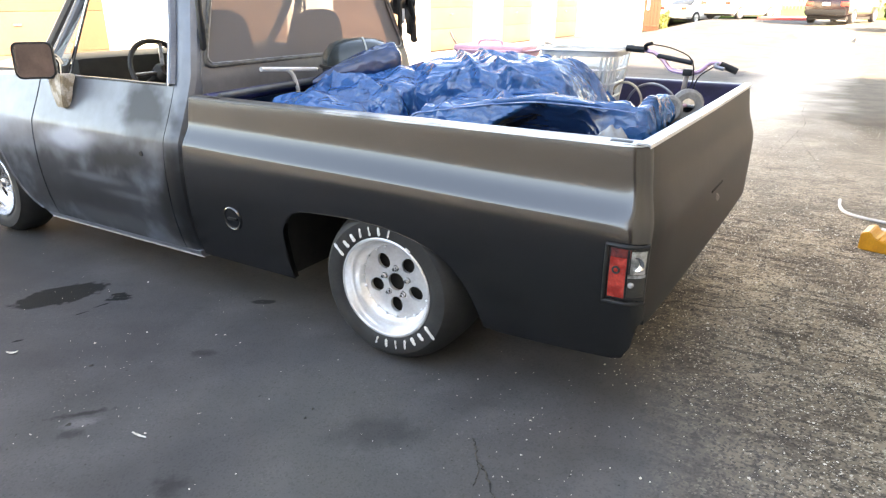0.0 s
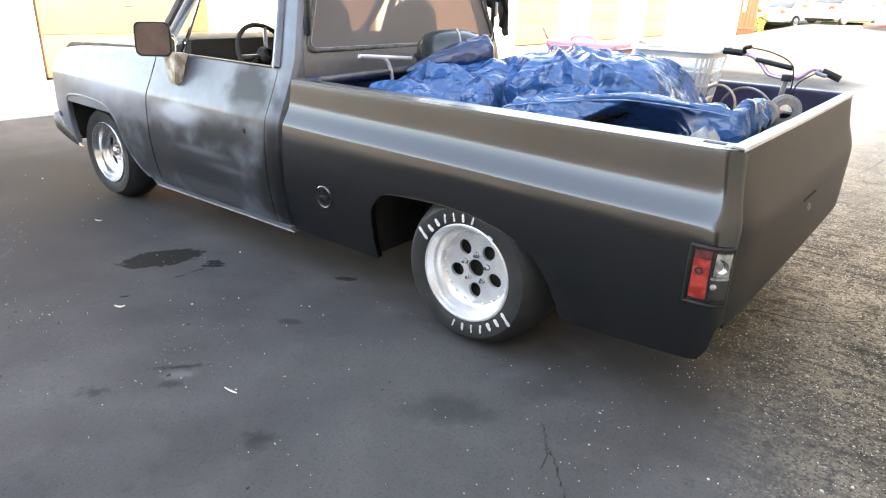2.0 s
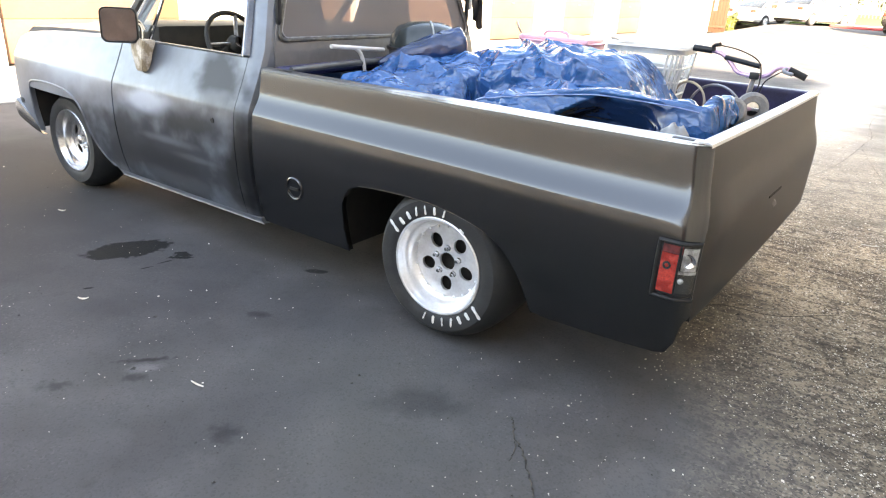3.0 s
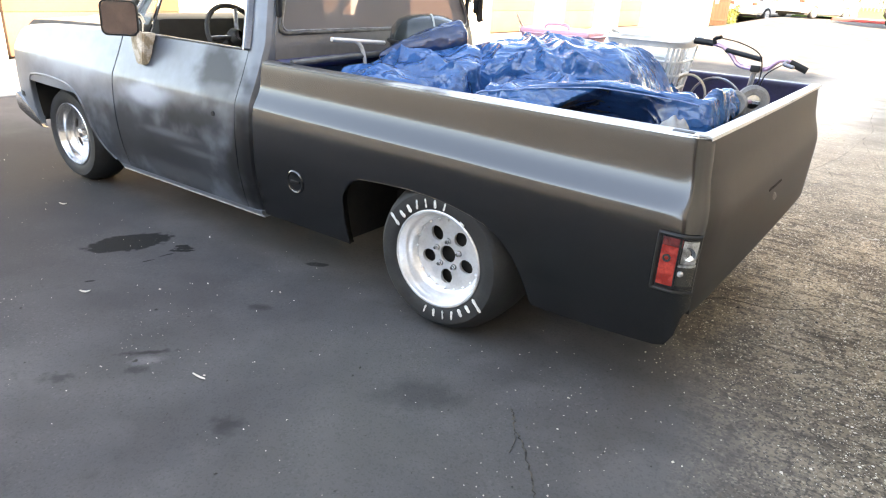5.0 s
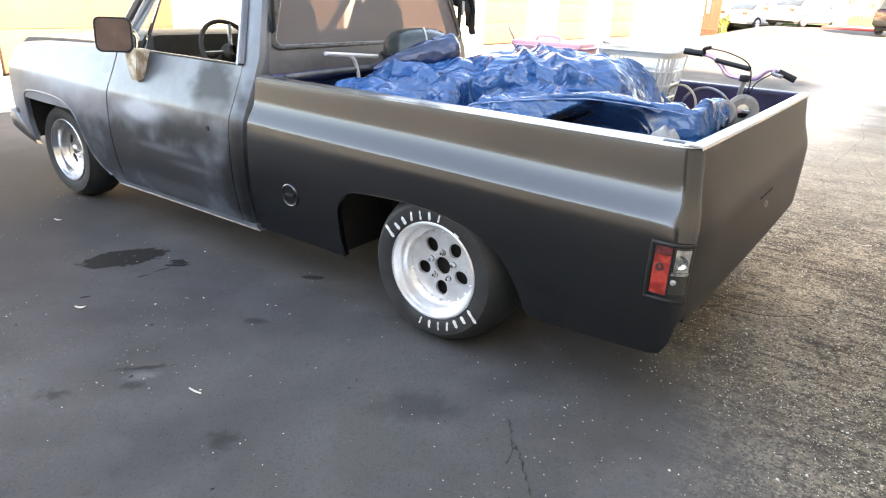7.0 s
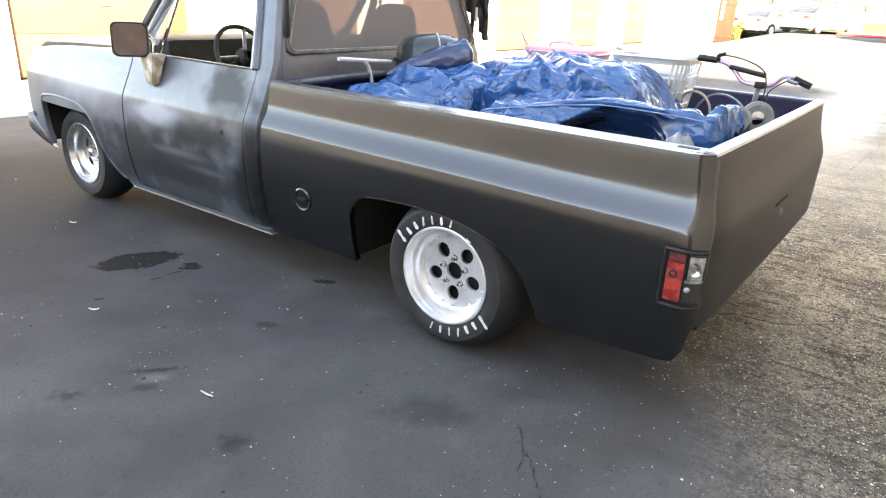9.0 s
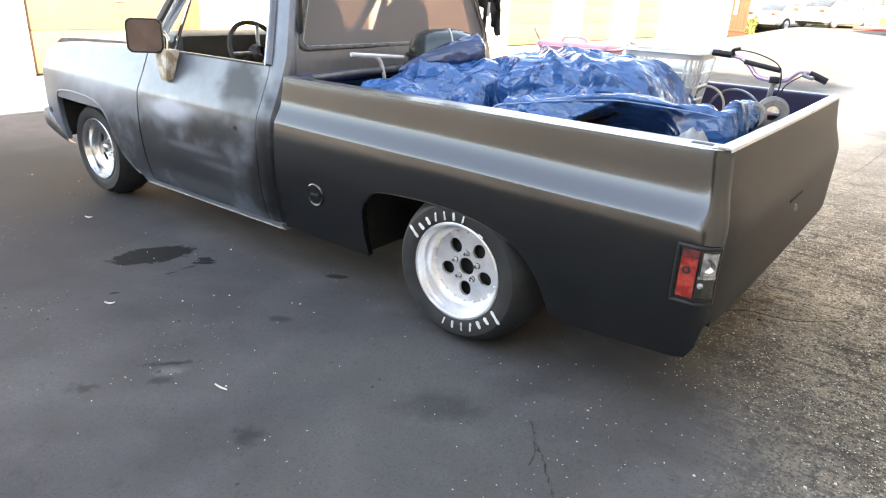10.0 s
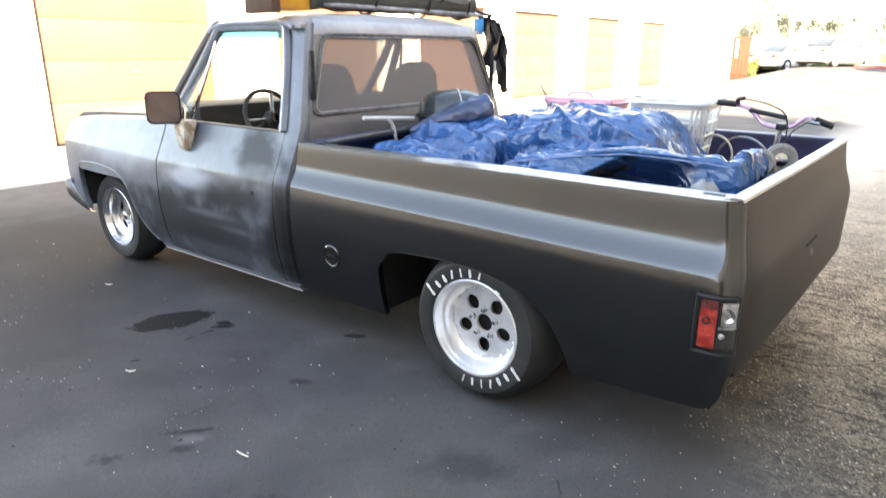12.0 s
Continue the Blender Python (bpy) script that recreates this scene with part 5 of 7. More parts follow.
def navy_drop(m):
    """The sheet turns navy where it drops along the rail, beyond a slanting edge."""
    nt = m.node_tree
    b = nt.nodes["Principled BSDF"]
    colour = b.inputs["Base Color"].links[0].from_socket
    co = nt.nodes.new("ShaderNodeTexCoord")
    mask = None
    for across, lo, hi in (((1.0, 0.0, -1.55), -1.172, -1.160), ((0.0, 1.0, 0.9), 1.262, 1.250), ((1.0, 0.25, 0.3), 1.13, 1.06)):
        d = nt.nodes.new("ShaderNodeVectorMath")
        d.operation = "DOT_PRODUCT"
        d.inputs[1].default_value = across
        nt.links.new(co.outputs["Object"], d.inputs[0])
        r = nt.nodes.new("ShaderNodeMapRange")
        r.inputs["From Min"].default_value, r.inputs["From Max"].default_value = lo, hi
        nt.links.new(d.outputs["Value"], r.inputs[0])
        if mask is None:
            mask = r.outputs[0]
        else:
            k = nt.nodes.new("ShaderNodeMath")
            k.operation = "MULTIPLY"
            nt.links.new(mask, k.inputs[0])
            nt.links.new(r.outputs[0], k.inputs[1])
            mask = k.outputs[0]
    x = nt.nodes.new("ShaderNodeMix")
    x.data_type = "RGBA"
    nt.links.new(mask, x.inputs[0])
    nt.links.new(colour, x.inputs[6])
    x.inputs[7].default_value = (0.004, 0.022, 0.072, 1)
    nt.links.new(x.outputs[2], b.inputs["Base Color"])


crumple_relief(M_tarp)
navy_drop(M_tarp)
NX, NY = 320, 214
X0, X1, Y0, Y1 = -0.97, 0.945, 0.13, 1.36
YS = np.concatenate([np.linspace(Y0, 0.27, 16), np.linspace(0.275, 0.312, 28), np.linspace(0.318, Y1, NY - 44)])
GX, GY = np.meshgrid(np.linspace(X0, X1, NX), YS, indexing="ij")


def facets(count, seed, height, turn, stretch):
    """Flat crumpled facets over the tarp's grid: random heights on a loose net of triangles, stretched along a fold direction."""
    rng = random.Random(seed)
    c, s = math.cos(turn), math.sin(turn)
    pts, hs = [], []
    for _ in range(count):
        u, v = rng.uniform(-1.35, 1.35), rng.uniform(-1.35, 1.35)
        pts.append(Vector((0.0 + u * c - v * s * 1.0, 0.8 + u * s + v * c)))
        hs.append(rng.gauss(0, 1))
    flat = [Vector((c * (p.x) + s * (p.y - 0.8), (-s * p.x + c * (p.y - 0.8)) * stretch)) for p in pts]
    out = delaunay_2d_cdt(flat, [], [], 0, 1e-6)
    grid = np.zeros((NX, NY))
    gx, gy = GX, GY
    for tri in out[2]:
        ids = [out[3][k][0] for k in tri]
        (ax, ay), (bx, by), (cx, cy) = [(pts[k].x, pts[k].y) for k in ids]
        det = (by - cy) * (ax - cx) + (cx - bx) * (ay - cy)
        if abs(det) < 1e-9:
            continue
        i0, i1 = [int((v - X0) / (X1 - X0) * (NX - 1)) for v in (min(ax, bx, cx), max(ax, bx, cx))]
        j0, j1 = [int(np.searchsorted(YS, v)) - 1 for v in (min(ay, by, cy), max(ay, by, cy))]
        i0, i1, j0, j1 = max(i0, 0), min(i1 + 2, NX), max(j0, 0), min(j1 + 2, NY)
        if i0 >= i1 or j0 >= j1:
            continue
        x, y = gx[i0:i1, j0:j1], gy[i0:i1, j0:j1]
        l1 = ((by - cy) * (x - cx) + (cx - bx) * (y - cy)) / det
        l2 = ((cy - ay) * (x - cx) + (ax - cx) * (y - cy)) / det
        inside = (l1 >= -1e-6) & (l2 >= -1e-6) & (l1 + l2 <= 1 + 1e-6)
        h = l1 * hs[ids[0]] + l2 * hs[ids[1]] + (1 - l1 - l2) * hs[ids[2]]
        grid[i0:i1, j0:j1][inside] = h[inside]
    return grid * height


SX, SY = 240, 160


def load_heights():
    """Height of the load that the tarp lies on: a heap by the cab, a broad mound, a straight shelf along the rail and a lump by the tailgate."""
    x, y = np.meshgrid(np.linspace(-1.05, 1.0, SX), np.linspace(0.05, 1.5, SY), indexing="ij")
    h = np.full((SX, SY), 0.875)
    def lay(mask, z):
        np.copyto(h, np.maximum(h, z), where=mask)
    def smooth(count):
        for _ in range(count):
            p = np.pad(h, 1, mode="edge")
            h[...] = (p[:-2, 1:-1] + p[2:, 1:-1] + p[1:-1, :-2] + p[1:-1, 2:] + 2 * h) / 6
    shelf = np.interp(x, (-0.10, 0.17, 0.43, 0.74, 0.88), (0.955, 1.015, 1.055, 1.052, 1.035))
    mound = np.interp(x, (-0.62, -0.45, -0.24, -0.08, 0.05, 0.22, 0.31, 0.38, 0.44, 0.50), (1.0, 1.07, 1.115, 1.138, 1.146, 1.143, 1.128, 1.085, 1.02, 0.95))
    lay((x > -0.62) & (x < 0.50) & (y > 0.70) & (y < 1.12), mound)
    lay((x > -0.62) & (x < 0.50) & (y > 0.58) & (y < 1.25), mound - 0.05)
    heap = np.minimum(0.928 + 0.21 * (y - 0.2), 1.035)
    lay((x > -0.86) & (x < -0.22) & (y > 0.19) & (y < 0.95), heap)
    lay((x > -0.62) & (x < -0.40) & (y > 0.50) & (y < 0.58), 1.01 + 0 * x)
    smooth(26)
    lay((x > -0.10) & (x < 0.855) & (y > 0.30) & (y < np.where(x > 0.45, 0.44, 0.60)), shelf)
    lay((x > 0.79) & (x < 0.86) & (y > 0.40) & (y < 0.64), 1.065 + 0 * x)
    lay((x > 0.47) & (x < 0.82) & (y > 0.44) & (y < 0.85), 0.96 + 0 * x)
    smooth(3)
    return h


def draped_sheet():
    """Lets a sheet with more cloth than it needs settle over the load, so that it buckles into folds."""
    h = load_heights()
    gx, gy = GX, GY
    def ground_at(p):
        u = np.clip((p[..., 0] + 1.05) / 2.05 * (SX - 1), 0, SX - 1.001)
        v = np.clip((p[..., 1] - 0.05) / 1.45 * (SY - 1), 0, SY - 1.001)
        i, j = u.astype(int), v.astype(int)
        fu, fv = u - i, v - j
        return h[i, j] * (1 - fu) * (1 - fv) + h[i + 1, j] * fu * (1 - fv) + h[i, j + 1] * (1 - fu) * fv + h[i + 1, j + 1] * fu * fv
    pos = np.stack([gx, gy, 0 * gx], axis=-1)
    pos[..., 2] = ground_at(pos) + 0.004
    flat = pos.copy()
    def pairs(di, dj):
        a = (slice(max(0, -di), NX - max(0, di)), slice(max(0, -dj), NY - max(0, dj)))
        b = (slice(max(0, di), NX - max(0, -di)), slice(max(0, dj), NY - max(0, -dj)))
        return a, b
    links = []
    for di, dj, give in ((1, 0, 0.5), (0, 1, 0.5), (1, 1, 0.3), (1, -1, 0.3)):
        a, b = pairs(di, dj)
        rest = np.minimum(np.linalg.norm(flat[b] - flat[a], axis=-1), 3.0 * math.hypot(di * 0.0060, dj * 0.0062))
        links.append((a, b, rest, give, max(abs(di), abs(dj)) > 1))
    vel = np.zeros_like(pos)
    for step in range(45):
        old = pos.copy()
        vel[..., 2] -= 0.00035
        pos = pos + vel
        for _ in range(3):
            move = np.zeros_like(pos)
            for a, b, rest, give, bend in links:
                d = pos[b] - pos[a]
                n = np.linalg.norm(d, axis=-1) + 1e-9
                off = (n - rest) / n
                if bend:
                    off = np.minimum(off + 0.03, 0.0)
                c = d * (off * give * 0.5)[..., None]
                move[a] += c
                move[b] -= c
            pos = pos + move * 0.62
            np.maximum(pos[..., 2], ground_at(pos), out=pos[..., 2])
            np.clip(pos[..., 0], -1.0, 0.872, out=pos[..., 0])
            np.clip(pos[..., 1], 0.147, 1.5, out=pos[..., 1])
        vel = (pos - old) * 0.86
        on = (pos[..., 2] - ground_at(pos)) < 0.002
        vel[on] *= 0.3
    return pos


# folds that run across the sheet: their line in plan, height at the crest and width
FOLDS = (
    (((0.02, 0.15), (-0.12, 0.38), (-0.255, 0.61), (-0.45, 0.88)), -0.040, 0.060),
    (((-0.20, 0.92), (-0.05, 0.74), (0.14, 0.56), (0.27, 0.44)), 0.030, 0.045),
    (((-0.10, 0.93), (0.05, 0.77), (0.22, 0.62)), 0.026, 0.040),
    (((0.0, 0.19), (-0.05, 0.46), (0.10, 0.62), (0.28, 0.64)), 0.016, 0.045),
    (((-0.72, 0.52), (-0.48, 0.54), (-0.26, 0.44), (-0.06, 0.24)), 0.042, 0.060),
    (((-0.74, 0.40), (-0.50, 0.42), (-0.28, 0.34), (-0.05, 0.20)), -0.034, 0.060),
    (((-0.80, 0.30), (-0.62, 0.42), (-0.66, 0.60)), 0.020, 0.040),
    (((0.16, 1.10), (0.24, 0.88), (0.40, 0.72)), 0.010, 0.060),
    (((0.86, 0.62), (0.87, 0.44), (0.88, 0.30), (0.90, 0.16)), 0.018, 0.030),
    (((0.66, 0.62), (0.76, 0.48), (0.80, 0.34)), -0.020, 0.040),
)


def fold_heights(x, y):
    """Raised and sunken folds along FOLDS, sharp at the crest."""
    h = np.zeros_like(x)
    for line, height, width in FOLDS:
        near = np.full_like(x, 9.0)
        pts = smooth_line([(px, py, 0) for px, py in line], 5)
        for a, b in zip(pts, pts[1:]):
            dx, dy = b.x - a.x, b.y - a.y
            u = np.clip(((x - a.x) * dx + (y - a.y) * dy) / (dx * dx + dy * dy + 1e-9), 0, 1)
            near = np.minimum(near, np.hypot(x - a.x - u * dx, y - a.y - u * dy))
        h += height * np.maximum(0.0, 1 - near / width) ** 1.3
    return h


def tarp():
    pos = draped_sheet()
    wall = (pos[..., 0] > -0.10) & (pos[..., 1] < 0.33)
    h = np.where(wall, 0.0, 1.25 * fold_heights(pos[..., 0], pos[..., 1]))
    h = h + (facets(190, 8, 0.022, 0.7, 2.4) + facets(900, 4, 0.0145, -0.5, 2.2) + facets(6000, 6, 0.0034, 0.3, 1.8)) * np.where(wall, 0.3, np.where((pos[..., 0] > -0.05) & (pos[..., 1] < 0.68), 0.4, np.where((pos[..., 0] > -0.2) & (pos[..., 1] > 0.6), 0.75, 1.0)))
    d1 = np.gradient(pos, axis=0)
    d2 = np.gradient(pos, axis=1)
    nrm = np.cross(d1, d2)
    nrm /= np.linalg.norm(nrm, axis=-1, keepdims=True) + 1e-9
    h = h * (0.25 + 0.75 * np.clip(np.abs(nrm[..., 2]), 0, 1))
    pos = pos + nrm * np.maximum(h, -0.04)[..., None]
    np.clip(pos[..., 0], -1.0, 0.872, out=pos[..., 0])
    np.clip(pos[..., 1], 0.147, 1.5, out=pos[..., 1])
    # the cloth is tucked in under the fold ridge where it passes over the open gap
    x, y, z = pos[..., 0], pos[..., 1], pos[..., 2]
    tuck = np.clip((x - 0.30 - 1.55 * (z - 0.955)) / 0.09, 0, 1) * np.clip((0.70 - x) / 0.08, 0, 1) * (y < 0.318)
    pos[..., 1] = y + (0.317 + 0.55 * (1.05 - z) - y) * tuck
    bm = sheet([[tuple(map(float, p)) for p in row] for row in pos])
    ob = part("tarp", bm, M_tarp, None, angle=17)
    row = int(np.searchsorted(YS, 0.312))
    # added thin pale tube that paints in the light along the fold
    fold_glint = [Vector(map(float, pos[i, row])) + Vector((0, -0.003, 0.004)) for i in range(146, 302, 6)]
    part("fold_glint", tube(fold_glint, 0.0024, 6, 2), M_foldglint, ob, "tarp's fold ridge, its highlight painted as a pale line")
    flap = []
    for i in range(41):
        u = i / 40
        c = Vector((-0.82, 0.57, 1.005)).lerp(Vector((-0.585, 0.955, 1.100)), u) + Vector((0, 0, 0.012 * math.sin(math.pi * u)))
        ring_pts = []
        end = math.sqrt(max(0.03, 1 - max(0.0, (u - 0.93) / 0.07) ** 2))
        size = (0.12 + 0.88 * u ** 0.8) * end
        for k in range(48):
            a = 2 * math.pi * k / 48
            ca, sa = math.cos(a), math.sin(a)
            flat = 0.112 * ca
            tall = 0.090 * sa
            q = Vector((u * 3.0, ca * 0.9, sa * 0.9))
            fold = 1 - 0.22 * abs(noise.noise(q * 1.7)) - 0.10 * abs(noise.noise(q * 4.3))
            v, w = flat * 0.80 + tall * 0.60, -flat * 0.60 + tall * 0.80
            ring_pts.append(c + (Vector((0.86, -0.50, 0)) * v + Vector((0, 0, 1)) * w) * fold * size)
        flap.append(ring_pts)
    bm = sheet(flap, None, closed=True)
    bmesh.ops.holes_fill(bm, edges=bm.edges)
    part("folded_flap", bm, M_navy, ob, "glossy dark blue roll at the end of the tarp", angle=60)
    return tagged(ob, "crumpled blue plastic tarp over a load in the truck bed", "tarp")


tarp()


def load_under_tarp():
    ob = part("cardboard_load", boxed(-0.9, 0.5, 0.5, 1.15, 0.475, 0.85, bevel=0.03), M_tan)
    return tagged(ob, "boxes hidden under the blue tarp", "box")


load_under_tarp()


def round_bin():
    b = thing("dark_bin", "smoky dark round plastic tub standing behind the cab", "tub", (-0.835, 0.97, 0.474))
    body = [(0.12, 0.0), (0.155, 0.01), (0.185, 0.35), (0.200, 0.58), (0.190, 0.645), (0.155, 0.69), (0.09, 0.716), (0.001, 0.724)]
    bm = lathe(body, 40)
    bm.transform(Matrix.Rotation(radians(90), 4, "X"))
    part("body", bm, M_smoke, b)
    part("rim", ring((0, 0, 0.58), 0.203, 0.010, (0, 0, 1), 40), M_dark, b)
    part("strap", tube([(0.06, -0.05, 0.724), (0.105, -0.09, 0.700), (0.138, -0.118, 0.655)], 0.005, 6), M_greyvinyl, b, "pale strap over the lid")


round_bin()


def t_handle():
    b = thing("t_handle", "white painted T-shaped pipe handle sticking out of the load", "handle", (-0.98, 0.59, 0.46))
    part("crossbar", tube([(0, -0.19, 0.612), (0, 0.20, 0.582)], 0.0105, 10), M_whiteplastic, b)
    part("stem", tube([(0, -0.02, 0.60), (0.004, 0.045, 0.50), (0.01, 0.10, 0.02)], 0.010, 10), M_whiteplastic, b)


t_handle()
pipe = tagged(part("pipe", tube([(-1.0, 0.16, 0.972), (-0.99, 0.42, 0.980), (-0.98, 0.85, 0.988)], 0.015, 14), M_greymetal), "grey metal pipe lying across the front of the bed", "pipe")


def laundry_basket():
    b = thing("laundry_basket", "white plastic laundry basket with slotted sides", "basket", (0.275, 1.32, 0.80), 4)
    def rect(w, d, z, n=10, r=0.07):
        w *= 0.76
        pts = []
        for cx, cy, a0 in ((w - r, d - r, 0), (-w + r, d - r, 90), (-w + r, -d + r, 180), (w - r, -d + r, 270)):
            pts += [(cx + r * math.cos(radians(a0 + 90 * k / n)), cy + r * math.sin(radians(a0 + 90 * k / n)), z) for k in range(n + 1)]
        return pts
    part("base", sheet([rect(0.185, 0.13, 0.0), rect(0.195, 0.14, 0.05), rect(0.20, 0.145, 0.09)], None, closed=True), M_whiteplastic, b)
    part("collar", sheet([rect(0.243, 0.183, 0.335), rect(0.245, 0.185, 0.36), rect(0.262, 0.20, 0.372), rect(0.266, 0.205, 0.362)], None, closed=True), M_whiteplastic, b)
    low, top = rect(0.20, 0.145, 0.085), rect(0.243, 0.183, 0.338)
    for k in range(0, len(low), 2):
        a, c = Vector(low[k]), Vector(top[k])
        part("slat", tube([a, (a + c) / 2, c], 0.007, 6, 2), M_whiteplastic, b)
    for f in (0.25, 0.5, 0.75):
        part("hoop", tube([Vector(a).lerp(Vector(c), f) for a, c in zip(low, top)], 0.006, 6, smooth=False, loop=True), M_whiteplastic, b)
    for s in (-1, 1):
        part("handle", tube([(s * 0.199, -0.07, 0.37), (s * 0.218, 0, 0.385), (s * 0.199, 0.07, 0.37)], 0.009, 8), M_whiteplastic, b)
    part("folded_cloth", boxed(-0.13, 0.13, -0.12, 0.12, 0.02, 0.30, bevel=0.05), M_greyvinyl, b, "grey cloth inside")


laundry_basket()


def pink_tub():
    b = thing("pink_tub", "pale pink plastic toy tub lying behind the tarp", "tub", (-0.27, 1.46, 0.785), 3)
    rows = []
    for z, w, d in ((0.0, 0.17, 0.12), (0.26, 0.20, 0.145), (0.335, 0.212, 0.155), (0.348, 0.225, 0.165), (0.352, 0.205, 0.15), (0.33, 0.19, 0.135)):
        rows.append([(w * math.copysign(abs(math.cos(a)) ** 0.45, math.cos(a)), d * math.copysign(abs(math.sin(a)) ** 0.45, math.sin(a)), z) for a in [2 * math.pi * k / 40 for k in range(40)]])
    part("body", sheet(rows, None, closed=True), M_pink, b)
    part("lid", boxed(-0.20, 0.20, -0.145, 0.145, 0.345, 0.372, bevel=0.012), M_pink, b)
    part("handle", tube([(-0.07, -0.10, 0.37), (-0.05, -0.10, 0.395), (0.05, -0.10, 0.395), (0.07, -0.10, 0.37)], 0.008, 8), M_pink, b)
    part("clip", tube([(-0.22, -0.05, 0.36), (-0.245, -0.06, 0.40), (-0.26, -0.06, 0.43)], 0.006, 6), M_brass, b, "tan latch")


pink_tub()


def kids_bike():
    b = thing("kids_bicycle", "small pink bicycle lying in the truck bed", "bicycle", (0.78, 1.2, 0.474))
    z0 = -0.474
    P = lambda x, y, z: (x - 0.78, y - 1.2, z + z0)
    bar = part("handlebar", tube([P(0.575, 1.22, 1.171), P(0.63, 1.22, 1.160), P(0.672, 1.215, 1.128), P(0.705, 1.21, 1.095), P(0.745, 1.205, 1.085), P(0.80, 1.2, 1.084), P(0.835, 1.19, 1.092), P(0.862, 1.19, 1.118), P(0.885, 1.19, 1.131), P(0.925, 1.195, 1.122)], 0.0095, 10), M_pinkmetal, b, "bent pink metal handlebar")
    part("grip", tube([P(0.50, 1.22, 1.176), P(0.585, 1.22, 1.171)], 0.0145, 12), M_dark, bar, "black rubber grip")
    part("grip", tube([P(0.915, 1.195, 1.125), P(0.985, 1.20, 1.098)], 0.0145, 12), M_dark, bar, "black rubber grip")
    part("cross_brace", tube([P(0.645, 1.215, 1.148), P(0.80, 1.2, 1.125)], 0.011, 8), M_dark, bar, "padded black cross brace")
    part("brake_lever", tube([P(0.592, 1.21, 1.175), P(0.60, 1.17, 1.195), P(0.628, 1.15, 1.203)], 0.009, 8), M_dark, bar)
    part("brake_lever", tube([P(0.905, 1.19, 1.128), P(0.90, 1.16, 1.118), P(0.94, 1.14, 1.110)], 0.008, 8), M_steel, bar)
    part("brake_cable", tube([P(0.62, 1.16, 1.20), P(0.72, 1.15, 1.185), P(0.80, 1.17, 1.14), P(0.81, 1.19, 1.04), P(0.77, 1.2, 1.0)], 0.0028, 6), M_dark, bar)
    part("brake_cable", tube([P(0.90, 1.17, 1.12), P(0.84, 1.15, 1.07), P(0.82, 1.18, 1.0)], 0.0028, 6), M_dark, bar)
    part("stem", tube([P(0.785, 1.2, 1.09), P(0.778, 1.2, 1.03), P(0.765, 1.21, 0.90)], 0.011, 10), M_steel, b)
    part("stem_clamp", boxed(P(0.765, 0, 0)[0], P(0.806, 0, 0)[0], -0.018, 0.018, 1.070 + z0, 1.100 + z0, bevel=0.006), M_dark, b)
    part("fork", tube([P(0.765, 1.21, 0.92), P(0.80, 1.15, 0.80), P(0.85, 1.05, 0.68)], 0.014, 8), M_pinkmetal, b)
    part("frame_tube", tube([P(0.765, 1.21, 0.90), P(0.60, 1.35, 0.72), P(0.42, 1.5, 0.60)], 0.016, 8), M_pinkmetal, b)
    w = part("wheel", ring(P(0.86, 1.02, 0.70), 0.17, 0.022, (0.6, 0.3, 0.75), 36), M_greyrubber, b, "small bicycle wheel")
    part("hoop", ring(P(0.62, 1.33, 0.86), 0.155, 0.006, (0.35, 0.93, 0.1), 36), M_steel, b, "bare wheel rim")
    part("hoop", ring(P(0.49, 1.33, 0.93), 0.085, 0.006, (0.3, 0.93, 0.15), 30), M_tan, b, "tan wheel hoop")


kids_bike()


def small_wheel():
    b = thing("stroller_wheel", "grey rubber stroller wheels poking out by the tailgate", "wheel", (0.842, 0.93, 0.958))
    for dx, dy, r, turn in ((0.005, 0.02, 0.066, 30), (-0.035, -0.14, 0.056, 20)):
        bm = lathe([(0.03, -0.012), (r - 0.012, -0.017), (r, -0.008), (r, 0.008), (r - 0.012, 0.017), (0.03, 0.012), (0.03, -0.012)], 32)
        bm.transform(Matrix.Translation((dx, dy, 0.02)) @ Matrix.Rotation(radians(turn), 4, "Z"))
        w = part("tyre", bm, M_greyrubber, b)
        bm = lathe([(0.001, -0.014), (0.012, -0.015), (0.028, -0.009), (0.03, 0.0), (0.028, 0.009), (0.001, 0.012)], 20)
        bm.transform(Matrix.Translation((dx, dy, 0.02)) @ Matrix.Rotation(radians(turn), 4, "Z"))
        part("hub", bm, M_chrome, w)
    part("axle", tube([(0.005, 0.02, 0.02), (-0.035, -0.14, 0.02)], 0.008, 8), M_pinkmetal, b)
    part("leg", tube([(-0.02, -0.06, 0.0), (-0.16, 0.02, -0.30), (-0.2, 0.05, -0.475)], 0.010, 8), M_steel, b)


small_wheel()


def film_scrap():
    rows = []
    for i in range(22):
        row = []
        for j in range(14):
            x, y = 0.69 + 0.16 * i / 21, 0.15 + 0.11 * j / 13
            e = math.sqrt(max(0.0, math.sin(math.pi * i / 21) * math.sin(math.pi * j / 13)))
            row.append((x, y, 0.86 + 0.13 * e + 0.03 * noise.noise(Vector((x * 40, y * 40, 2))) * e))
        rows.append(row)
    return tagged(part("plastic_film", sheet(rows), M_film, angle=60), "crumpled clear plastic film tucked beside the tarp", "plastic film")


film_scrap()


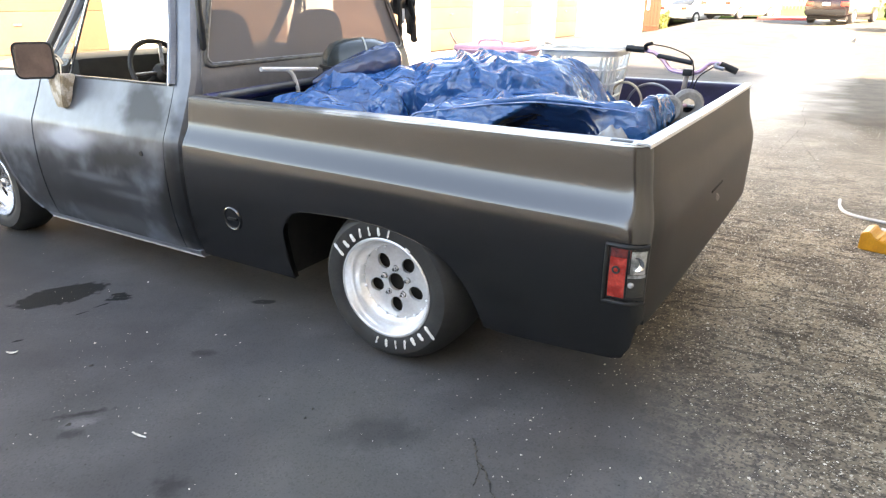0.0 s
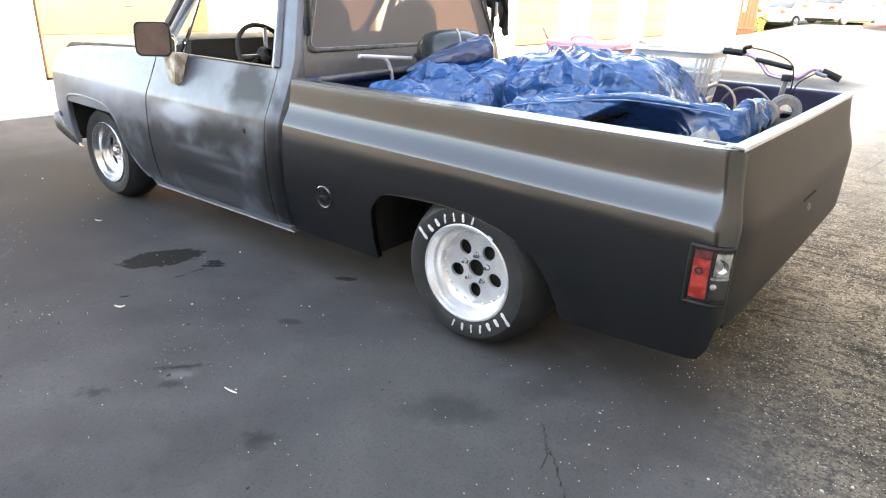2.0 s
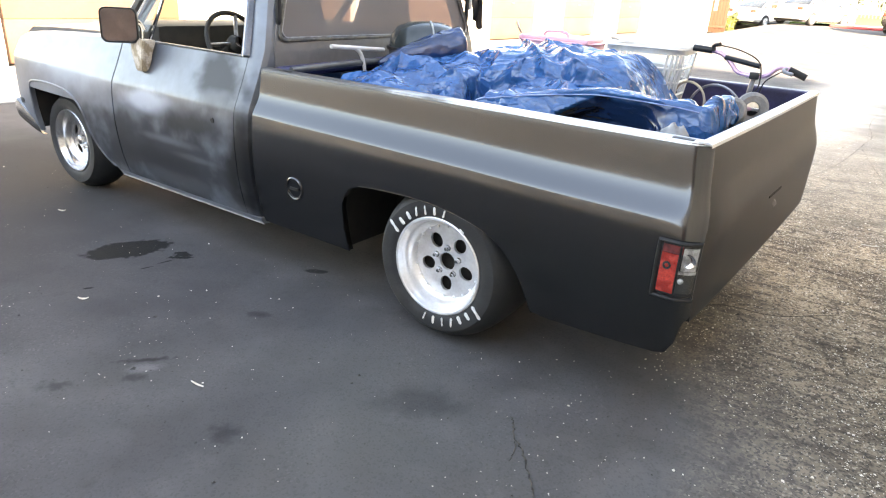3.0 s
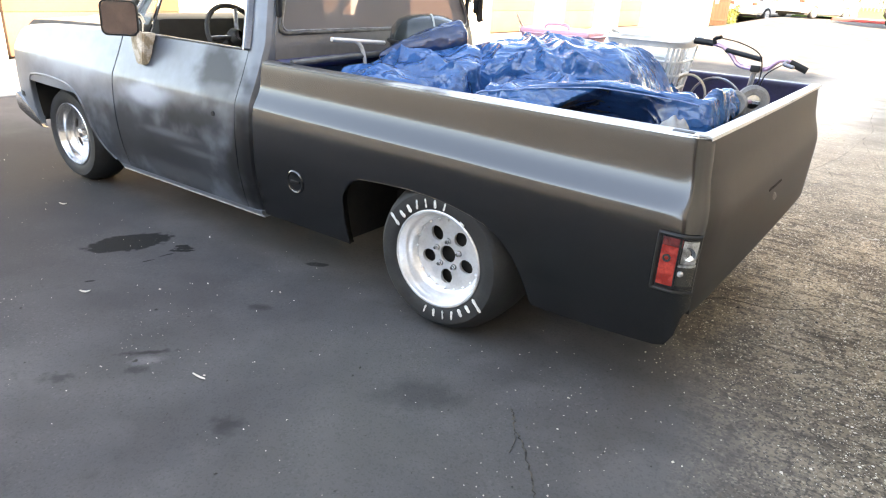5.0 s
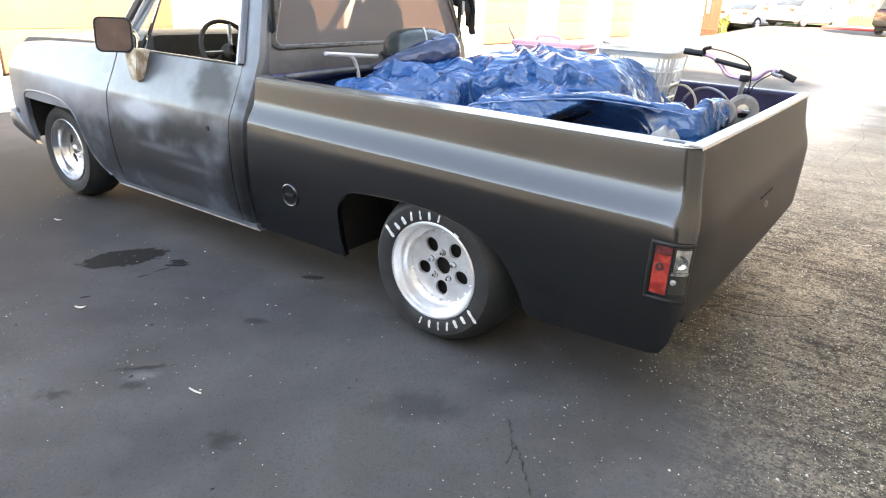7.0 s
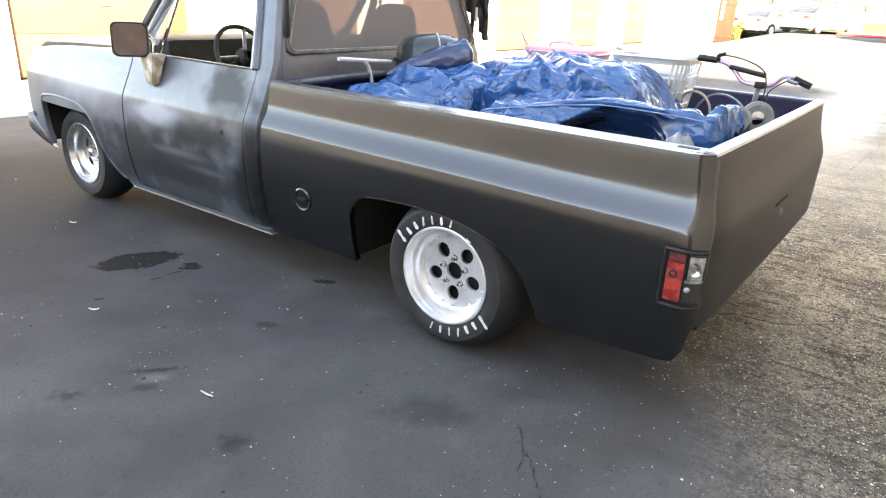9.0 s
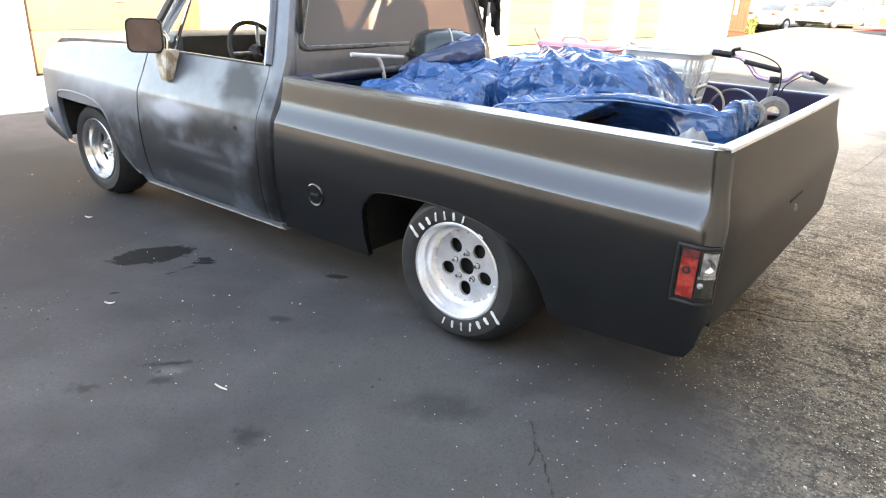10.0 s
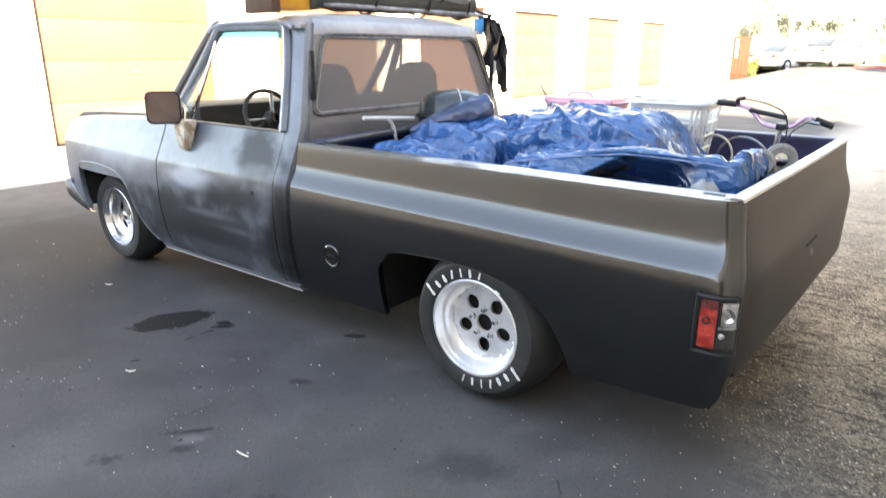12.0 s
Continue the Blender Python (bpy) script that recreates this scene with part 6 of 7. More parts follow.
def roof_load():
    roll = thing("rolled_canvas", "dark canvas roll lying across the cab roof", "roll", (-1.42, 1.2, 1.60))
    pts = [(0.02, -0.76, 0.085), (0.0, -0.4, 0.088), (0.01, 0.0, 0.095), (-0.01, 0.4, 0.095), (0.0, 0.70, 0.09)]
    bm = tube(pts, 0.085, 20, 10)
    for v in bm.verts:
        v.co += Vector((1, 0, 1)) * 0.012 * noise.noise(v.co * 7)
    part("canvas", bm, M_olive, roll)
    for y in (-0.3, 0.18, 0.6):
        part("tie", ring((0.0, y, 0.09), 0.094, 0.006, (0, 1, 0), 28), M_dark, roll)
    part("pole", tube([(0.07, -0.7, 0.03), (0.06, 0.80, 0.03)], 0.014, 8), M_steel, roll, "thin pole along the roll")
    vin = thing("vinyl_bundle", "pale grey vinyl bundle strapped on the roof", "bundle", (-1.36, 1.45, 1.69))
    bm = tube([(0, -0.25, 0.05), (0.0, 0.0, 0.055), (0.01, 0.33, 0.05)], 0.05, 14, 8)
    for v in bm.verts:
        v.co += Vector((1, 0, 1)) * 0.012 * noise.noise(v.co * 12)
    part("vinyl", bm, M_greyvinyl, vin)
    part("strap", ring((0.0, 0.05, 0.055), 0.056, 0.008, (0, 1, 0), 20), M_dark, vin)
    yb = thing("yellow_case", "yellow plastic tool case on the cab roof", "case", (-1.47, 0.33, 1.575))
    part("body", boxed(-0.10, 0.10, -0.09, 0.11, 0.02, 0.20, bevel=0.02), M_yellow, yb)
    part("edge", boxed(-0.11, 0.11, -0.15, -0.095, 0.0, 0.15, bevel=0.01), M_wood, yb, "dark brown side")
    part("handle", tube([(0.0, -0.05, 0.20), (0, -0.03, 0.235), (0, 0.05, 0.235), (0, 0.07, 0.20)], 0.01, 8), M_dark, yb)


roof_load()


def hanging_bag():
    """Torn straps that hang from the roof load at the cab's far corner."""
    b = thing("hanging_straps", "black straps and blue tape hanging from the roof load", "straps", (-1.17, 1.83, 1.60))
    for x, y, x1, w, top, low in ((-0.06, 0.0, 0.0, 0.05, 0.02, -0.30), (0.0, 0.02, 0.07, 0.04, -0.02, -0.42), (0.05, 0.03, 0.11, 0.03, -0.10, -0.47), (-0.02, 0.05, 0.05, 0.035, -0.05, -0.36)):
        rows = []
        for k in range(12):
            u = k / 11
            cx = x + (x1 - x) * u + 0.015 * math.sin(9 * u + x * 50)
            z = top + (low - top) * u
            wk = w * (1 - 0.4 * u) * (0.85 + 0.3 * noise.noise(Vector((x * 9, u * 6, 1))))
            rows.append([(cx - wk, y + 0.02 * math.sin(5 * u), z), (cx, y + 0.03 * math.sin(5 * u + 1), z - 0.01), (cx + wk, y + 0.02 * math.cos(6 * u), z)])
        part("strap", sheet(rows, (0, 0.006, 0)), M_dark, b)
    rows = []
    for k in range(15):
        u = k / 14
        wide = float(np.interp(u, (0, 0.15, 0.5, 0.8, 1.0), (0.025, 0.065, 0.075, 0.05, 0.02)))
        rows.append([(-0.03 + 0.10 * u + wide * v + 0.014 * noise.noise(Vector((u * 5, v * 3, 7))), 0.045 + 0.03 * noise.noise(Vector((u * 6, v * 4, 3))), 0.0 - 0.37 * u + 0.02 * noise.noise(Vector((v * 4, u * 3, 5)))) for v in (-1, -0.66, -0.33, 0, 0.33, 0.66, 1)])
    part("torn_bag", sheet(rows, (0, 0.008, 0)), M_dark, b, "crumpled torn black bag", angle=25)
    part("tape", boxed(-0.13, -0.06, -0.012, 0.0, -0.10, 0.0, bevel=0.004), M_bluetape, b, "bright blue tape")
    part("tag", boxed(0.01, 0.055, -0.02, -0.012, -0.36, -0.27, bevel=0.006), M_whiteplastic, b, "white tag")
    part("hook", tube([(-0.12, 0, 0.05), (-0.06, 0.0, 0.03), (0.0, 0.0, 0.02)], 0.01, 8), M_dark, b)


hanging_bag()


# ---- small things on the ground ----
M_crack = mat("crack_dirt", (0.020, 0.018, 0.016), 0.95, other=(0.09, 0.078, 0.064), scale=40.0)
M_fadedcrack = mat("dusty_crack", (0.13, 0.11, 0.09), 0.95, other=(0.30, 0.26, 0.21), scale=3.0, mix=(0.4, 0.6))
M_leaf = mat("dry_leaf", (0.55, 0.50, 0.40), 0.7, other=(0.75, 0.72, 0.65), scale=60.0)
M_pebble = mat("pale_grit", (0.80, 0.75, 0.66), 0.35, other=(0.45, 0.39, 0.30), scale=30.0, mix=(0.3, 0.7))
M_darkgrit = mat("dark_grit", (0.05, 0.047, 0.042), 0.8, other=(0.03, 0.028, 0.026), scale=30.0)


def crack(pts, w, seed, material=None, name="crack"):
    rng = random.Random(seed)
    rows = []
    line = smooth_line([(x, y, 0) for x, y in pts], 8)
    for i, p in enumerate(line):
        d = (line[min(i + 1, len(line) - 1)] - line[max(i - 1, 0)]).normalized()
        n = Vector((-d.y, d.x, 0))
        q = p + n * rng.uniform(-1.2, 1.2) * w
        k = w * rng.uniform(0.3, 1.0) * math.sin(math.pi * (i + 0.5) / len(line)) ** 0.4
        z = rise(q.x, q.y)
        rows.append([(q.x - n.x * k, q.y - n.y * k, z + 0.0015), (q.x, q.y, z + 0.0035), (q.x + n.x * k, q.y + n.y * k, z + 0.0015)])
    ob = part(name, sheet(rows), material or M_crack)
    return tagged(ob, "dark crack in the asphalt", "crack", group="cracks in the asphalt", kind="structure")


crack([(0.53, -0.265), (0.555, -0.295), (0.60, -0.36), (0.651, -0.406), (0.751, -0.524), (0.80, -0.60)], 0.0045, 1)
crack([(0.60, -0.36), (0.625, -0.41), (0.64, -0.47)], 0.0025, 3)
crack([(0.97, 9.6), (0.96, 8.3), (1.06, 7.3), (1.02, 6.5), (1.12, 5.9), (1.07, 5.5)], 0.0055, 2, M_fadedcrack)
crack([(1.02, 6.5), (0.94, 5.4), (0.84, 4.75), (0.79, 4.5)], 0.004, 6, M_fadedcrack)
crack([(1.12, 5.9), (1.25, 5.2), (1.38, 4.6), (1.62, 4.3)], 0.004, 7, M_fadedcrack)
crack([(0.84, 4.75), (0.98, 4.3), (0.80, 3.7), (0.86, 3.3)], 0.003, 8, M_fadedcrack)
crack([(0.73, 1.04), (0.88, 1.2), (1.10, 1.25), (1.32, 1.45)], 0.002, 9)


def grit(name, label, material, count, seed, pick, r0, r1):
    """Loose grit pressed into the surface: many small uneven lumps in one mesh."""
    rng = random.Random(seed)
    verts, faces = [], []
    while count > 0:
        x, y = pick(rng)
        count -= 1
        r = rng.uniform(r0, r1) * (1.8 if rng.random() < 0.06 else 1.0)
        a, h, s = rng.uniform(0, 6.28), r * rng.uniform(0.35, 0.8), rng.uniform(0.6, 1.5)
        b = len(verts)
        z = rise(x, y)
        for k in range(4):
            t = a + k * math.pi / 2 + rng.uniform(-0.4, 0.4)
            rr = r * (s if k % 2 else 1)
            verts.append((x + rr * math.cos(t), y + rr * math.sin(t), z - 0.001))
        verts.append((x + rng.uniform(-0.3, 0.3) * r, y + rng.uniform(-0.3, 0.3) * r, z + h))
        faces += [(b + k, b + (k + 1) % 4, b + 4) for k in range(4)]
    me = bpy.data.meshes.new(name)
    me.from_pydata(verts, [], faces)
    me.materials.append(material)
    return tagged(new(name, me), label, "grit", kind="stuff")


def bare_spot(rng):
    while True:
        x, y = rng.uniform(0.35, 3.2), rng.uniform(-1.3, 7.5) if rng.random() < 0.5 else rng.uniform(-1.2, 3.0)
        edge = 1.25 - 0.5 * min(y, 3.0) + 0.5 * noise.noise(Vector((x * 1.3, y * 1.3, 4)))
        if rng.random() < min(1.0, max(0.03, (x - edge + 0.30) / 0.7)):
            return x, y


def yard_spot(rng):
    while True:
        x, y = rng.uniform(-4.0, 1.2), rng.uniform(-1.4, 0.2)
        if rng.random() < 0.10 + 1.6 * max(0.0, noise.noise(Vector((x * 2.2, y * 2.2, 9)))) * (1.0 if y < -0.5 else 0.5):
            return x, y


grit("pale_grit", "pale stone grit worn out of the asphalt", M_pebble, 36000, 11, bare_spot, 0.0017, 0.0046)
grit("dark_grit", "dark pits and crumbs of worn asphalt", M_darkgrit, 2600, 12, bare_spot, 0.002, 0.006)
grit("yard_grit", "scattered pale specks on sealed asphalt", M_pebble, 480, 13, yard_spot, 0.0015, 0.004)
grit("yard_crumbs", "scattered dark crumbs on sealed asphalt", M_darkgrit, 800, 14, yard_spot, 0.002, 0.006)


def litter(name, label, at, rz, length, width, curl):
    rows = []
    for i in range(9):
        u = 2 * i / 8 - 1
        w = width * (1 - 0.5 * u * u)
        rows.append([(u * length / 2, v * w, 0.004 + curl * u * u + 0.004 * abs(v)) for v in (-0.5, 0, 0.5)])
    ob = part(name, sheet(rows, (0, 0, 0.002)), M_leaf)
    ob.matrix_basis = pose(at[0], at[1], rise(*at), 0, 0, rz)
    return tagged(ob, label, "litter", group="litter on the asphalt")


litter("paper_stick", "small white paper stick on the asphalt", (-0.434, -0.834), 5, 0.062, 0.008, 0.003)
litter("leaf", "pale dry leaf on the asphalt", (-1.369, -0.75), 40, 0.045, 0.013, 0.007)
litter("leaf", "small pale dry leaf on the asphalt", (-2.578, -0.244), 30, 0.045, 0.013, 0.007)
litter("leaf", "curled pale leaf beside the truck", (1.12, -0.62), 70, 0.05, 0.012, 0.02)
litter("twig", "pale twig on worn asphalt", (1.38, 2.75), 20, 0.10, 0.012, 0.004)
litter("twig", "pale twig on worn asphalt", (1.9, 4.4), -30, 0.16, 0.015, 0.004)


def yellow_wedge():
    w = thing("yellow_ramp", "yellow plastic wheel ramp lying on the asphalt", "ramp", (1.735, 2.60, 0.0), -12)
    rows = [[(-0.09, -0.095, 0), (-0.09, -0.095, 0.10), (-0.09, 0.095, 0.10), (-0.09, 0.095, 0)],
            [(-0.045, -0.10, 0), (-0.045, -0.10, 0.118), (-0.045, 0.10, 0.118), (-0.045, 0.10, 0)],
            [(-0.02, -0.10, 0), (-0.02, -0.10, 0.085), (-0.02, 0.10, 0.085), (-0.02, 0.10, 0)],
            [(0.11, -0.105, 0), (0.11, -0.105, 0.05), (0.11, 0.105, 0.05), (0.11, 0.105, 0)],
            [(0.20, -0.105, 0), (0.20, -0.105, 0.012), (0.20, 0.105, 0.012), (0.20, 0.105, 0)]]
    bm = sheet(rows, None, closed=True)
    bmesh.ops.holes_fill(bm, edges=bm.edges)
    bmesh.ops.bevel(bm, geom=bm.edges[:], offset=0.006, segments=2, affect="EDGES")
    part("body", bm, M_yellow, w)
    for k in range(6):
        part("tread", boxed(0.0 + 0.026 * k, 0.012 + 0.026 * k, -0.085, 0.085, 0.060 - 0.0075 * k, 0.086 - 0.0078 * k, bevel=0.003), M_yellow, w)
    hose = part("hose", tube([(1.51, 3.55, 0.03), (1.515, 3.42, 0.014), (1.56, 3.27, 0.012), (1.70, 3.18, 0.012), (1.95, 3.12, 0.012), (2.18, 3.05, 0.012), (2.22, 2.92, 0.012), (2.02, 2.86, 0.012), (1.76, 2.98, 0.012)], 0.011, 8), M_whiteplastic)
    tagged(hose, "loose white plastic hose on the asphalt", "hose")


yellow_wedge()


# ---- the far end of the yard: gate, cars, verge, trees ----
def wood_gate():
    g = thing("wooden_gate", "orange-brown wooden gate panel at the building's end", "gate", (-6.95, 31.2, rise(-6.95, 31.2) - 0.05))
    for k in range(5):
        x = -0.37 + k * 0.15
        part("board", boxed(x, x + 0.142, -0.03, 0.03, 0.03, 1.92, bevel=0.006), M_wood, g)
    for z in (0.25, 1.65):
        part("rail", boxed(-0.38, 0.38, -0.055, -0.03, z, z + 0.1, bevel=0.006), M_wood, g)
    part("notice", boxed(-0.25, -0.12, -0.062, -0.056, 1.0, 1.8), M_whiteplastic, g, "pale strip on the gate")
    part("base", boxed(-0.42, 0.42, -0.07, 0.07, 0.0, 0.06, bevel=0.01), M_dark, g)


wood_gate()

M_carwhite = mat("white_car_paint", (0.80, 0.80, 0.79), 0.25, other=(0.76, 0.76, 0.75), scale=2.0, coat=0.6)
M_carred = mat("dark_red_car_paint", (0.016, 0.005, 0.006), 0.25, other=(0.012, 0.004, 0.005), scale=2.0, coat=0.6)
M_carglass = mat("dark_car_glass", (0.025, 0.03, 0.032), 0.05, other=(0.05, 0.055, 0.055), scale=2.0)


def car(name, label, paint, at, rz, tall=False):
    """A parked car, its tail towards -y: lofted body and cabin, glazing, lamps, bumpers and wheels."""
    c = thing(name, label, "car", (at[0], at[1], rise(*at)), rz, group="parked cars")
    if tall:
        st = ((-2.15, 0.45, 0.95, 0.80), (-2.10, 0.32, 1.02, 0.88), (-1.2, 0.28, 1.03, 0.90), (0.6, 0.28, 1.02, 0.90), (1.5, 0.30, 0.98, 0.88), (2.05, 0.36, 0.85, 0.80), (2.15, 0.45, 0.70, 0.72))
        cab = ((-2.08, 1.02, 0.80), (-1.85, 1.66, 0.66), (-0.5, 1.70, 0.66), (0.35, 1.66, 0.64), (1.05, 1.02, 0.78))
    else:
        st = ((-2.28, 0.40, 0.88, 0.74), (-2.2, 0.28, 0.96, 0.84), (-1.3, 0.24, 0.97, 0.89), (0.3, 0.24, 0.94, 0.89), (1.3, 0.25, 0.88, 0.88), (2.1, 0.30, 0.74, 0.80), (2.3, 0.38, 0.60, 0.68))
        cab = ((-1.75, 0.96, 0.76), (-1.0, 1.38, 0.60), (-0.2, 1.44, 0.60), (0.4, 1.40, 0.60), (1.2, 0.92, 0.76))
    rows = []
    for y, z0, z1, w in st:
        rows.append([(-w * 0.9, y, z0), (-w, y, z0 + 0.12), (-w, y, z1 - 0.18), (-w * 0.95, y, z1 - 0.03), (-w * 0.6, y, z1), (w * 0.6, y, z1), (w * 0.95, y, z1 - 0.03), (w, y, z1 - 0.18), (w, y, z0 + 0.12), (w * 0.9, y, z0)])
    bm = sheet(rows, None, closed=True)
    bmesh.ops.holes_fill(bm, edges=bm.edges)
    part("body", bm, paint, c)
    belt = cab[0][1]
    rows = [[(-w * (1.0 if z > belt + 0.1 else 0.98), y, z), (-w * 0.7, y, z + 0.03), (w * 0.7, y, z + 0.03), (w * (1.0 if z > belt + 0.1 else 0.98), y, z)] for y, z, w in cab]
    base = [[(-0.80, y, belt - 0.06), (0.80, y, belt - 0.06)] for y, z, w in cab]
    full = [[b[0], *r, b[1]] for b, r in zip(base, rows)]
    bm = sheet(full)
    bmesh.ops.holes_fill(bm, edges=bm.edges)
    part("cabin_glass", bm, M_carglass, c, "dark car windows")
    part("roof", sheet([[(p[0] * 1.01, p[1], p[2] + 0.012) for p in r] for r in rows[1:-1]], (0, 0, -0.03)), paint, c)
    for s in (-1, 1):
        for a, b in ((0, 1), (len(cab) - 1, len(cab) - 2), (2, 2)):
            ya, za, wa = cab[a]
            yb, zb, wb = cab[b]
            low = (s * 0.80, ya, belt - 0.05) if a != 2 else (s * 0.80, ya - 0.1, belt - 0.05)
            part("pillar", tube([low, (s * wb * 1.02, yb, zb)], 0.035, 6), paint, c)
        part("mirror", boxed(*sorted((s * 0.90, s * 1.04)), cab[-1][0] - 0.35, cab[-1][0] - 0.20, belt, belt + 0.14, bevel=0.02), paint, c)
        part("tail_light", boxed(*sorted((s * 0.55, s * (st[1][3] - 0.02))), st[0][0] - 0.02, st[0][0] + 0.12, 0.72, 0.88, bevel=0.02), M_red, c)
        part("headlight", boxed(*sorted((s * 0.45, s * 0.74)), st[-1][0] - 0.12, st[-1][0] + 0.01, 0.56, 0.68, bevel=0.02), M_clear, c)
        for y in (-1.38, 1.38):
            w = new("wheel")
            w.parent = c
            w.matrix_basis = pose(s * 0.90, y, 0.32, 0, 0, 90 if s > 0 else -90)
            part("tyre", lathe([(0.20, -0.01), (0.28, -0.015), (0.315, 0.01), (0.32, 0.1), (0.315, 0.19), (0.2, 0.2)], 28), M_rubber, w)
            part("rim", lathe([(0.001, 0.02), (0.05, 0.0), (0.08, 0.03), (0.15, 0.03), (0.19, 0.0), (0.205, -0.008)], 20), M_alloy, w)
    part("bumper", boxed(-0.80, 0.80, st[0][0] - 0.06, st[0][0] + 0.08, 0.36, 0.58, bevel=0.03), M_dark if tall else paint, c)
    part("plate", boxed(-0.16, 0.16, st[0][0] - 0.075, st[0][0] - 0.062, 0.60 if not tall else 0.74, 0.72 if not tall else 0.86, bevel=0.004), M_whiteplastic, c, "blank white number plate")
    part("underside", boxed(-0.78, 0.78, -2.0, 2.0, 0.16, 0.30), M_void, c)


car("white_sedan", "white sedan parked at the end of the yard", M_carwhite, (-4.1, 38.2), -24)
car("white_sedan", "second white sedan parked beside another", M_carwhite, (-6.5, 39.6), -24)
car("red_suv", "dark red sport utility car parked with its tail to the yard", M_carred, (0.75, 34.2), -17, tall=True)

M_kerbred = mat("red_kerb_paint", (0.42, 0.05, 0.045), 0.7, other=(0.30, 0.05, 0.045), scale=4.0)
kerb = part("kerb", tube([(-3.0, 36.6, 0.62), (-1.6, 36.4, 0.62), (-0.75, 36.7, 0.62), (-0.65, 38.5, 0.62)], 0.10, 8), M_kerbred)
tagged(kerb, "red painted kerb round the verge", "kerb", kind="structure")
verge = part("pavement", boxed(-3.0, -0.75, 36.6, 40.0, 0.40, 0.70, bevel=0.03), M_concrete)
tagged(verge, "pale concrete corner pavement behind the red kerb", "pavement", kind="structure")
M_grass = mat("lawn_green", (0.060, 0.115, 0.016), 0.9, other=(0.045, 0.090, 0.012), scale=2.0, fine=0.3, fine_scale=20, bump=0.6, bump_scale=20)
lawn = part("lawn", sheet([[(x, y, 0.66 + 0.5 * (y - 40) / 20 + 0.03 * noise.noise(Vector((x, y, 0)))) for y in [40 + k for k in range(21)]] for x in [-40 + 2 * k for k in range(41)]], (0, 0, -0.3)), M_grass)
tagged(lawn, "bright green lawn beyond the parked cars", "lawn", kind="structure")

M_foliage = mat("foliage", (0.125, 0.145, 0.110), 0.7, other=(0.150, 0.165, 0.130), scale=3.0, fine=0.3, fine_scale=15)


def let_light_through(m, share):
    """Thin leaves pass on part of the light that falls on their far side."""
    nt = m.node_tree
    b = nt.nodes["Principled BSDF"]
    tr = nt.nodes.new("ShaderNodeBsdfTranslucent")
    nt.links.new(b.inputs["Base Color"].links[0].from_socket, tr.inputs[0])
    mx = nt.nodes.new("ShaderNodeMixShader")
    mx.inputs[0].default_value = share
    nt.links.new(b.outputs[0], mx.inputs[1])
    nt.links.new(tr.outputs[0], mx.inputs[2])
    nt.links.new(mx.outputs[0], nt.nodes["Material Output"].inputs[0])


let_light_through(M_foliage, 0.6)
M_bark = mat("pale_bark", (0.30, 0.26, 0.21), 0.9, other=(0.20, 0.17, 0.14), scale=9.0, bump=0.5, bump_scale=60)


def leaves(count, seed, centre, size, leaf):
    """A crown of many small leaf clumps in uneven lobes."""
    rng = random.Random(seed)
    lobes = [(Vector((rng.gauss(0, 0.45) * size[0], rng.gauss(0, 0.45) * size[1], rng.gauss(0, 0.4) * size[2])), rng.uniform(0.25, 0.5)) for _ in range(12)]
    verts, faces = [], []
    for _ in range(count):
        lobe, r = rng.choice(lobes)
        d = Vector((rng.gauss(0, 1), rng.gauss(0, 1), rng.gauss(0, 1))).normalized() * r * rng.uniform(0.6, 1.05)
        p = Vector(centre) + lobe + Vector((d.x * size[0], d.y * size[1], d.z * size[2]))
        a = Vector((rng.gauss(0, 1), rng.gauss(0, 1), rng.gauss(0, 1))).normalized()
        b = a.orthogonal().normalized()
        k = leaf * rng.uniform(0.6, 1.4)
        n = len(verts)
        verts += [p - a * k, p + b * k * 0.45, p + a * k, p - b * k * 0.45]
        faces.append((n, n + 1, n + 2, n + 3))
    bm = bmesh.new()
    vs = [bm.verts.new(v) for v in verts]
    for f in faces:
        bm.faces.new([vs[i] for i in f])
    return bm


def tree(at, height, seed):
    rng = random.Random(seed)
    z0 = 0.66 + 0.5 * (at[1] - 40) / 20
    t = thing("tree", "leafy tree beyond the lawn", "tree", (at[0], at[1], z0), group="trees beyond the lawn")
    part("trunk", tube([(0, 0, -0.2), (0.05, 0, height * 0.25), (0.1, 0.05, height * 0.5)], 0.2, 10, radii=[0.22, 0.16, 0.11]), M_bark, t)
    for k in range(5):
        a = rng.uniform(0, 6.28)
        part("limb", tube([(0.08, 0.03, height * (0.35 + 0.03 * k)), (0.6 * math.cos(a), 0.6 * math.sin(a), height * 0.58), (1.2 * math.cos(a), 1.2 * math.sin(a), height * 0.72)], 0.08, 8, radii=[0.09, 0.05, 0.025]), M_bark, t)
    part("crown", leaves(13000, seed, (0, 0, height * 0.72), (height * 0.36, height * 0.36, height * 0.28), 0.05), M_foliage, t)


for k, (x, y, h) in enumerate(((-11.5, 56, 7.0), (-6.5, 59, 8.0), (-1.0, 58, 7.5), (4.5, 57, 6.5), (-17, 58, 8.0))):
    tree((x, y), h, 20 + k)


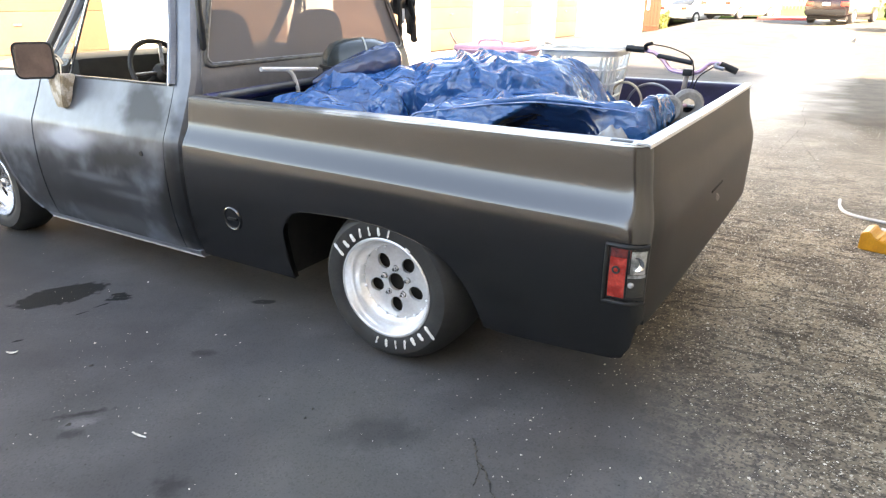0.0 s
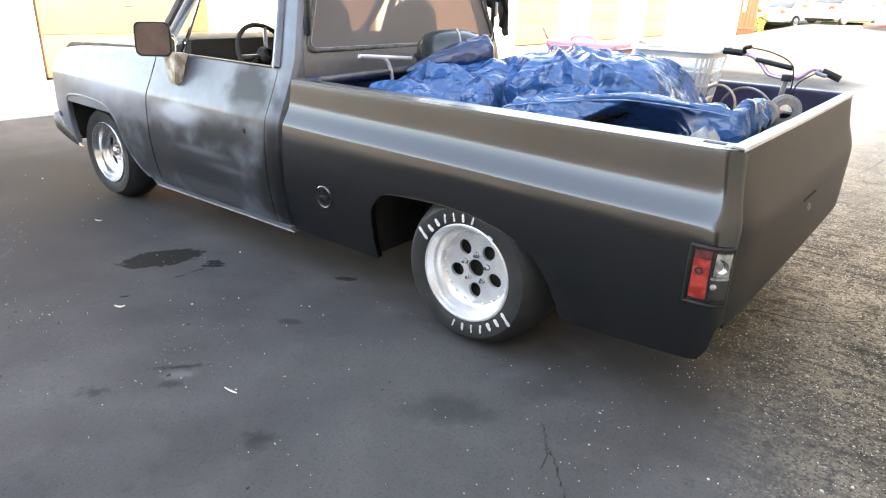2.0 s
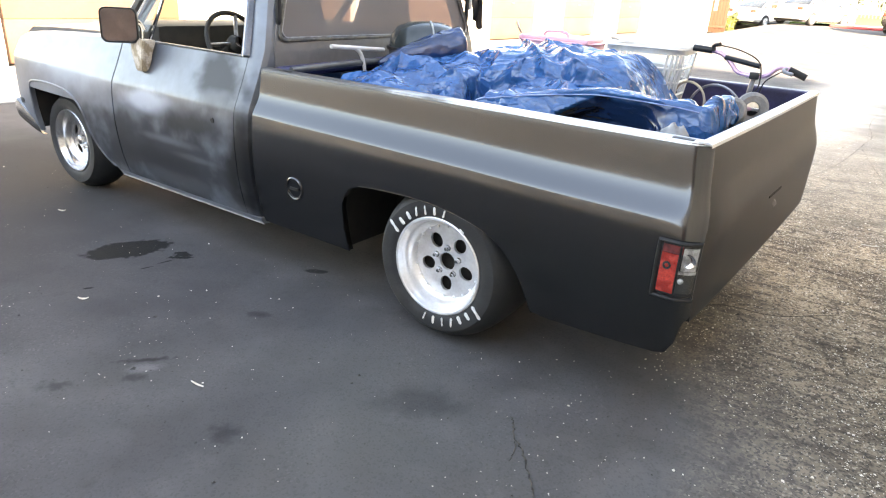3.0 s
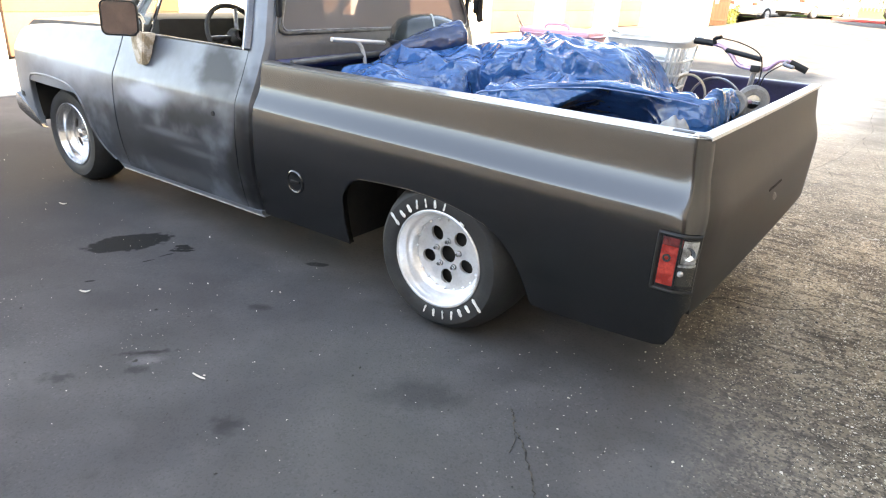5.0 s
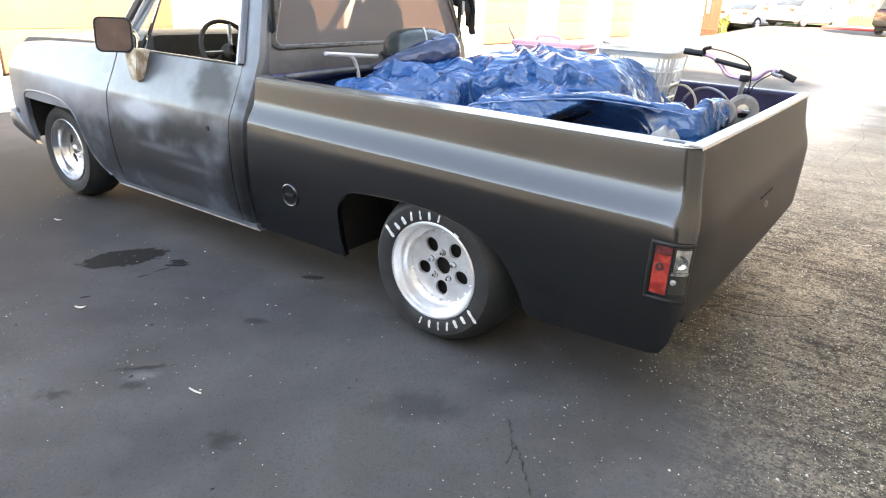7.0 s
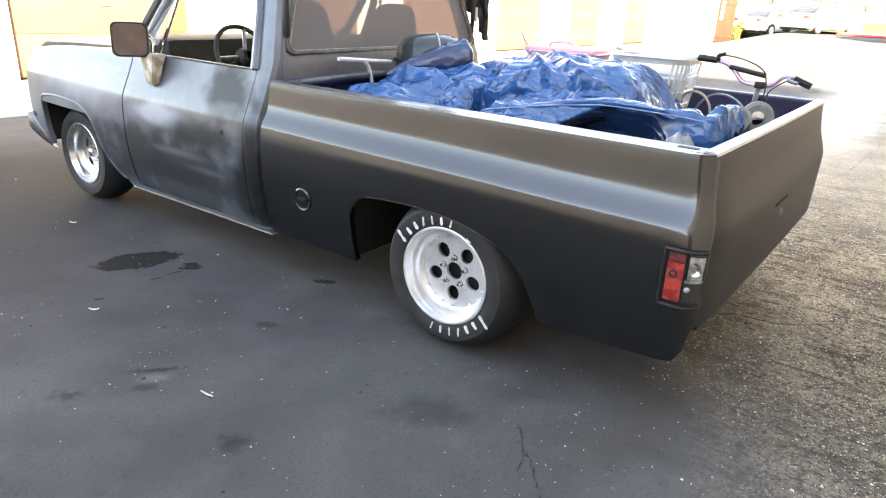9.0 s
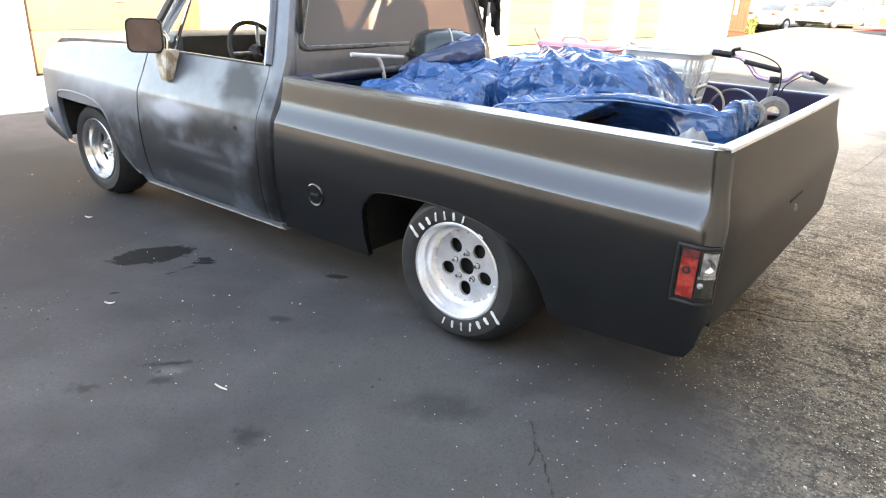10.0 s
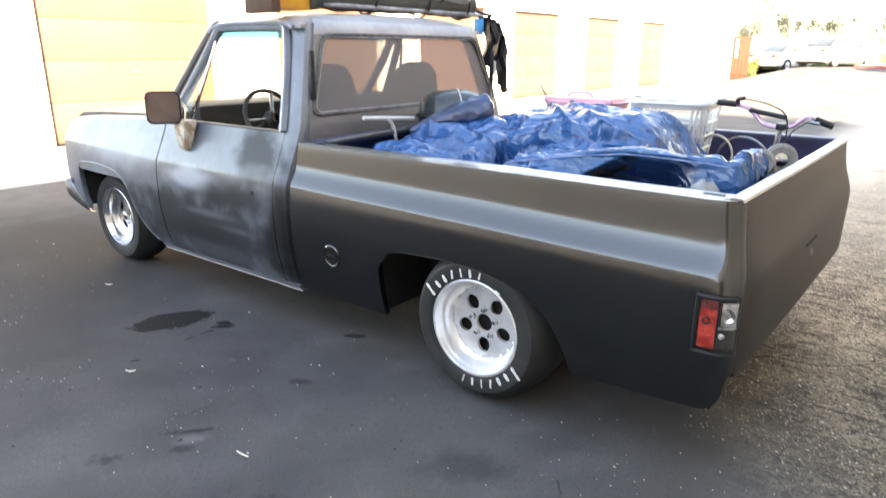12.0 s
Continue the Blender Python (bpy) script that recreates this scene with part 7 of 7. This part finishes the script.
def lamp_post(x, y, h):
    p = thing("street_lamp", "tall pale lamp post on the lawn", "lamp post", (x, y, 0.66 + 0.5 * (y - 40) / 20), group="lamp posts")
    part("pole", tube([(0, 0, -0.1), (0, 0, h * 0.5), (0, 0, h)], 0.09, 10, radii=[0.11, 0.08, 0.06]), M_whitewall, p)
    part("base", boxed(-0.24, 0.24, -0.24, 0.24, -0.1, 0.5, bevel=0.08), M_whitewall, p)
    part("arm", tube([(0, 0, h), (0.3, 0, h + 0.25), (0.9, 0, h + 0.3)], 0.04, 8), M_whitewall, p)
    part("lamp_head", boxed(0.75, 1.3, -0.14, 0.14, h + 0.24, h + 0.36, bevel=0.03), M_steel, p)


lamp_post(-2.75, 42.0, 6.0)
lamp_post(-7.4, 44.0, 6.5)


M_fence = mat("faded_fence_paint", (0.09, 0.09, 0.092), 0.6, other=(0.13, 0.13, 0.13), scale=6.0)


def fence():
    f = thing("metal_fence", "faded dark metal picket fence at the back of the lawn", "fence", (-10.0, 53.0, 0.98))
    first = part("picket", boxed(-0.03, 0.03, -0.02, 0.02, 0.0, 1.7), M_fence, f)
    for k in range(1, 90):
        o = first.copy()
        scene.collection.objects.link(o)
        o.parent = f
        o.matrix_basis = pose(k * 0.22, 0, 0)
    for z in (0.2, 1.5):
        part("rail", boxed(-0.1, 19.8, -0.03, 0.03, z, z + 0.06), M_fence, f)


fence()


def bush(name, label, at, size, count, seed, leaf):
    b = thing(name, label, "hedge", (at[0], at[1], rise(*at)))
    part("foliage", leaves(count, seed, (0, 0, size[2] * 0.8), size, leaf), M_hedge, b)
    part("stem", tube([(0, 0, 0), (0.03, 0, size[2] * 0.8)], 0.05, 8), M_bark, b)


M_hedge = mat("yellow_green_hedge", (0.07, 0.085, 0.018), 0.7, other=(0.11, 0.115, 0.025), scale=5.0, fine=0.3, fine_scale=25)
kerb = part("kerb", boxed(1.45, 9.0, 26.3, 33.5, -0.1, 0.20, bevel=0.02), M_concrete)
tagged(kerb, "pale concrete kerb at the end of the yard", "kerb", kind="structure")
bush("hedge", "rounded yellow-green shrub behind the kerb", (2.85, 30.4), (0.75, 0.75, 1.0), 2600, 43, 0.07)
bush("hedge", "yellow shrub at the end of the garages", (-7.9, 37.5), (0.5, 0.6, 0.7), 1000, 42, 0.06)


def far_woods():
    """A belt of shrubs and low trees that closes the view behind the lawn."""
    rng = random.Random(77)
    bm = bmesh.new()
    for k in range(26):
        x, y = -26 + k * 1.55 + rng.uniform(-0.4, 0.4), rng.uniform(61, 66)
        more = leaves(2800, 300 + k, (x, y, 1.2 + rng.uniform(1.3, 2.4)), (1.45, 1.1, 1.8), 0.07)
        me = bpy.data.meshes.new("clump")
        more.to_mesh(me)
        more.free()
        bm.from_mesh(me)
        bpy.data.meshes.remove(me)
    return tagged(part("woods", bm, M_foliage), "dark green belt of shrubs and trees behind the lawn", "woods", kind="stuff")


far_woods()
